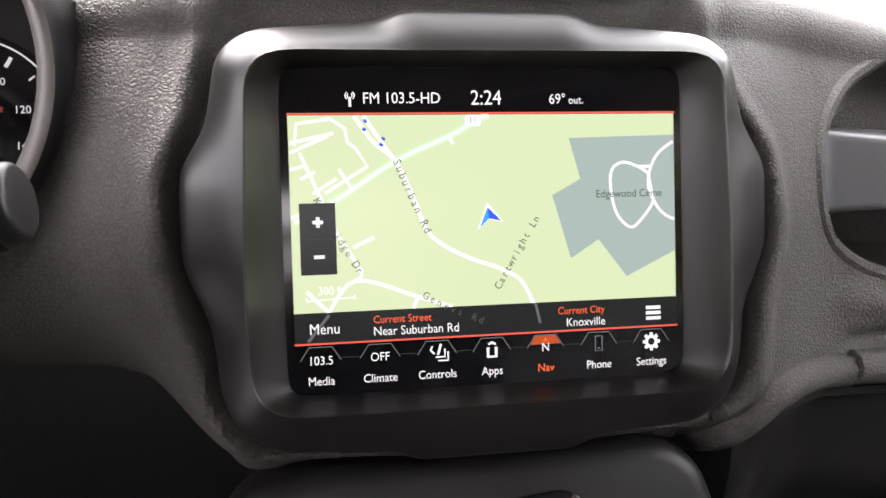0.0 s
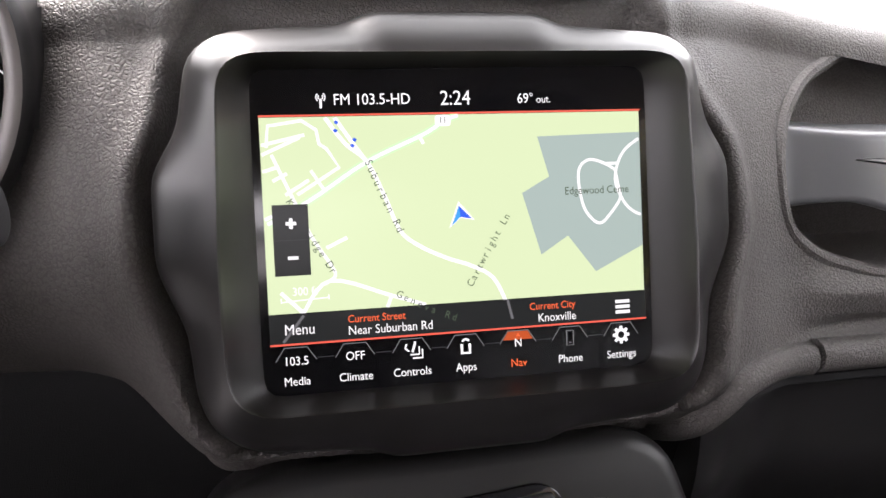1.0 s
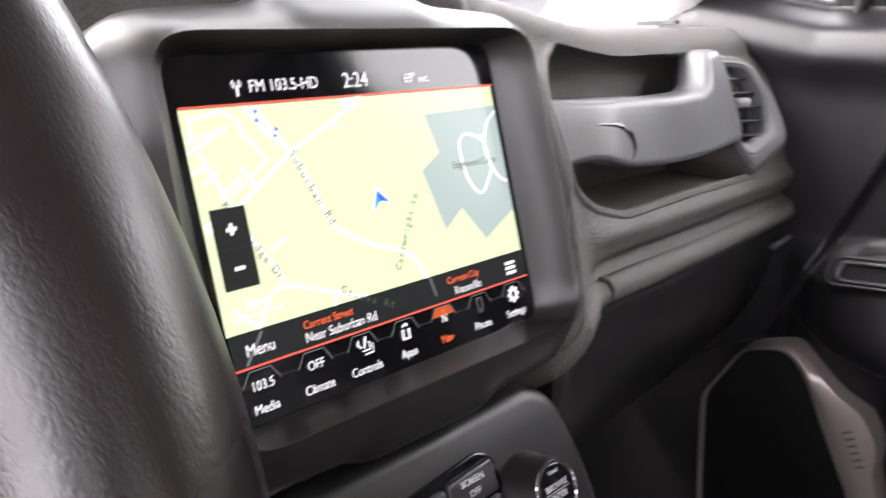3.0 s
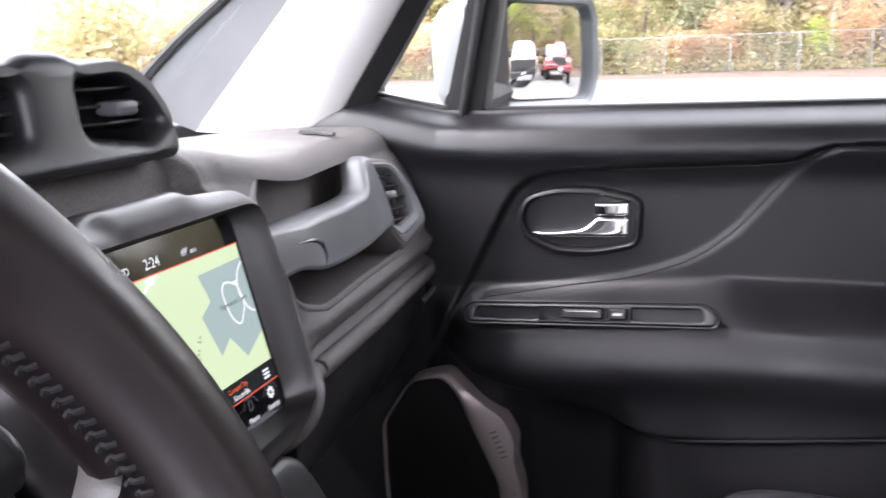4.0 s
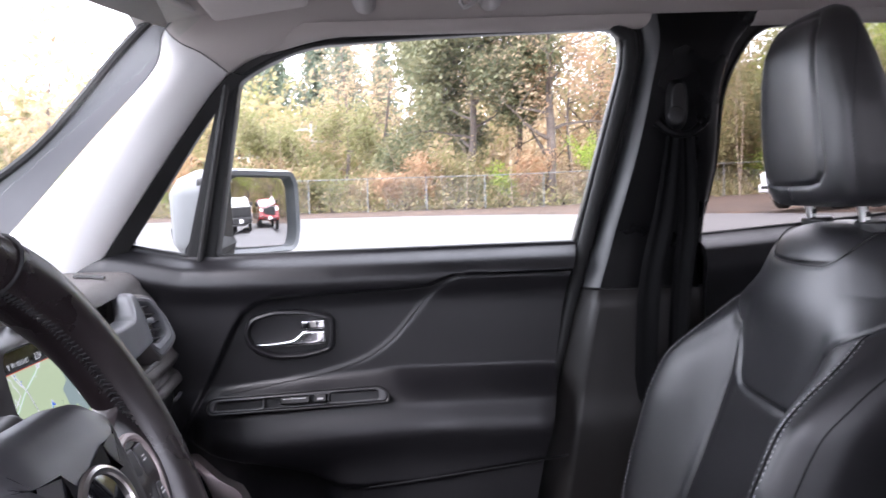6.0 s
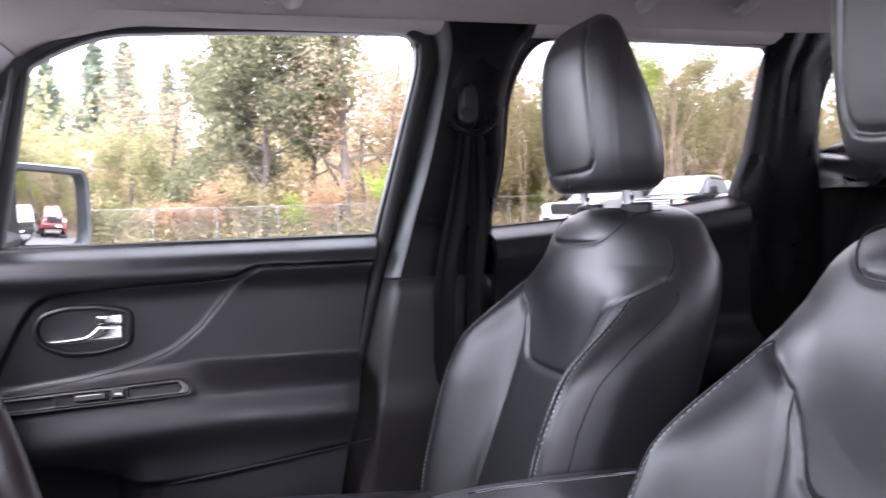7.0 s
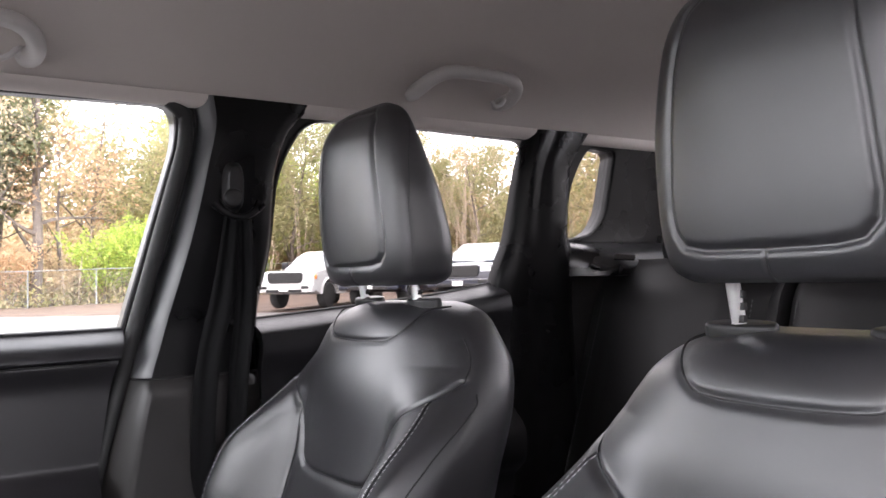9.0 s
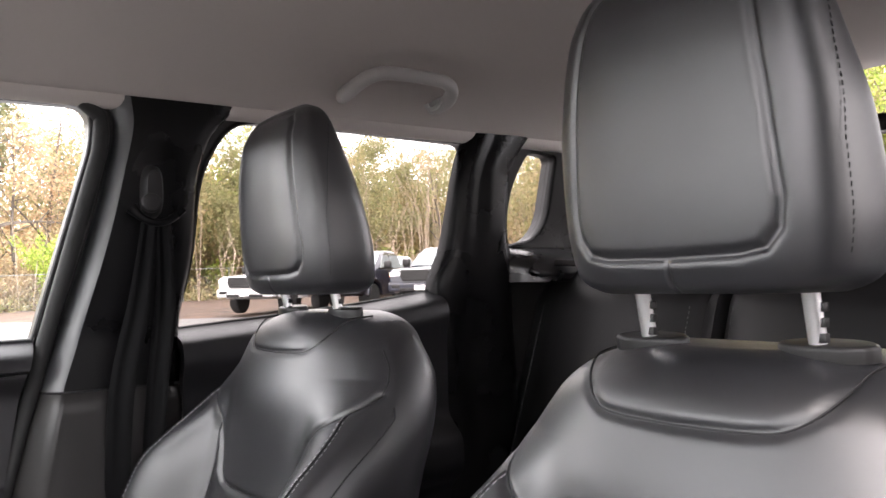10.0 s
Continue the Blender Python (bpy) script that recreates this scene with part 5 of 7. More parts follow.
part("knob_ring", tube([KM2 @ Vector((0.0195 * math.cos(a), 0.0195 * math.sin(a), 0.0258)) for a in np.linspace(0, math.tau, 41)[:-1]], 0.0007, 6, True), chrome, knob, "thin chrome ring")
part("knob_face", disc(0.0175, 0.002, KM2 @ Matrix.Translation((0, 0, 0.0265)), 0.0008), gloss_black, knob)
for t, size, y in (("BROWSE", 0.0056, 0.0032), ("ENTER", 0.0056, -0.0036), ("TUNE", 0.0036, 0.0122), ("SCROLL", 0.0034, -0.0122)):
    part("knob_print", words(t, size, KM2 @ Matrix.Translation((0, y, 0.0267)), 0.0001), print_white, knob, "white knob lettering")
part("knob_print", ribbon([(-0.012, 0), (0.012, 0)], 0.0004, 0, KM2 @ Matrix.Translation((0, 0, 0.0267))), print_white, knob)

# ---- instrument cluster ----
cluster = thing("instrument_cluster", (-0.285, 0.45, 1.0), "hooded round speedometer with white numerals", "instrument cluster")
def hood_ring(rx, rz, y, cz=HOOD_C[1]):
    return [Vector((HOOD_C[0] + rx * math.cos(a), y + 0.249 * (rz * math.sin(a)), cz + rz * math.sin(a))) for a in np.linspace(0, math.tau, 65)[:-1]]
part("hood", loft([hood_ring(0.1115, 0.1025, 0.440), hood_ring(0.1105, 0.1015, 0.412), hood_ring(0.109, 0.100, 0.404), hood_ring(0.107, 0.098, 0.4015)], True, False), hard_plastic, cluster, "black rim of the gauge hood", angle=60)
part("hood_face", loft([hood_ring(0.107, 0.098, 0.4015), hood_ring(0.1045, 0.0955, 0.4005), hood_ring(0.0995, 0.0905, 0.404), hood_ring(0.0985, 0.0895, 0.407), hood_ring(0.1005, 0.0915, 0.46), hood_ring(0.103, 0.094, 0.512)], True, False), hood_grey, cluster, "satin grey inner ring of the gauge hood", angle=60)
GAUGE = (-0.249, 0.996)
GM = pose(GAUGE[0], 0.500, GAUGE[1], 76, 0, 0)
part("cluster_plate", disc(0.112, 0.004, pose(HOOD_C[0], 0.513, HOOD_C[1], 76, 0, 0), 0.001, 48), hard_plastic, cluster)
part("dial", disc(0.051, 0.004, GM, 0.001, 48), gloss_black, cluster, "black dial face")
lit = glow("dial_white", (0.9, 0.9, 0.9), 0.25)
part("dial_arc", ribbon([(0.0475 * math.cos(a), 0.0475 * math.sin(a)) for a in np.linspace(-0.7, 3.8, 60)], 0.0010, 0, GM @ Matrix.Translation((0, 0, 0.0008))), lit, cluster, "white dial ring")
ticks = []
for k in range(15):
    a = radians(254 - 19.5 * k)
    c, s = math.cos(a), math.sin(a)
    r0 = 0.0375 if k % 2 == 0 else 0.0395
    ticks.append(ribbon([(r0 * c, r0 * s), (0.0435 * c, 0.0435 * s)], 0.0020 if k % 2 == 0 else 0.0009, 0, GM @ Matrix.Translation((0, 0, 0.001))))
    if k % 2 == 0:
        part("dial_numeral", words(str(10 * k), 0.0058, GM @ Matrix.Translation((0.0285 * c, 0.0285 * s, 0.001)), 0.0001), lit, cluster, "white speed numeral")
part("dial_ticks", join(*ticks), lit, cluster)
part("dial_bar", ribbon([(0.0, 0.010), (0.017, 0.010)], 0.003, 0, GM @ Matrix.Translation((0, 0, 0.001))), print_red, cluster, "red dial marking")

# ---- wiper stalk ----
stalk = thing("wiper_stalk", (-0.33, 0.33, 0.965), "black wiper stalk behind the steering wheel", "stalk")
ST = [(-0.36, 0.335, 0.964), (-0.29, 0.328, 0.975), (-0.243, 0.322, 0.984), (-0.202, 0.318, 0.992), (-0.180, 0.316, 0.997)]
part("lever", tube(curve_pts(ST, 4), [0.011] * 6 + [0.013] * 5 + [0.0155] * 6, 16, flat=1.15), hard_plastic, stalk)
EM = facing((-0.178, 0.3158, 0.9975), (1, -0.09, 0.2))
part("end_cap", disc(0.0138, 0.006, EM @ Matrix.Translation((0, 0, 0.004)), 0.003), soft_plastic, stalk, "round stalk end button")
for k in range(3):
    q = facing((-0.212 - 0.02 * k, 0.3022, 1.0 - 0.004 * k), (-0.05, -0.9, 0.45))
    part("stalk_mark", join(ribbon([(-0.005, -0.003), (-0.003, 0.004), (0.003, 0.004), (0.005, -0.003)], 0.0008, 0, q), ribbon([(-0.002, -0.003), (0.002, -0.003)], 0.001, 0, q)), print_white, stalk, "white wiper symbol")

# ---- steering wheel ----
wheel = thing("steering_wheel", (-0.379, 0.202, 0.993), "dark leather steering wheel with stitched rim", "steering wheel")
WM = pose(-0.379, 0.202, 0.993, 65.9, 0, 0)
rings = []
for k in range(120):
    a = k / 120 * math.tau
    grip = 0.0205 + 0.0022 * (math.exp(-((math.degrees(a) - 50) / 14) ** 2) + math.exp(-((math.degrees(a) - 130) / 14) ** 2))
    c, s = math.cos(a), math.sin(a)
    rings.append([WM @ Vector(((0.1775 + grip * math.cos(b)) * c, (0.1775 + grip * math.cos(b)) * s, grip * 1.12 * math.sin(b))) for b in np.linspace(0, math.tau, 21)[:-1]])
rings.append(rings[0])
rim = part("rim", loft(rings, True, False), wheel_leather, wheel, "creased dark leather rim")
for deg in (62, 118):
    c, s = math.cos(radians(deg)), math.sin(radians(deg))
    part("rim_joint", tube([WM @ Vector(((0.1775 + 0.0226 * math.cos(b)) * c, (0.1775 + 0.0226 * math.cos(b)) * s, 0.0252 * math.sin(b))) for b in np.linspace(0, math.tau, 25)[:-1]], 0.0012, 6, True), seam_black, rim)
st = []
for k in range(230):
    a = k / 230 * math.tau
    if 200 < math.degrees(a) < 340:
        continue
    r = 0.1568
    for sg in (1, -1):
        st.append(tube([WM @ Vector((r * math.cos(a - 0.005), r * math.sin(a - 0.005), 0.0045 + 0.0034 * sg)), WM @ Vector(((r - 0.0016) * math.cos(a + 0.002), (r - 0.0016) * math.sin(a + 0.002), 0.0045 + 0.0014 * sg)), WM @ Vector(((r - 0.0012) * math.cos(a + 0.007), (r - 0.0012) * math.sin(a + 0.007), 0.0045))], 0.0009, 5))
part("rim_stitching", join(*st), seam_black, rim, "black cross stitching")


def spoke(sg):
    rows = []
    for t in np.linspace(0, 1, 14):
        x = sg * (0.055 + (0.176 - 0.055) * t)
        top = lerp([(0, 0.018), (0.5, 0.022), (0.8, 0.034), (1.0, 0.062)], t)
        bot = lerp([(0, -0.062), (0.5, -0.055), (0.8, -0.060), (1.0, -0.09)], t)
        z = 0.012 - 0.012 * t
        rows.append([WM @ Vector((x, top * (1 - q) + bot * q, z + 0.012 * math.sin(q * math.pi) * (1 - 0.4 * t))) for q in np.linspace(0, 1, 9)] + [WM @ Vector((x, top * (1 - q) + bot * q, z - 0.02)) for q in np.linspace(1, 0, 5)])
    return loft(rows)


for sg in (1, -1):
    sp = part("spoke", spoke(sg), wheel_leather if sg > 0 else wheel_leather, wheel)
    pod_o = rounded([(sg * x, y) for x, y in [(0.060, 0.008), (0.118, 0.018), (0.142, 0.010), (0.148, -0.012), (0.128, -0.048), (0.070, -0.052)]], 0.012)
    if sg < 0:
        pod_o = pod_o[::-1]
    PB = WM @ Matrix.Translation((0, 0, 0.023)) @ Matrix.Rotation(sg * 0.09, 4, "Y")
    podp = part("switch_pod", slab(pod_o, 0.012, PB, 0.002), hard_plastic, wheel, "black switch pod")
    part("pod_ring", tube([PB @ Vector((x, y, 0.0)) for x, y in pod_o], 0.0032, 8, True), ring_satin, podp, "satin rose-grey pod ring")
    for bx, by, w, h in ((0.092, 0.000, 0.020, 0.010), (0.124, -0.003, 0.010, 0.012), (0.100, -0.026, 0.018, 0.010), (0.128, -0.030, 0.006, 0.008)):
        b = part("switch", slab(rounded([(sg * bx - w, by - h), (sg * bx + w, by - h), (sg * bx + w, by + h), (sg * bx - w, by + h)], 0.004), 0.003, PB @ Matrix.Translation((0, 0, 0.003)), 0.0012), soft_plastic, podp)
        part("switch_mark", join(ribbon([(sg * bx - 0.004, by), (sg * bx + 0.004, by)], 0.0012, 0, PB @ Matrix.Translation((0, 0, 0.0033))), ribbon([(sg * bx - 0.003, by + 0.003), (sg * bx + 0.003, by + 0.003)], 0.001, 0, PB @ Matrix.Translation((0, 0, 0.0033)))), print_white, b)
hub = []
HUB = rounded([(-0.078, 0.045), (-0.05, 0.062), (0.05, 0.062), (0.078, 0.045), (0.074, -0.03), (0.045, -0.075), (-0.045, -0.075), (-0.074, -0.03)], 0.03, 5)
for d, w in ((0.004, -0.02), (0.0, 0.01), (0.003, 0.024), (0.012, 0.033), (0.028, 0.038), (0.05, 0.040)):
    hub.append([WM @ Vector((x, y, w)) for x, y in inset(HUB, d)])
part("airbag_cover", loft(hub), soft_plastic, wheel, "black airbag cover")
part("badge_ring", tube([WM @ Vector((0.030 * math.cos(a), 0.024 * math.sin(a) - 0.004, 0.0405)) for a in np.linspace(0, math.tau, 33)[:-1]], 0.003, 8, True), satin_silver, wheel, "oval satin silver badge ring")
part("badge_plate", moved(disc(0.029, 0.003, None, 0.001), WM @ Matrix.Translation((0, -0.004, 0.041)) @ Matrix.Diagonal((1, 0.8, 1, 1))), gloss_black, wheel)
part("bottom_spoke", loft([[WM @ Vector((sx * w, y, z)) for sx, z in ((-1, 0.0), (-1, 0.012), (1, 0.012), (1, 0.0), (0.9, -0.012), (-0.9, -0.012))] for y, w in ((-0.06, 0.035), (-0.12, 0.028), (-0.178, 0.036))]), satin_silver, wheel)
part("column_shroud", loft([[Vector((-0.379 + 0.075 * math.copysign(abs(math.cos(a)) ** 0.7, math.cos(a)) * k, y, z + 0.065 * math.copysign(abs(math.sin(a)) ** 0.7, math.sin(a)) * k)) for a in np.linspace(0, math.tau, 33)[:-1]] for y, z, k in ((0.238, 0.968, 0.80), (0.26, 0.96, 0.93), (0.30, 0.952, 1.0), (0.44, 0.91, 1.12))]), hard_plastic, wheel, "black steering column shroud")

# ---- front seats ----
def back_y(z):
    return -0.545 + (1.075 - z) * 0.31


TOP = 1.094
HALFW = [(0.50, 0.250), (0.60, 0.266), (0.75, 0.274), (0.85, 0.271), (0.92, 0.260), (0.97, 0.243), (1.0, 0.227), (1.03, 0.206), (1.06, 0.179), (1.08, 0.150), (1.09, 0.118), (TOP, 0.09)]
BOLST = [(0.50, 0.05), (0.65, 0.070), (0.80, 0.076), (0.85, 0.074), (0.90, 0.058), (0.94, 0.034), (0.98, 0.010), (1.01, 0.0)]
ROUND = [(0.80, 0.0), (0.87, 0.012), (0.92, 0.040), (0.96, 0.056), (1.0, 0.060), (1.08, 0.052)]
SHIELD = np.array([(0.221, 0.990), (0.217, 0.981), (0.206, 0.971), (0.187, 0.960), (0.165, 0.948), (0.147, 0.930), (0.132, 0.905), (0.121, 0.880), (0.112, 0.858), (0.096, 0.844), (0.070, 0.839), (0.04, 0.838), (0.0, 0.838)])
LOWSEAM = np.array([(0.147, 0.930), (0.139, 0.885), (0.136, 0.845), (0.136, 0.80), (0.132, 0.72), (0.128, 0.58)])
YOKE = np.array([(0.127, 1.088), (0.122, 1.075), (0.113, 1.062), (0.100, 1.050), (0.082, 1.0415), (0.055, 1.039), (0.0, 1.038)])
SHOULDER = np.array([(0.221, 0.990), (0.219, 1.002), (0.213, 1.014), (0.205, 1.027), (0.190, 1.045)])
CREST = np.array([(0.205, 0.969), (0.213, 0.951), (0.222, 0.925), (0.228, 0.900), (0.234, 0.878), (0.239, 0.850), (0.241, 0.80), (0.241, 0.72), (0.238, 0.62), (0.232, 0.52)])
SIDE = np.array([(0.239, 0.977), (0.246, 0.962), (0.252, 0.937), (0.256, 0.909), (0.260, 0.882), (0.262, 0.84), (0.264, 0.75), (0.258, 0.62)])


def seat_front(x, z):
    """How far the backrest's front stands off its centre plane, and its half width there."""
    h = ease(HALFW, z)
    s = min(1.0, abs(x) / h)
    b = ease(BOLST, z)
    y = b * smooth(0.48, 0.88, s) * (1 - 0.45 * smooth(0.92, 1.0, s)) - ease(ROUND, z) * s ** 2.6
    y -= 0.019 * smooth(1.0, 0.86, z) * smooth(0.60, 0.83, z) * (1 - smooth(0.40, 0.72, s))
    y -= ease([(0.85, 0.055), (0.95, 0.030), (1.0, 0.022)], z) * (1 - math.sqrt(max(0, 1 - max(0, (s - 0.84) / 0.16) ** 2)))
    ax = abs(x)
    for line, depth in ((SHIELD, 0.0055), (LOWSEAM, 0.0045), (YOKE, 0.0030), (SHOULDER, 0.0025)):
        d = to_line(line, ax, z)
        if d < 0.016:
            y -= depth * math.exp(-(d / 0.0048) ** 2)
    return y, h


def backrest():
    rows = []
    zs = np.concatenate([np.linspace(0.50, 0.828, 54), np.linspace(0.832, 1.05, 110), TOP - (TOP - 1.05) * (1 - np.sin(np.linspace(0.07, 1, 16) * math.pi / 2))])
    N = 160
    for z in zs:
        z = float(z)
        h = ease(HALFW, z)
        q = 1 - math.sqrt(max(0, 1 - min(1, max(0, (z - 1.045) / (TOP - 1.0445))) ** 2))
        row = []
        for k in range(N + 1):
            a = (k / N - 0.5) * math.pi
            x = h * (0.55 * math.sin(a) + 0.45 * (2 * k / N - 1))
            y, _ = seat_front(x, z)
            row.append(Vector((x, back_y(z) + y - 0.045 * q, z)))
        th = ease([(0.5, 0.14), (0.8, 0.19), (1.0, 0.19), (1.05, 0.17)], z) - 0.07 * q
        side = row[0].y - back_y(z)
        for k in range(1, 20):
            a = k / 20 * math.pi
            row.append(Vector((h * math.copysign(abs(math.cos(a)) ** 0.6, math.cos(a)) * (1 - 0.12 * math.sin(a)), back_y(z) + side - (th + side) * math.sin(a) ** 0.45, z)))
        rows.append(row)
    return loft(rows)


def cushion_z(x, y):
    s = min(1, abs(x) / 0.255)
    z = 0.534 + 0.02 * smooth(-0.45, 0.0, y) + 0.055 * smooth(0.5, 0.85, s) * (1 - 0.5 * smooth(0.88, 1, s)) - 0.05 * (1 - math.sqrt(max(0, 1 - max(0, (s - 0.85) / 0.15) ** 2)))
    z -= 0.06 * (1 - math.sqrt(max(0, 1 - max(0, (y - 0.03) / 0.06) ** 2))) if y > 0.03 else 0
    z -= 0.004 * math.exp(-((abs(x) - 0.135) / 0.003) ** 2)
    return z


def seat_cushion():
    top = sheet(lambda u, v: Vector(((u - 0.5) * 0.51 * (1 - 0.38 * max(0, (v - 0.75) / 0.25) ** 3), -0.47 + 0.56 * v, cushion_z((u - 0.5) * 0.51, -0.47 + 0.56 * v))), 70, 60)
    low = loft([[Vector((x * k, y * k2 - 0.19 * (1 - k2), z)) for x, y in rounded([(-0.255, -0.47), (0.255, -0.47), (0.255, 0.085), (-0.255, 0.085)], [0.03, 0.03, 0.13, 0.13])] for k, k2, z in ((1.0, 1.0, 0.525), (1.0, 1.0, 0.48), (0.94, 0.96, 0.42))])
    return join(top, low)


HRW = [(1.138, 0.098), (1.143, 0.113), (1.155, 0.126), (1.20, 0.1325), (1.26, 0.1305), (1.32, 0.120), (1.36, 0.110), (1.385, 0.099), (1.40, 0.083), (1.408, 0.060)]
PANEL = np.array([(0.0, 1.166), (0.06, 1.167), (0.082, 1.171), (0.093, 1.184), (0.096, 1.205), (0.090, 1.28), (0.082, 1.34), (0.074, 1.378), (0.060, 1.392), (0.0, 1.396)])


def headrest():
    rows = []
    for z in np.concatenate([np.linspace(1.138, 1.16, 8), np.linspace(1.163, 1.395, 116), np.linspace(1.397, 1.408, 6)]):
        z = float(z)
        w = ease(HRW, z)
        yf = ease([(1.138, -0.546), (1.146, -0.535), (1.17, -0.528), (1.24, -0.521), (1.31, -0.519), (1.35, -0.522), (1.378, -0.531), (1.398, -0.545), (1.408, -0.560)], z)
        yb = ease([(1.138, -0.640), (1.146, -0.651), (1.16, -0.655), (1.20, -0.652), (1.26, -0.637), (1.33, -0.614), (1.37, -0.599), (1.395, -0.588), (1.408, -0.575)], z)
        row = []
        my, hy = (yf + yb) / 2, (yf - yb) / 2
        for k in range(181):
            a = (k / 180 - 0.5) * math.pi
            x = -w * (0.35 * math.sin(a) + 0.65 * (2 * k / 180 - 1))
            y = my + hy * max(0.0, 1 - min(1, abs(x) / w) ** 3.2) ** 0.31
            d = to_line(PANEL, abs(x), z)
            y -= 0.0036 * math.exp(-(d / 0.0038) ** 2)
            if abs(x) < 0.006:
                y -= 0.003 * math.exp(-(x / 0.0016) ** 2) * smooth(1.166, 1.160, z)
            row.append(Vector((x, y, z)))
        for k in range(1, 40):
            a = math.pi + k / 40 * math.pi
            c, q = math.cos(a), math.sin(a)
            row.append(Vector((w * math.copysign(abs(c) ** 0.5, c), my + hy * math.copysign(abs(q) ** 0.62, q), z)))
        rows.append(row)
    return loft(rows)


def stitches(line, on, gap=0.0052, length=0.0034, r=0.0006):
    """Single thread stitches along a line of (x, z), laid on the surface on(x, z)."""
    pts = curve_pts([(a, b, 0) for a, b in line], 14)
    out, run = [], 0.0
    for a, b in zip(pts, pts[1:]):
        d = (b - a).length
        run += d
        if run > gap:
            run = 0
            n = (b - a).normalized() * length
            p, q = on(a.x, a.y), on(a.x + n.x, a.y + n.y)
            out.append(tube([p, (p + q) / 2 + Vector((0, 0.0006, 0)), q], r, 4))
    return out


def front_seat(at, label):
    seat = thing("front_seat", at, label, "car seat", "front seats")
    L = lambda name, bm, m, par, lab="", ang=60: part(name, bm, m, par, lab, True, ang)
    back = L("backrest", backrest(), seat_leather, seat, "black leather backrest with side bolsters")
    for sg in (1, -1):
        face = lambda x, z, sg=sg: Vector((sg * x, back_y(z) + seat_front(x, z)[0] + 0.0006, z))
        L("piping", tube([face(a, b) + Vector((0, 0.0002, 0)) for a, b in [(p.x, p.y) for p in curve_pts([(a, b, 0) for a, b in CREST], 10)]], 0.0016, 6), seam_black, back)
        st = []
        for off in (0.0042, -0.0042):
            st += stitches([(x + off, z - off * 0.4) for x, z in CREST], face)
        L("stitching", join(*st), stitch_grey, back, "pale double stitching")
        for line in (SHIELD, LOWSEAM, SHOULDER, SIDE):
            L("seam", tube([face(p.x, p.y) + Vector((0, -0.0008, 0)) for p in curve_pts([(a, b, 0) for a, b in line], 8)], 0.0013, 5), seam_black, back)
    yoke = [(-x, z) for x, z in YOKE] + [(x, z) for x, z in YOKE[::-1][1:]]
    on = lambda x, z: Vector((x, back_y(z) + seat_front(x, z)[0] - 0.0002, z))
    L("yoke_seam", tube([on(q.x, q.y) for q in curve_pts([(a, b, 0) for a, b in yoke], 8)], 0.0012, 5), seam_black, back)
    L("seat_cushion", seat_cushion(), seat_leather, seat, "black leather seat cushion")
    L("seat_base", join(box(-0.22, 0.22, -0.40, 0.02, 0.33, 0.44, 0.02), box(-0.22, -0.18, -0.45, 0.1, 0.288, 0.34, 0.005), box(0.18, 0.22, -0.45, 0.1, 0.288, 0.34, 0.005)), hard_plastic, seat)
    L("recline_cover", loft([[Vector((sx, -0.40 + 0.08 * math.cos(a), 0.55 + 0.07 * math.sin(a))) for a in np.linspace(0, math.tau, 25)[:-1]] for sx in (-0.285, -0.25)]), hard_plastic, seat)
    hr = L("headrest", headrest(), seat_leather, seat, "black leather headrest on two chrome posts")
    for sg in (1, -1):
        sts = []
        on = lambda z, q, sg=sg: Vector((sg * (ease(HRW, z) * 1.0 - 0.0005), q, z))
        for z in np.arange(1.165, 1.375, 0.0062):
            z = float(z)
            w = ease(HRW, z)
            yf = lerp([(1.15, -0.562), (1.24, -0.554), (1.31, -0.562), (1.37, -0.574)], z)
            sts.append(tube([Vector((sg * (w + 0.0002), yf, z)), Vector((sg * (ease(HRW, z + 0.0038) + 0.0002), yf - 0.0003, z + 0.0038))], 0.00055, 4))
        L("headrest_stitching", join(*sts), seam_black, hr)
    for sg in (1, -1):
        post = L("headrest_post", tube([(sg * 0.079, -0.612, 1.04), (sg * 0.079, -0.604, 1.09), (sg * 0.079, -0.592, 1.15)], 0.0068, 14), post_steel, hr, "chrome headrest post")
        for k in range(3):
            L("post_notch", moved(box(-0.003, 0.003, -0.003, 0.003, -0.0035, 0.0035, 0.0006), Matrix.Translation((sg * 0.079 - 0.0065, -0.599, 1.104 + 0.0115 * k))), hard_plastic, post)
        L("post_collar", moved(disc(0.026, 0.013, None, 0.004), Matrix.Translation((sg * 0.082, -0.608, 1.1005)) @ Matrix.Rotation(-0.12, 4, "X") @ Matrix.Diagonal((1.5, 0.68, 1, 1))), hard_plastic, seat, "black oval post collar")
    return seat


pseat = front_seat((0.366, 0, 0.018), "black leather front passenger seat with pale stitching")
dseat = copy_thing(pseat, pose(-0.347, 0, 0))
for ob in pseat.children:
    if ob.name.startswith("headrest"):
        ob.location.z -= 0.018
dseat["label"] = "black leather driver's seat with pale stitching"

# ---- centre console ----
console = thing("centre_console", (0, -0.2, 0.31), "black centre console with padded armrest lid", "console")
part("console_body", box(-0.105, 0.105, -0.62, 0.36, 0.40, 0.70, 0.025, 3), hard_plastic, console)


def lid_top(x, y):
    """Crowned top of the padded lid, falling off to its front and sides."""
    u, v = min(1.0, abs(x) / 0.108), min(1.0, abs(y + 0.40) / 0.215)
    return 0.735 + 0.052 * max(0.0, 1 - u ** 3.2) ** 0.45 * max(0.0, 1 - v ** 5) ** 0.5


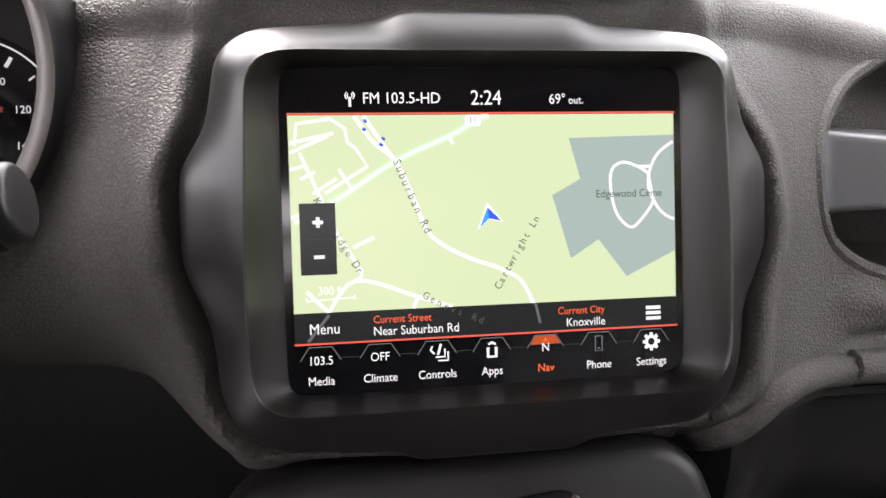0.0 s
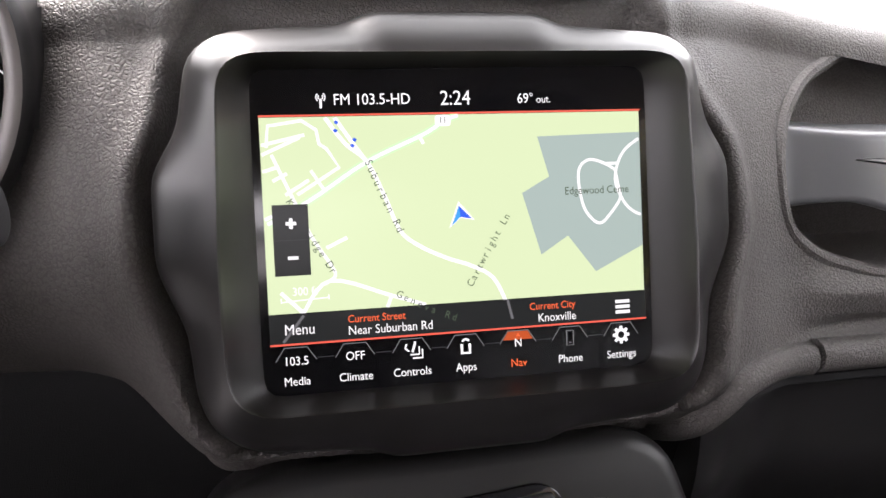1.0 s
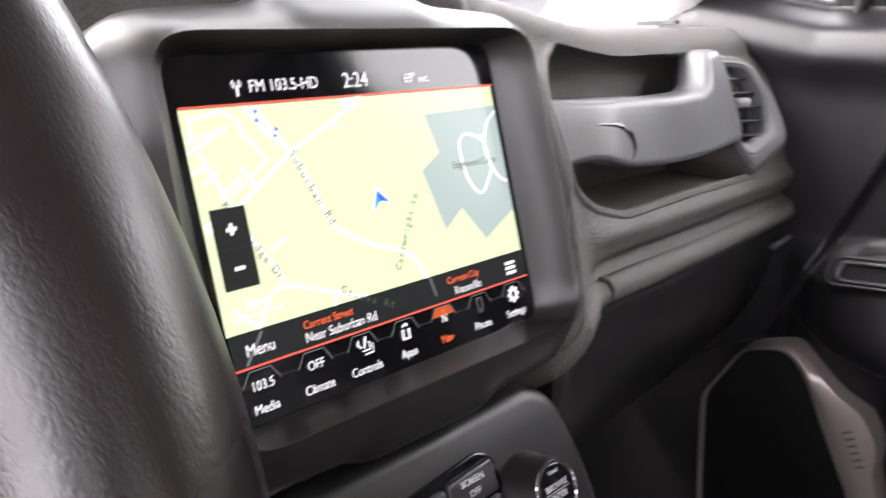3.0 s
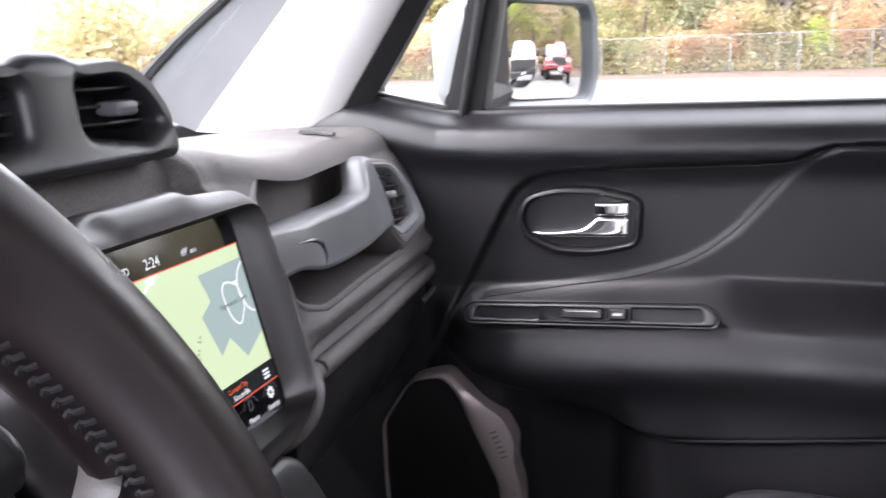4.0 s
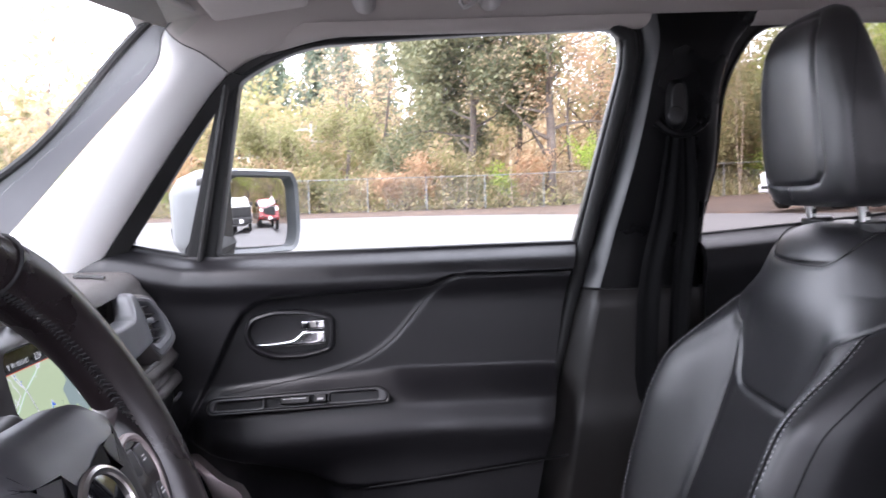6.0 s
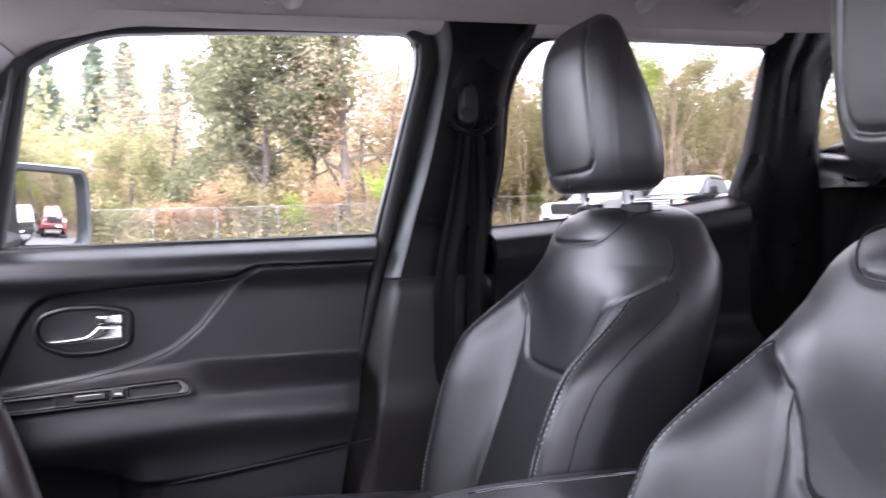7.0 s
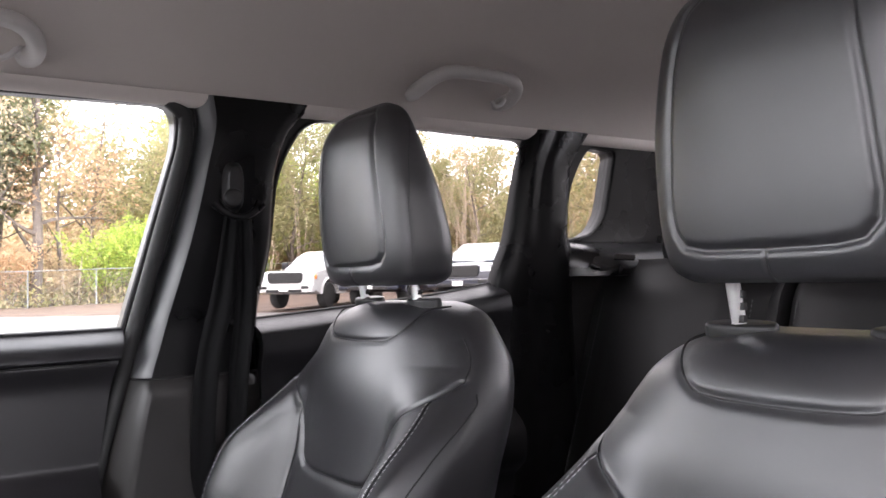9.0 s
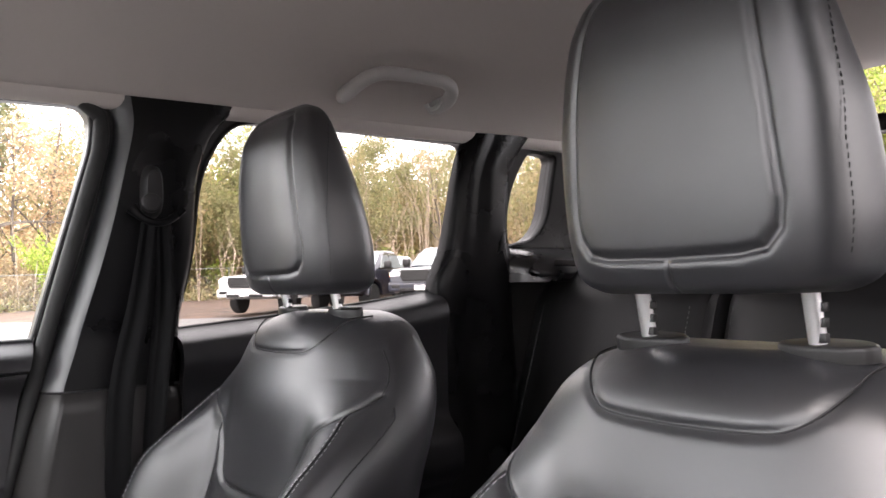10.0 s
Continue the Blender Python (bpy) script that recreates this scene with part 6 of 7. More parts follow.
lid = part("armrest_lid", loft([[Vector((0.108 * r * math.copysign(abs(math.cos(a)) ** 0.62, math.cos(a)), -0.40 + w, 0.735 + 0.052 * r * math.copysign(abs(math.sin(a)) ** 0.55, math.sin(a)))) for a in np.linspace(0, math.tau, 49)[:-1]] for w, r in [(-0.215 * math.cos(k * math.pi / 28), math.sin(k * math.pi / 28) ** 0.28 if 0 < k < 28 else 0.05) for k in range(29)]]), seat_leather, console, "black leather armrest lid", angle=60)
for x in (0.044, 0.036):
    part("lid_stitching", join(*[tube([(x, float(y), lid_top(x, y) + 0.0006), (x, float(y) + 0.0036, lid_top(x, y + 0.0036) + 0.0006)], 0.0006, 4) for y in np.arange(-0.52, -0.27, 0.0056)]), stitch_grey, lid, "pale stitching")
part("lid_seam", tube([(0.040, float(y), lid_top(0.04, y)) for y in np.linspace(-0.53, -0.26, 20)], 0.0012, 5), seam_black, lid)
part("shift_boot", loft([[Vector((r * math.cos(a), 0.12 + r * math.sin(a), z)) for a in np.linspace(0, math.tau, 25)[:-1]] for r, z in ((0.05, 0.697), (0.035, 0.712), (0.015, 0.73), (0.012, 0.745))]), wheel_leather, console)
part("shift_knob", loft([[Vector((r * math.cos(a), 0.12 + r * math.sin(a), z)) for a in np.linspace(0, math.tau, 25)[:-1]] for r, z in ((0.012, 0.735), (0.022, 0.745), (0.027, 0.77), (0.024, 0.80), (0.012, 0.812))]), wheel_leather, console, "black gear knob")

# ---- rear seat ----
rear = thing("rear_seat", (0, -1.25, 0.31), "black leather split rear bench seat", "rear seat")
part("seat_cushion", box(-0.62, 0.62, -1.25, -0.78, 0.50, 0.66, 0.05, 4), rear_leather_shaded, rear)
for x0, x1 in ((-0.62, -0.21), (-0.205, 0.205), (0.21, 0.70)):
    def rb(u, v, x0=x0, x1=x1):
        x = x0 + (x1 - x0) * u
        t = 2 * u - 1
        z = 0.60 + 0.58 * v
        y = -1.17 - 0.20 * v - 0.06 * abs(t) ** 6 * (0.25 if x * t > 0.2 else 1.0) + 0.02 * math.cos(t * 1.5) - 0.09 * max(0, v - 0.86) ** 1.4 * 8
        y -= 0.003 * math.exp(-((abs(t) - 0.62) / 0.02) ** 2)
        return Vector((x, y, z))
    b = part("backrest", sheet(rb, 40, 40, -0.11), rear_leather_shaded, rear, "black leather rear backrest", angle=60)
    for sg in (1, -1):
        st = [tube([rb(0.5 + sg * 0.40, float(v)) + Vector((0, 0.001, 0)), rb(0.5 + sg * 0.40, float(v) + 0.009) + Vector((0, 0.001, 0))], 0.0009, 4) for v in np.arange(0.2, 0.85, 0.016)]
        part("stitching", join(*st), satin_grey, b, "grey stitching")
for cx in (-0.40, 0.0, 0.43):
    h = part("headrest", loft([[Vector((cx + w * math.copysign(abs(math.cos(a)) ** 0.6, math.cos(a)), -1.44 + d * math.copysign(abs(math.sin(a)) ** 0.7, math.sin(a)), z)) for a in np.linspace(0, math.tau, 33)[:-1]] for w, d, z in ((0.08, 0.02, 1.165), (0.115, 0.04, 1.175), (0.122, 0.045, 1.21), (0.115, 0.042, 1.255), (0.09, 0.03, 1.272))]), rear_leather_shaded, rear, "low black rear headrest")
# seat latch bezel on the outboard shoulder
latch = thing("seat_latch", (0.60, -1.35, 1.155), "dark seat release handle beside the rear seat", "latch")
LM = facing((0.610, -1.338, 1.176), (-0.70, 0.12, 0.70))
bezel = part("latch_bezel", slab(rounded([(-0.074, -0.003), (-0.052, -0.021), (0.036, -0.022), (0.070, -0.006), (0.066, 0.010), (0.03, 0.018), (-0.05, 0.017)], 0.010, 5), 0.018, LM, 0.006), ledge_mat, latch, "satin dark grey oval bezel")
part("latch_slot", slab(rounded([(-0.018, -0.009), (0.038, -0.012), (0.048, 0.004), (-0.006, 0.009)], 0.004), 0.003, LM @ Matrix.Translation((0, 0, 0.0165)), 0.001), gloss_black, bezel, "dark finger slot")

# ---- seat belt on the centre pillar ----
belt = thing("seat_belt", (0.655, -0.44, 1.0), "black front seat belt hanging from its pillar guide", "seat belt")
part("height_adjuster", loft([[Vector((0.655 - d, -0.452 + w * math.copysign(abs(math.cos(a)) ** 0.7, math.cos(a)), 1.312 + h * math.copysign(abs(math.sin(a)) ** 0.7, math.sin(a)))) for a in np.linspace(0, math.tau, 25)[:-1]] for d, w, h in ((0.0, 0.020, 0.046), (0.018, 0.017, 0.042), (0.028, 0.012, 0.034))]), hard_plastic, belt, "black belt height adjuster")
part("belt_guide", tube([(0.620 - 0.008 * math.sin(t * math.pi), -0.412 - 0.080 * t, 1.272 - 0.014 * math.sin(t * math.pi) + 0.010 * abs(2 * t - 1) ** 3) for t in np.linspace(0, 1, 20)], [0.006 + 0.004 * abs(2 * t - 1) ** 4 for t in np.linspace(0, 1, 20)], 10), pillar_plastic, belt, "black belt guide loop")
part("guide_bolt", disc(0.016, 0.012, facing((0.620, -0.445, 1.292), (-1, 0.1, 0.1)), 0.004), hard_plastic, belt)


def webbing(pts, w, tw=0.0, fold=0.004):
    """A belt strand with soft lengthwise folds that open downwards."""
    line = curve_pts(pts, 8)
    rows = []
    for i, p in enumerate(line):
        t = i / (len(line) - 1)
        d = Vector((0.25 + tw * t, 1, 0.05)).normalized() * w * (0.34 + 0.16 * smooth(0, 0.35, t))
        face = [p + d * k + Vector((fold * (1 - 0.7 * t) * math.sin(k * 5.0 + 0.8 + t), 0, 0)) for k in np.linspace(-1, 1, 13)]
        back = Vector((0.0026, 0, 0))
        rows.append(face + [q + back for q in reversed(face)])
    return loft(rows)


part("webbing", webbing([(0.622, -0.442, 1.258), (0.622, -0.424, 1.125), (0.628, -0.402, 1.02), (0.634, -0.392, 0.90), (0.66, -0.385, 0.5)], 0.040, 0.5, 0.003), belt_web, belt, "black belt webbing")
part("webbing", webbing([(0.618, -0.463, 1.255), (0.622, -0.466, 1.125), (0.628, -0.452, 0.98), (0.634, -0.44, 0.78), (0.66, -0.43, 0.5)], 0.036, 1.2, 0.003), belt_web, belt)


# ---- grab handles on the headliner ----
def grab_handle(at, label):
    g = thing("grab_handle", at, label, "grab handle", "roof grab handles")
    L = lambda name, bm, m, lab="": part(name, bm, m, g, lab, True, 60)
    pts = curve_pts([(0.056, -0.104, 0.016), (0.036, -0.109, 0.012), (0.002, -0.110, 0.018), (-0.026, -0.098, 0.031), (-0.041, -0.072, 0.041), (-0.045, -0.03, 0.043), (-0.045, 0.03, 0.043), (-0.041, 0.072, 0.041), (-0.026, 0.098, 0.031), (0.002, 0.110, 0.018), (0.036, 0.109, 0.012), (0.056, 0.104, 0.016)], 6)
    L("grip", tube(pts, [0.0128 + 0.0045 * abs(2 * k / (len(pts) - 1) - 1) ** 2.5 for k in range(len(pts))], 14), grab_plastic, "grey moulded grip")
    for sg in (1, -1):
        L("mount", moved(box(-0.010, 0.012, -0.019, 0.019, -0.012, 0.010, 0.007, 3), Matrix.Translation((0.046, sg * 0.106, 0.018))), grab_plastic, "grey end mount")
    L("coat_hook", tube(curve_pts([(0.004, -0.088, 0.014), (-0.006, -0.082, 0.008), (-0.008, -0.072, -0.002), (-0.004, -0.060, -0.006), (0.0, -0.054, 0.004)], 5), 0.0042, 8), grab_plastic, "grey coat hook")
    return g


gh = grab_handle((0.580, -0.915, 1.496), "grey rear roof grab handle with a coat hook")
gh2 = copy_thing(gh, pose(0.580, -0.024, 1.480))
gh2["label"] = "grey front roof grab handle above the passenger door"

# ---- sun visor ----
visor = thing("sun_visor", (0.40, 0.33, 1.52), "folded grey sun visor under the roof", "sun visor")
part("visor_pad", moved(box(-0.19, 0.185, -0.085, 0.075, -0.010, 0.010, 0.009, 3), Matrix.Translation((0.40, 0.255, 1.500)) @ Matrix.Rotation(0.11, 4, "Y") @ Matrix.Rotation(-0.14, 4, "X")), headliner_mat, visor, "grey cloth visor pad", angle=60)
part("visor_arm", tube([(0.60, 0.365, 1.488), (0.52, 0.375, 1.489), (0.40, 0.378, 1.488)], 0.006, 8), grab_plastic, visor)

# ---- outside: lot, fence, woods, trucks ----
asphalt = material("asphalt", (0.125, 0.12, 0.117), 0.9, bump=0.5, grain=60, vary=0.14, coarse=0.35)
leaf_litter = material("leaf_litter", (0.075, 0.048, 0.033), 0.95, bump=0.8, grain=14, vary=0.5, coarse=0.9)
galv = material("galvanised_steel", (0.22, 0.225, 0.22), 0.55, 0.3, vary=0.1)
bark = material("bark", (0.15, 0.122, 0.105), 0.9, bump=0.9, grain=12, vary=0.35, coarse=2)
pole_wood = material("pole_wood", (0.58, 0.56, 0.52), 0.9, bump=0.5, grain=14, vary=0.2, coarse=1.5)


def foliage(name, colors, glowy=0.5):
    """Leaves whose tint differs from leaf to leaf, and which let some light through."""
    m = bpy.data.materials.new(name)
    m.use_nodes = True
    n, l = m.node_tree.nodes, m.node_tree.links
    b = n["Principled BSDF"]
    b.inputs["Roughness"].default_value = 0.65
    geo, ramp = n.new("ShaderNodeNewGeometry"), n.new("ShaderNodeValToRGB")
    colors = [tuple(k * v for k, v in zip((1.9, 1.9, 1.75), c)) for c in colors]
    ramp.color_ramp.elements[0].color = (*colors[0], 1)
    ramp.color_ramp.elements[1].color = (*colors[-1], 1)
    for k, c in enumerate(colors[1:-1]):
        e = ramp.color_ramp.elements.new((k + 1) / (len(colors) - 1))
        e.color = (*c, 1)
    l.new(geo.outputs["Random Per Island"], ramp.inputs[0])
    l.new(ramp.outputs[0], b.inputs["Base Color"])
    tl, mix = n.new("ShaderNodeBsdfTranslucent"), n.new("ShaderNodeMixShader")
    mix.inputs[0].default_value = glowy
    l.new(ramp.outputs[0], tl.inputs[0])
    l.new(b.outputs[0], mix.inputs[1])
    l.new(tl.outputs[0], mix.inputs[2])
    l.new(mix.outputs[0], n["Material Output"].inputs[0])
    return m


leaf_cedar = foliage("cedar_leaves", [(0.070, 0.076, 0.045), (0.105, 0.110, 0.062), (0.155, 0.142, 0.088)], 0.4)
leaf_pine = foliage("pine_needles", [(0.085, 0.105, 0.085), (0.11, 0.135, 0.105), (0.14, 0.16, 0.12)], 0.35)
leaf_yellow = foliage("yellow_green_leaves", [(0.115, 0.125, 0.058), (0.165, 0.162, 0.084), (0.20, 0.175, 0.108)])
leaf_green = foliage("fresh_green_leaves", [(0.13, 0.185, 0.038), (0.21, 0.27, 0.06), (0.30, 0.31, 0.09)])
leaf_tan = foliage("dry_leaves", [(0.21, 0.16, 0.11), (0.27, 0.205, 0.14), (0.31, 0.25, 0.18)])
leaf_rust = foliage("rust_leaves", [(0.24, 0.145, 0.09), (0.27, 0.18, 0.12), (0.25, 0.195, 0.13)])
leaf_mixed = foliage("thicket_leaves", [(0.12, 0.13, 0.06), (0.22, 0.19, 0.105), (0.26, 0.20, 0.13), (0.16, 0.165, 0.075)])



def ground_z(y):
    """The lot is level beside the car and climbs gently behind it."""
    return 0.025 * min(60.0, max(0.0, -(y + 5)))


def lot(u, v):
    y = 700 - 1400 * v if v < 0.45 else (70 - (v - 0.45) / 0.45 * 140 if v < 0.9 else -70 - (v - 0.9) * 6300)
    return Vector((-600 + 1500 * u, y, ground_z(y)))


def verge(u, v):
    y = 300 - 250 * min(1, v / 0.2) if v < 0.2 else 50 - (v - 0.2) / 0.8 * 180
    x0 = lerp([(-130, 10), (-45, 11), (-24, 13), (-14, 20), (-11, 24), (-8, 29), (-4, 35), (0, 37), (12, 39.0), (60, 40.0), (300, 42)], y)
    return Vector((x0 + 360 * u * u, y, ground_z(y) + 0.05 - 0.05 * (u == 0)))


structure("ground", sheet(lot, 6, 200, -0.3), asphalt, "pale worn asphalt parking lot", "ground")
structure("verge", sheet(verge, 30, 120, -0.05), leaf_litter, "brown leaf-littered verge under the trees", "ground")

rng = np.random.default_rng(7)


def leaf_mesh(name, centres, sizes, mat, parent=None, kind=""):
    """Many small bent leaves, two triangles each, at the given places."""
    n = len(centres)
    a = rng.normal(size=(n, 3))
    a /= np.linalg.norm(a, axis=1)[:, None]
    b = np.cross(a, rng.normal(size=(n, 3)))
    b /= np.linalg.norm(b, axis=1)[:, None]
    s = np.asarray(sizes)[:, None]
    c = np.asarray(centres)
    v = np.stack([c - a * s, c - b * s * 0.45 + np.cross(a, b) * s * 0.15, c + a * s, c + b * s * 0.45 + np.cross(a, b) * s * 0.15], 1).reshape(-1, 3)
    f = np.arange(4 * n).reshape(-1, 4)
    me = bpy.data.meshes.new(name)
    me.from_pydata(v.tolist(), [], f.tolist())
    me.materials.append(mat)
    ob = new(name, me)
    if parent is not None:
        ob.parent = parent
        ob.matrix_parent_inverse = WHERE[parent.name].inverted()
    return ob


def limb(p, d, length, r, steps, droop, out, twigs, depth):
    """Grows a limb: rings of points into out, and the places where leaves sit into twigs."""
    pts, rad = [p.copy()], [r]
    d = d.normalized()
    for k in range(steps):
        d = (d + Vector(rng.normal(size=3)) * 0.16 + Vector((0, 0, droop))).normalized()
        p = p + d * length / steps
        pts.append(p.copy())
        rad.append(r * (1 - 0.8 * (k + 1) / steps))
        if depth and k >= steps * 0.25:
            for _ in range(2 if depth > 1 else 1):
                side = Vector(rng.normal(size=3))
                nd = (d * 0.55 + (side - d * side.dot(d)).normalized() * 0.8).normalized()
                limb(p.copy(), nd, length * float(rng.uniform(0.35, 0.6)), rad[-1] * 0.6, 3, droop, out, twigs, depth - 1)
        if depth <= 1:
            twigs.append(p.copy())
    out.append((pts, rad))


def deciduous(x, y, h, leaf, label, leaves=2600, size=0.16, trunk=0.2, spread=0.42, bare=0.35, lean=0.0, limbs=9, clump=0.35, z0=0.0):
    tree = thing("tree", (x, y, ground_z(y)), label, "tree")
    out, twigs = [], []
    p, d = Vector((x, y, z0)), Vector((lean, lean * 0.6, 1)).normalized()
    line, rad = [p.copy()], [trunk * 1.25]
    n = 9
    for k in range(n):
        d = (d + Vector((*rng.normal(size=2) * 0.05, 0))).normalized()
        p = p + d * h * 0.9 / n
        line.append(p.copy())
        rad.append(trunk * (1 - 0.85 * (k + 1) / n))
    for k in range(limbs):
        t = bare + (0.97 - bare) * (k + 0.5 * float(rng.random())) / limbs
        i = min(n - 1, int(t * n))
        base = line[i].lerp(line[i + 1], t * n - i)
        a = k * 2.4 + float(rng.uniform(-0.5, 0.5))
        nd = Vector((math.cos(a), math.sin(a), float(rng.uniform(0.15, 0.75))))
        limb(base, nd, h * spread * float(rng.uniform(0.6, 1.0)) * (1.15 - 0.6 * t), rad[i] * 0.5, 5, 0.03, out, twigs, 2)
    bms = [tube(line, rad, 9)]
    part("trunk", bms[0], bark, tree)
    verts, faces = [], []
    for pts, rr in out:
        ref = None
        base = len(verts)
        for i, q in enumerate(pts):
            t = (pts[min(i + 1, len(pts) - 1)] - pts[max(0, i - 1)]).normalized()
            u = t.orthogonal().normalized()
            w = t.cross(u)
            for k in range(4):
                verts.append(q + (u * math.cos(k * math.pi / 2) + w * math.sin(k * math.pi / 2)) * max(rr[i], 0.012))
        for i in range(len(pts) - 1):
            for k in range(4):
                faces.append((base + i * 4 + k, base + i * 4 + (k + 1) % 4, base + (i + 1) * 4 + (k + 1) % 4, base + (i + 1) * 4 + k))
    me = bpy.data.meshes.new("limbs")
    me.from_pydata([tuple(v) for v in verts], [], faces)
    me.materials.append(bark)
    ob = new("limbs", me)
    ob.parent, ob.matrix_parent_inverse = tree, WHERE[tree.name].inverted()
    if leaves:
        tw = np.array([tuple(t) for t in twigs])
        leaves = int(leaves * 2.7)
        pick = tw[rng.integers(0, len(tw), leaves)]
        leaf_mesh("crown", pick + rng.normal(size=(leaves, 3)) * clump, rng.uniform(0.5, 1.5, leaves) * size * 0.85, leaf, tree)
    return tree


def conifer(x, y, h, leaf, label, leaves=5000, width=2.2, foot=0.15, size=0.16, trunk=0.22, layers=26, ragged=0.35):
    tree = thing("tree", (x, y, ground_z(y)), label, "tree")
    part("trunk", tube([(x, y, 0), (x + 0.1, y, h * 0.5), (x, y, h)], [trunk, trunk * 0.6, 0.02], 8), bark, tree)
    c, boughs = [], []
    for k in range(layers):
        t = foot + (1 - foot) * (k + 0.5) / layers
        for j in range(7):
            a = j / 7 * math.tau + k * 0.9 + float(rng.uniform(-0.3, 0.3))
            r = width * (1 - t) ** 0.75 * float(rng.uniform(1 - ragged, 1 + ragged * 0.6)) * min(1, (t - foot) / 0.10 + 0.45)
            z = t * h
            tip = np.array((x + r * math.cos(a), y + r * math.sin(a), z - 0.12 * r))
            root = np.array((x, y, z))
            boughs.append((root, tip))
            m = max(3, int(leaves / layers / 7))
            q = rng.random(m) ** 0.7
            c.append(root + (tip - root) * q[:, None] + rng.normal(size=(m, 3)) * (0.10 + 0.10 * r) * np.array((1, 1, 0.7)))
    part("boughs", join(*[tube([a, (a + b) / 2 + np.array((0, 0, 0.05)), b], [0.05, 0.03, 0.012], 4) for a, b in boughs[::2]]), bark, tree)
    c = np.concatenate(c)
    leaf_mesh("crown", c, rng.uniform(0.6, 1.4, len(c)) * size, leaf, tree)
    return tree


# the woods behind the fence, nearest first
deciduous(49.0, -2.6, 15.5, leaf_cedar, "broad dark green cedar behind the fence", 26000, 0.17, 0.28, 0.31, 0.24, 0.0, 18, 0.5)
deciduous(52.5, -5.4, 14.5, leaf_mixed, "tall tree with thinning olive leaves", 3200, 0.14, 0.2, 0.34, 0.30, 0.0, 14, 0.5)
deciduous(47.0, -6.9, 15, leaf_tan, "tall bare tree with grey crooked limbs", 900, 0.12, 0.34, 0.42, 0.2, 0.0, 13, 0.3)
deciduous(48.5, -8.4, 11, leaf_rust, "slim tree with sparse rust leaves", 1500, 0.13, 0.14, 0.4, 0.25, 0.03, 9)
deciduous(52.0, -10.5, 13, leaf_tan, "leafless grey-brown tree behind the fence", 700, 0.12, 0.2, 0.42, 0.25, 0.02, 11)
deciduous(56.0, 5.5, 13, leaf_tan, "thin bare tree in pale brown twig", 700, 0.12, 0.16, 0.38, 0.3, 0.01, 11)
deciduous(54.0, 3.2, 12, leaf_tan, "thin bare tree with pale twigs", 800, 0.12, 0.13, 0.38, 0.3, -0.01, 11)
deciduous(58.0, 1.4, 14, leaf_tan, "slender leafless tree with pale bark", 600, 0.12, 0.15, 0.36, 0.35, 0.01, 10)
deciduous(48.0, 9.0, 6.0, leaf_yellow, "young tree with yellow-green leaves", 2600, 0.13, 0.10, 0.45, 0.12, 0.0, 10)
deciduous(50.0, 4.9, 6.0, leaf_yellow, "young tree with yellow leaves", 2000, 0.13, 0.09, 0.45, 0.15, 0.0, 9)
deciduous(52.0, 8.4, 4.2, leaf_tan, "young tree with tan leaves", 2400, 0.13, 0.11, 0.42, 0.15, 0.0, 9)
deciduous(51.0, 13.5, 8.0, leaf_mixed, "young tree in mixed autumn colours", 2600, 0.13, 0.11, 0.42, 0.12, 0.0, 9)
for k, (x, y, h, w) in enumerate([(78, 7.5, 17, 3.2), (82, 10.5, 18, 3.4), (76, 13.5, 15, 3.0), (84, 17, 16, 3.2), (80, 21, 14, 3.0), (88, 4.5, 17, 2.8)]):
    conifer(x, y, h, leaf_pine, "tall blue-green pine deep in the woods", 9500, w * 1.4, 0.28, 0.21, 0.25, 22, 0.6)
for k, (x, y, h, lf, n) in enumerate([(53, -13.5, 12, leaf_yellow, 3600), (50, -16.0, 10, leaf_mixed, 2600), (56, -19, 13, leaf_yellow, 4200), (52, -23, 12, leaf_yellow, 4200), (58, -27, 14, leaf_green, 4200), (54, -31, 12, leaf_yellow, 4000), (60, -36, 14, leaf_mixed, 3600), (55, -41, 12, leaf_yellow, 3600), (62, -47, 14, leaf_tan, 2400), (57, -53, 12, leaf_tan, 2400)]):
    deciduous(x, y, h, lf, ("tree in yellow-green leaf with pale limbs", "tree in thinning autumn leaf")[lf is leaf_tan or lf is leaf_mixed], int(n * 1.5), 0.125, 0.2, 0.40, 0.18, 0.0, 14, 0.45)
for k in range(13):
    a, d = radians(-46 - 2.6 * k), (50, 44, 54)[k % 3]
    lf = (leaf_yellow, leaf_mixed, leaf_green, leaf_tan)[k % 4]
    deciduous(d * math.cos(a), d * math.sin(a), 16 + 1.5 * (k % 4), lf, ("tree in thinning yellow leaf behind the parked trucks", "tree in mixed autumn colour behind the parked trucks", "leafy green tree behind the parked trucks", "dry-leaved tree behind the parked trucks")[k % 4], 7000, 0.125, 0.2, 0.36, 0.12, 0.0, 17, 0.55)
for k, (x, y, h, lf, n) in enumerate([(70, 26, 11, leaf_mixed, 2600), (85, 34, 12, leaf_tan, 2200), (95, 44, 13, leaf_mixed, 2600), (100, 55, 13, leaf_tan, 2200), (105, 68, 12, leaf_mixed, 2400)]):
    deciduous(x, y, h, lf, "far tree in thin autumn leaf", n, 0.24, 0.22, 0.42, 0.2, 0.0, 10, 0.5)
for x, y, h in ((98, 38, 14), (106, 50, 15), (112, 60, 16), (108, 75, 15), (120, 88, 17)):
    conifer(x, y, h, leaf_pine, "far evergreen beyond the lot", 2600, 3.2, 0.15, 0.3, 0.25, 16, 0.4)


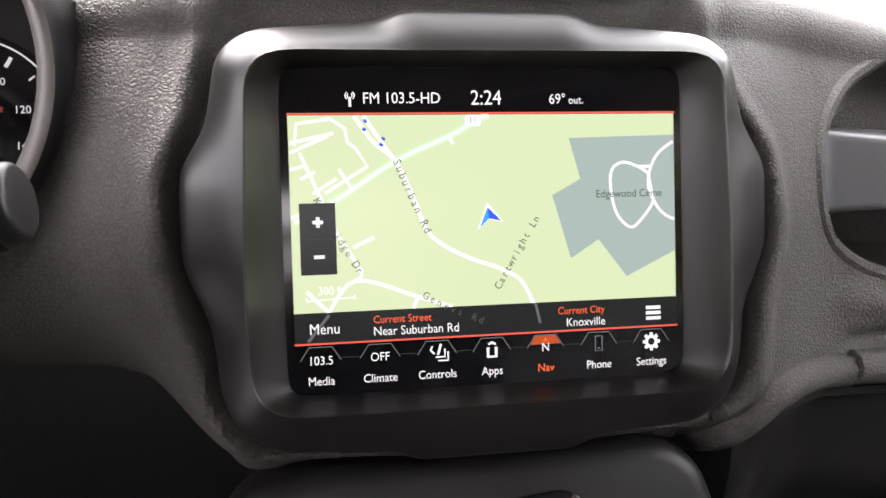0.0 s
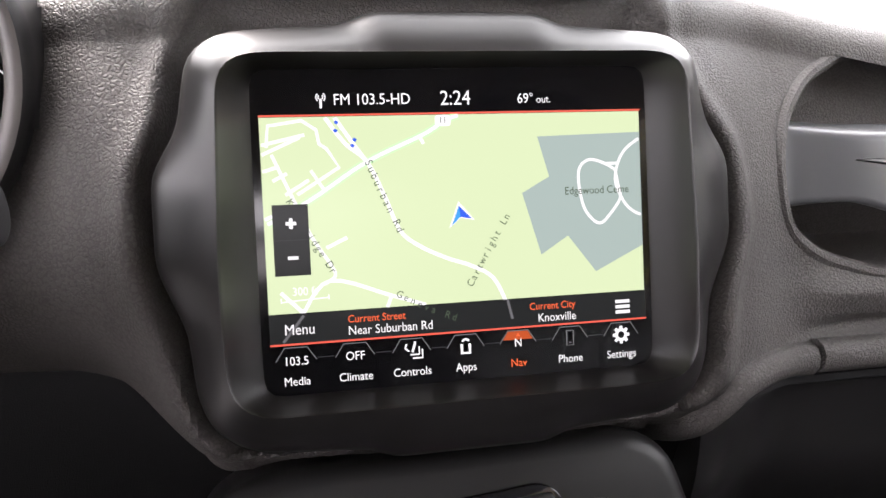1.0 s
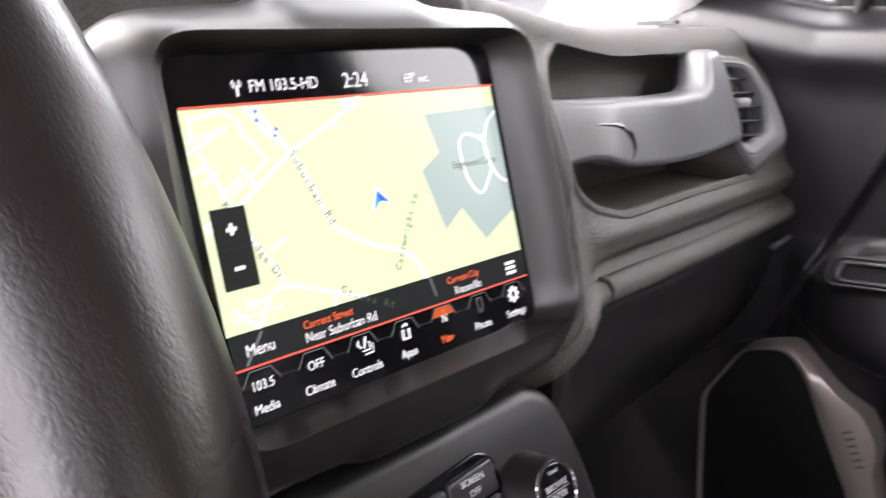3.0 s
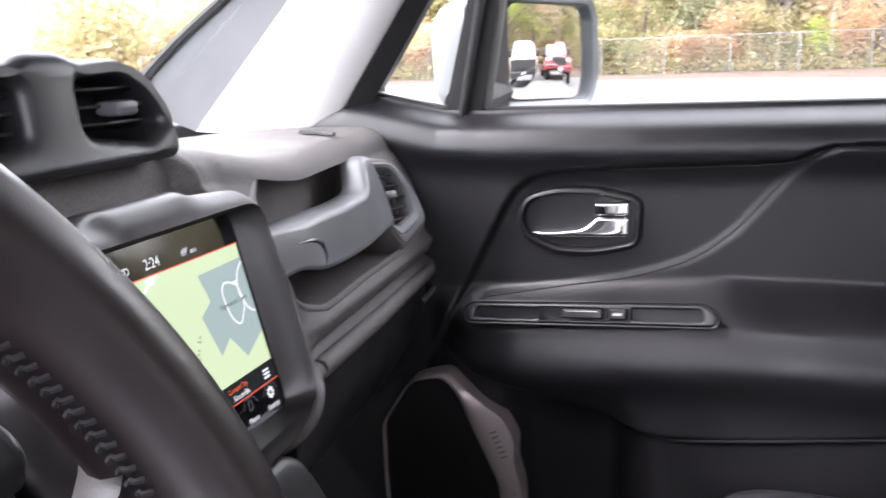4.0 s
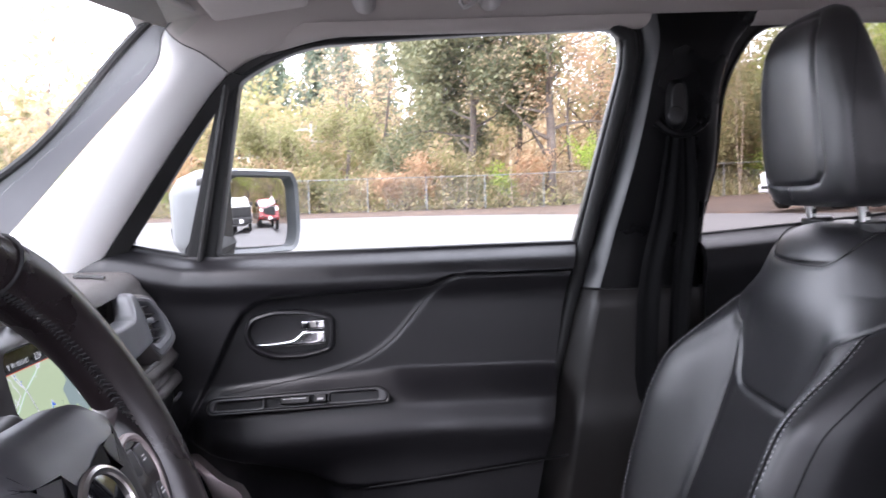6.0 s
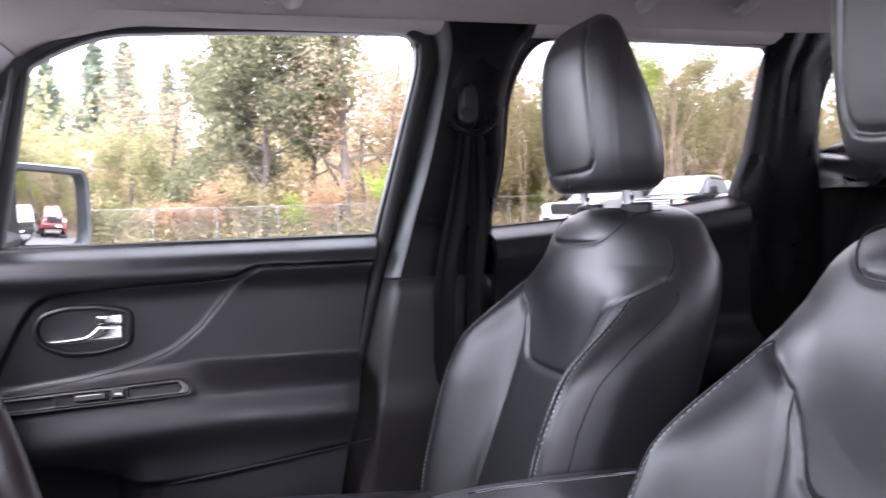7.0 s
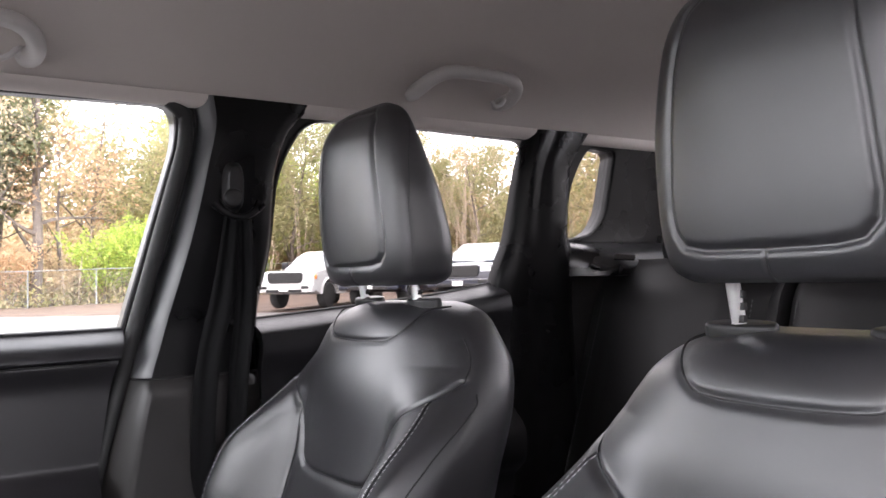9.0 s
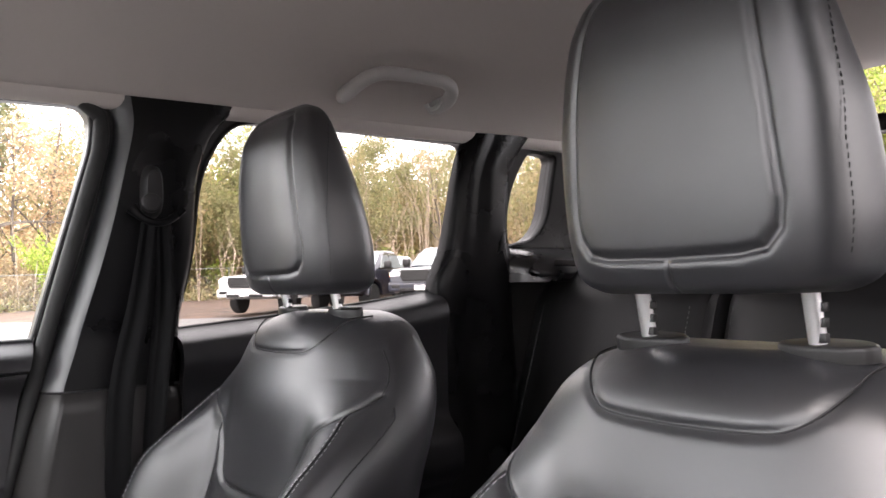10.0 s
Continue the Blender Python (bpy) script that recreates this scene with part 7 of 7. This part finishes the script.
# shrubs and saplings along the fence
def shrub(x, y, h, leaf, label, n=1700, size=0.105):
    s = thing("shrub", (x, y, ground_z(y)), label, "shrub")
    stems = []
    pts = []
    for k in range(14):
        a, r = float(rng.uniform(0, math.tau)), float(rng.uniform(0.15, 0.5)) * h
        tip = Vector((x + r * math.cos(a), y + r * math.sin(a), h * float(rng.uniform(0.6, 1.0))))
        mid = Vector((x, y, 0)).lerp(tip, 0.5) + Vector((0, 0, 0.15 * h))
        stems.append(tube([(x + 0.1 * math.cos(a), y + 0.1 * math.sin(a), 0.0), mid, tip], [0.02, 0.014, 0.006], 4))
        for t in rng.uniform(0.25, 1.05, n // 14):
            q = Vector((x, y, 0)).lerp(mid, min(1, t * 2)) if t < 0.5 else mid.lerp(tip, (t - 0.5) * 2)
            pts.append(tuple(q))
    part("stems", join(*stems), bark, s)
    pts = np.array(pts) + rng.normal(size=(len(pts), 3)) * 0.2 * np.array((1, 1, 0.8))
    pts[:, 2] = np.maximum(pts[:, 2], 0.08)
    leaf_mesh("leaves", pts, rng.uniform(0.6, 1.4, len(pts)) * size, leaf, s)
    return s


LEAFS = [leaf_tan, leaf_mixed, leaf_yellow, leaf_mixed, leaf_tan, leaf_green, leaf_rust, leaf_mixed]
TINT = {leaf_tan.name: "tan", leaf_mixed.name: "mixed brown and green", leaf_yellow.name: "yellow", leaf_green.name: "fresh green", leaf_rust.name: "rust-coloured"}
for k in range(34):
    y = 24 - 1.05 * k + float(rng.uniform(-0.4, 0.4))
    lf = LEAFS[int(rng.integers(0, len(LEAFS)))]
    shrub(45.6 + float(rng.uniform(0, 2.2)), y, float(rng.uniform(1.6, 3.4)), lf, "tangled shrub with %s leaves by the fence" % TINT[lf.name])
for x, y, h in ((46.0, -9.8, 4.2), (46.5, -11.2, 4.8), (47.0, -12.8, 4.4), (48.0, -14.4, 3.6)):
    shrub(x, y, h, leaf_green, "bright green leafy shrub by the fence", 3200, 0.10)
for k in range(16):
    lf = LEAFS[int(rng.integers(0, len(LEAFS)))]
    shrub(53 + float(rng.uniform(0, 3)), -15 - 2.2 * k, float(rng.uniform(2.0, 4.2)), lf, "tangled shrub with %s leaves at the lot edge" % TINT[lf.name], 1500, 0.10)

# far woods as one mass of trunks and leaves
tr_v, c1, c2 = [], [], []
bms = []
for k in range(260):
    a = radians(float(rng.uniform(-42, 72)))
    d = float(rng.uniform(62, 120))
    x, y = d * math.cos(a) * 1.0, -d * math.sin(a)
    if x < 56 and y > -60:
        x = 56 + float(rng.uniform(0, 30))
    h = float(rng.uniform(8, 14)) * (0.7 if y > 28 else 1.0)
    bms.append(tube([(x, y, 0), (x + float(rng.normal() * 0.3), y, h * 0.55), (x + float(rng.normal() * 0.5), y + float(rng.normal() * 0.5), h)], [0.16, 0.10, 0.02], 5))
    m = 950
    q = rng.normal(size=(m, 3)) * np.array((2.2, 2.2, h * 0.25)) + np.array((x, y, h * 0.42))
    q = q[q[:, 2] > 0.3]
    (c1 if rng.random() < 0.6 else c2).append(q)
tagged(part("far_trunks", join(*bms), bark), "crowd of bare far trunks", "woods", kind="stuff")
c1, c2 = np.concatenate(c1), np.concatenate(c2)
tagged(leaf_mesh("far_leaves", c1, rng.uniform(0.22, 0.5, len(c1)), leaf_mixed), "mixed brown and green far foliage", "woods", kind="stuff")
tagged(leaf_mesh("far_leaves", c2, rng.uniform(0.22, 0.5, len(c2)), leaf_tan), "pale tan far foliage", "woods", kind="stuff")
q = np.stack([rng.uniform(44.6, 54, 46000), rng.uniform(-20, 34, 46000), np.abs(rng.normal(size=46000)) * 0.7 + 0.05], 1)
tagged(leaf_mesh("undergrowth", q, rng.uniform(0.05, 0.13, len(q)), leaf_mixed), "low tangled undergrowth behind the fence", "undergrowth", kind="stuff")
tw = []
for k in range(420):
    x, y, h = float(rng.uniform(44.8, 60)), float(rng.uniform(-50, 30)), float(rng.uniform(1.5, 5.5))
    if y < -12:
        x += 9
    tw.append(tube([(x, y, ground_z(y)), (x + float(rng.normal() * 0.2), y + float(rng.normal() * 0.3), h * 0.6), (x + float(rng.normal() * 0.5), y + float(rng.normal() * 0.7), h)], [0.03, 0.02, 0.008], 4))
for k in range(85):
    a, d, h = radians(float(rng.uniform(-80, -20))), float(rng.uniform(40, 52)), float(rng.uniform(3, 9))
    x, y = d * math.cos(a), d * math.sin(a)
    z = ground_z(y)
    for j in range(3):
        b, c = rng.normal(size=2) * 0.35, rng.normal(size=2) * 0.9
        tw.append(tube([(x, y, z), (x + b[0], y + b[1], z + h * 0.5), (x + c[0], y + c[1], z + h * float(rng.uniform(0.8, 1.0)))], [0.026, 0.018, 0.007], 4))
tagged(part("saplings", join(*tw), material("pale_twig", (0.33, 0.26, 0.20), 0.9, vary=0.3, coarse=1)), "many pale leafless saplings", "undergrowth", kind="stuff")

# chain-link fence
fence = thing("chain_link_fence", (44, 0, 0), "grey chain-link fence along the lot", "fence")
LINE = [(44.0, y) for y in np.arange(34.2, -12.5, -3.1)] + [(44.0 + 0.9 * k, -13.0 - 3.0 * k) for k in range(1, 12)]
for x, y in LINE:
    part("post", tube([(x, y, 0), (x, y, ground_z(y) + 1.86)], 0.032, 8), galv, fence)
part("top_rail", tube([(x, y, ground_z(y) + 1.82) for x, y in LINE], 0.022, 8), galv, fence)
wires = []
v, f = [], []
for (x0, y0), (x1, y1) in zip(LINE, LINE[1:]):
    for k in range(22):
        for sg in (1, -1):
            a, b = k / 22, (k + 1.6 * 1) / 22 + 0.36
            za, zb = (0.05, 1.8) if sg > 0 else (1.8, 0.05)
            if b > 1:
                zb, b = za + (zb - za) * (1 - a) / (b - a), 1
            p, q = Vector((x0 + (x1 - x0) * a, y0 + (y1 - y0) * a, za)), Vector((x0 + (x1 - x0) * b, y0 + (y1 - y0) * b, zb))
            i = len(v)
            w = Vector((0, 0.004, 0.0))
            v += [p - w, p + w, q + w, q - w]
            f.append((i, i + 1, i + 2, i + 3))
me = bpy.data.meshes.new("wire_mesh")
me.from_pydata([tuple(a) for a in v], [], f)
me.materials.append(galv)
wm_ = new("wire_mesh", me)
wm_.parent, wm_.matrix_parent_inverse = fence, WHERE[fence.name].inverted()
tagged(wm_, kind="stuff")


# utility poles and a lot lamp
def utility_pole(x, y, h, label):
    p = thing("utility_pole", (x, y, 0), label, "utility pole")
    part("pole", tube([(x, y, 0), (x, y, h)], [0.15, 0.11], 10), pole_wood, p)
    for k, z in enumerate((h - 0.35, h - 1.1)):
        part("crossarm", box(x - 0.06, x + 0.06, y - 1.1 + 0.3 * k, y + 1.1 - 0.3 * k, z - 0.07, z + 0.07, 0.01), pole_wood, p)
        for j in range(4):
            part("insulator", moved(disc(0.06, 0.16, None, 0.02, 10), Matrix.Translation((x, y - 0.9 + 0.6 * j, z + 0.22))), galv, p)
    part("transformer", loft([[Vector((x + r * math.cos(a), y + 0.45 + r * math.sin(a), z)) for a in np.linspace(0, math.tau, 17)[:-1]] for r, z in ((0.2, h - 2.4), (0.25, h - 2.3), (0.25, h - 1.6), (0.18, h - 1.5))]), galv, p, "grey transformer can")


utility_pole(53, 7.25, 5.5, "pale wooden utility pole with crossarms")
utility_pole(60, 12.7, 4.9, "far wooden utility pole with crossarms")
lamp = thing("street_lamp", (84, 50.5, 0), "tall grey lot lamp", "street lamp")
part("pole", tube([(84, 50.5, 0), (84, 50.5, 5.2)], [0.10, 0.07], 8), pole_wood, lamp)
part("lamp_head", box(83.7, 84.3, 49.9, 50.7, 5.1, 5.35, 0.05), galv, lamp)

# ---- parked pickups ----
tyre_mat = material("tyre_rubber", (0.02, 0.02, 0.02), 0.8, bump=0.3, grain=60)
car_glass = material("car_glass", (0.22, 0.25, 0.26), 0.10, vary=0.05, coat=0.5)
lamp_glass = material("lamp_glass", (0.75, 0.77, 0.78), 0.12, vary=0.05, coat=0.6)
amber = material("amber_lens", (0.7, 0.22, 0.03), 0.2)
bars_white = material("plate_white", (0.75, 0.75, 0.74), 0.5)


def paint(name, c):
    return material(name, c, 0.25, 0.0, vary=0.03, coat=0.8, rough_vary=0.03)


def pickup(at, turn, body, label, dark_grille=True, front=None):
    """A crew-cab pickup, its nose along +x, standing on z = 0."""
    t = thing("pickup_truck", at, label, "pickup truck", "parked pickups", turn=turn)
    L = lambda name, bm, m, par=t, lab="": part(name, bm, m, par, lab, True, 45)
    up = Matrix(((1, 0, 0, 0), (0, 0, -1, 0), (0, 1, 0, 0), (0, 0, 0, 1)))
    arch = lambda cx: [(cx + 0.50 * math.cos(a), 0.45 + 0.48 * math.sin(a)) for a in np.linspace(0, math.pi, 11)]
    prof = [(2.88, 0.62), (2.92, 0.95), (2.86, 1.12), (2.70, 1.18), (1.55, 1.27), (1.30, 1.24), (-0.72, 1.27), (-2.85, 1.29), (-2.90, 0.75), (-2.80, 0.55)] + arch(-1.85)[::-1] + [(-1.2, 0.45), (1.2, 0.45)] + arch(1.85)[::-1] + [(2.5, 0.48)]
    L("body", slab(prof, 1.98, up @ Matrix.Translation((0, 0, 0.99)), 0.07), body, t, "painted truck body")
    cab = []
    for z, x0, x1, w in ((1.22, -0.85, 1.52, 0.93), (1.30, -0.85, 1.42, 0.92), (1.50, -0.80, 1.08, 0.86), (1.72, -0.72, 0.70, 0.79), (1.84, -0.60, 0.48, 0.73), (1.88, -0.45, 0.30, 0.66)):
        cab.append([Vector((x, y, z)) for x, y in rounded([(x0, -w), (x1, -w), (x1 + 0.04, 0), (x1, w), (x0, w)], [0.1, 0.16, 0.5, 0.16, 0.1], 4)])
    L("cab", loft(cab), body)
    L("windshield", loft([[Vector((x, y, z)) for y in np.linspace(-w, w, 9)] + [Vector((x - 0.03, y, z)) for y in np.linspace(w, -w, 9)] for x, z, w in ((1.47, 1.30, 0.80), (1.13, 1.50, 0.77), (0.76, 1.72, 0.71), (0.62, 1.79, 0.67))]), car_glass, t, "sky-reflecting windshield")
    for sg in (1, -1):
        for x0, x1, x2, x3 in ((0.22, 1.22, 0.66, 0.20), (-0.72, 0.12, 0.11, -0.64)):
            L("window", slab(rounded([(x0, 1.31), (x1, 1.31), (x2, 1.72), (x3, 1.74)], 0.05), 0.02, Matrix(((1, 0, 0, 0), (0, -0.32 * sg, sg, sg * (0.935 + 0.32 * 1.31)), (0, 1, 0, 0), (0, 0, 0, 1))) if sg > 0 else Matrix(((1, 0, 0, 0), (0, 0.32, -1, -(0.935 + 0.32 * 1.31)), (0, 1, 0, 0), (0, 0, 0, 1))) ), car_glass)
        L("fender_flare", tube([(1.85 + 0.53 * math.cos(a), sg * 0.985, 0.45 + 0.51 * math.sin(a)) for a in np.linspace(0.05, math.pi - 0.05, 15)], 0.045, 8), body)
        L("headlight", moved(box(-0.12, 0.07, -0.16, 0.17, -0.060, 0.075, 0.03), Matrix.Translation((2.86, sg * 0.81, 1.02))), lamp_glass, t, "clear headlight")
        L("turn_signal", moved(box(-0.08, 0.05, -0.03, 0.03, -0.07, 0.07, 0.02), Matrix.Translation((2.78, sg * 0.985, 1.0))), amber)
        L("fog_lamp", moved(box(-0.04, 0.03, -0.14, 0.14, -0.05, 0.05, 0.02), Matrix.Translation((3.0, sg * 0.74, 0.68))), rubber)
        m = L("door_mirror", moved(box(-0.06, 0.06, -0.12, 0.12, -0.12, 0.12, 0.04), Matrix.Translation((1.02, sg * 1.12, 1.40))), hard_plastic)
        L("door_seam", tube([(0.18, sg * 0.992, 1.22), (0.18, sg * 0.992, 0.55)], 0.008, 5), rubber)
        L("door_handle", moved(box(-0.10, 0.10, -0.015, 0.015, -0.018, 0.018, 0.008), Matrix.Translation((0.38, sg * 1.0, 1.12))), chrome)
        for cx in (1.85, -1.85):
            R = Matrix.Translation((cx, sg * 0.86, 0.41)) @ Matrix.Rotation(math.pi / 2, 4, "X")
            w = L("wheel", loft([[R @ Vector((r * math.cos(a), r * math.sin(a), z)) for a in np.linspace(0, math.tau, 33)[:-1]] for r, z in ((0.27, -0.14), (0.38, -0.14), (0.41, -0.10), (0.41, 0.10), (0.38, 0.14), (0.27, 0.14))]), tyre_mat, t, "black tyre")
            L("wheel_rim", loft([[R @ Vector((r * math.cos(a), r * math.sin(a), z * -sg)) for a in np.linspace(0, math.tau, 25)[:-1]] for r, z in ((0.265, -0.1), (0.265, 0.12), (0.24, 0.13), (0.22, 0.05))]), satin_grey, w)
            for k in range(6):
                a = k / 6 * math.tau
                L("wheel_spoke", moved(box(0.03, 0.24, -0.035, 0.035, -0.02, 0.02, 0.01), R @ Matrix.Translation((0, 0, -0.09 * sg)) @ Matrix.Rotation(a, 4, "Z")), satin_grey, w)
    L("bumper", slab(rounded([(-0.98, 0.52), (0.98, 0.52), (1.0, 0.78), (-1.0, 0.78)], 0.06), 0.22, Matrix(((0, 0, 1, 3.02), (1, 0, 0, 0), (0, 1, 0, 0), (0, 0, 0, 1))), 0.05), front or body, t, "front bumper")
    L("bumper_intake", slab(rounded([(-0.62, 0.53), (0.62, 0.53), (0.66, 0.62), (-0.66, 0.62)], 0.03), 0.03, Matrix(((0, 0, 1, 3.025), (1, 0, 0, 0), (0, 1, 0, 0), (0, 0, 0, 1))), 0.01), hard_plastic)
    L("number_plate", slab([(-0.16, 0.56), (0.16, 0.56), (0.16, 0.70), (-0.16, 0.70)], 0.02, Matrix(((0, 0, 1, 3.04), (1, 0, 0, 0), (0, 1, 0, 0), (0, 0, 0, 1))), 0.004), bars_white)
    GF = Matrix(((0, 0, 1, 2.955), (1, 0, 0, 0), (0, 1, 0, 0), (0, 0, 0, 1)))
    g = L("grille", slab(rounded([(-0.56, 0.82), (0.56, 0.82), (0.63, 0.98), (0.60, 1.15), (-0.60, 1.15), (-0.63, 0.98)], 0.05), 0.05, GF @ Matrix.Translation((0, 0, 0.012)), 0.015), rubber, t, "black grille")
    for k in range(4):
        L("grille_bar", moved(box(-0.012, 0.012, -0.56, 0.56, -0.018, 0.018, 0.006), Matrix.Translation((2.962, 0, 0.885 + 0.066 * k))), rubber if dark_grille else chrome, g)
    if front:
        L("nose_panel", slab(rounded([(-0.97, 0.76), (0.97, 0.76), (0.95, 1.15), (-0.95, 1.15)], 0.06), 0.06, Matrix(((0, 0, 1, 2.95), (1, 0, 0, 0), (0, 1, 0, 0), (0, 0, 0, 1))), 0.02), front, t, "black nose panel")
    L("hood_ridge", loft([[Vector((x, y, z)) for y, z in ((-0.42, zz - 0.03), (-0.36, zz + 0.02), (0.36, zz + 0.02), (0.42, zz - 0.03))] for x, zz in ((2.62, 1.17), (2.1, 1.225), (1.56, 1.262))]), body)
    L("cargo_bed", box(-2.82, -0.92, -0.78, 0.78, 1.24, 1.31, 0.01), rubber)
    return t


white_paint, blue_paint, red_paint, navy_paint = paint("white_paint", (0.50, 0.50, 0.495)), paint("blue_paint", (0.006, 0.008, 0.018)), paint("red_paint", (0.22, 0.02, 0.02)), paint("navy_paint", (0.010, 0.017, 0.055))

for x, y, body, label, dg in ((25.7, -13.0, white_paint, "white crew-cab pickup with a black grille", True), (23.4, -14.7, blue_paint, "dark blue crew-cab pickup with chrome trim", False), (21.1, -16.4, blue_paint, "dark blue pickup with a black grille", True), (18.8, -18.1, navy_paint, "navy blue pickup parked in the row", True),
                              (11.0, -17.0, red_paint, "red pickup parked in the row", True), (8.4, -18.0, white_paint, "white pickup with a dark front and black grille", True), (34.0, -22.5, white_paint, "white pickup in the row behind", False)):
    pickup((x, y, ground_z(y) + (0.05 if x > 15 else 0.0)), 126 if x > 15 else 114, body, label, dg, hard_plastic if "dark front" in label else None)
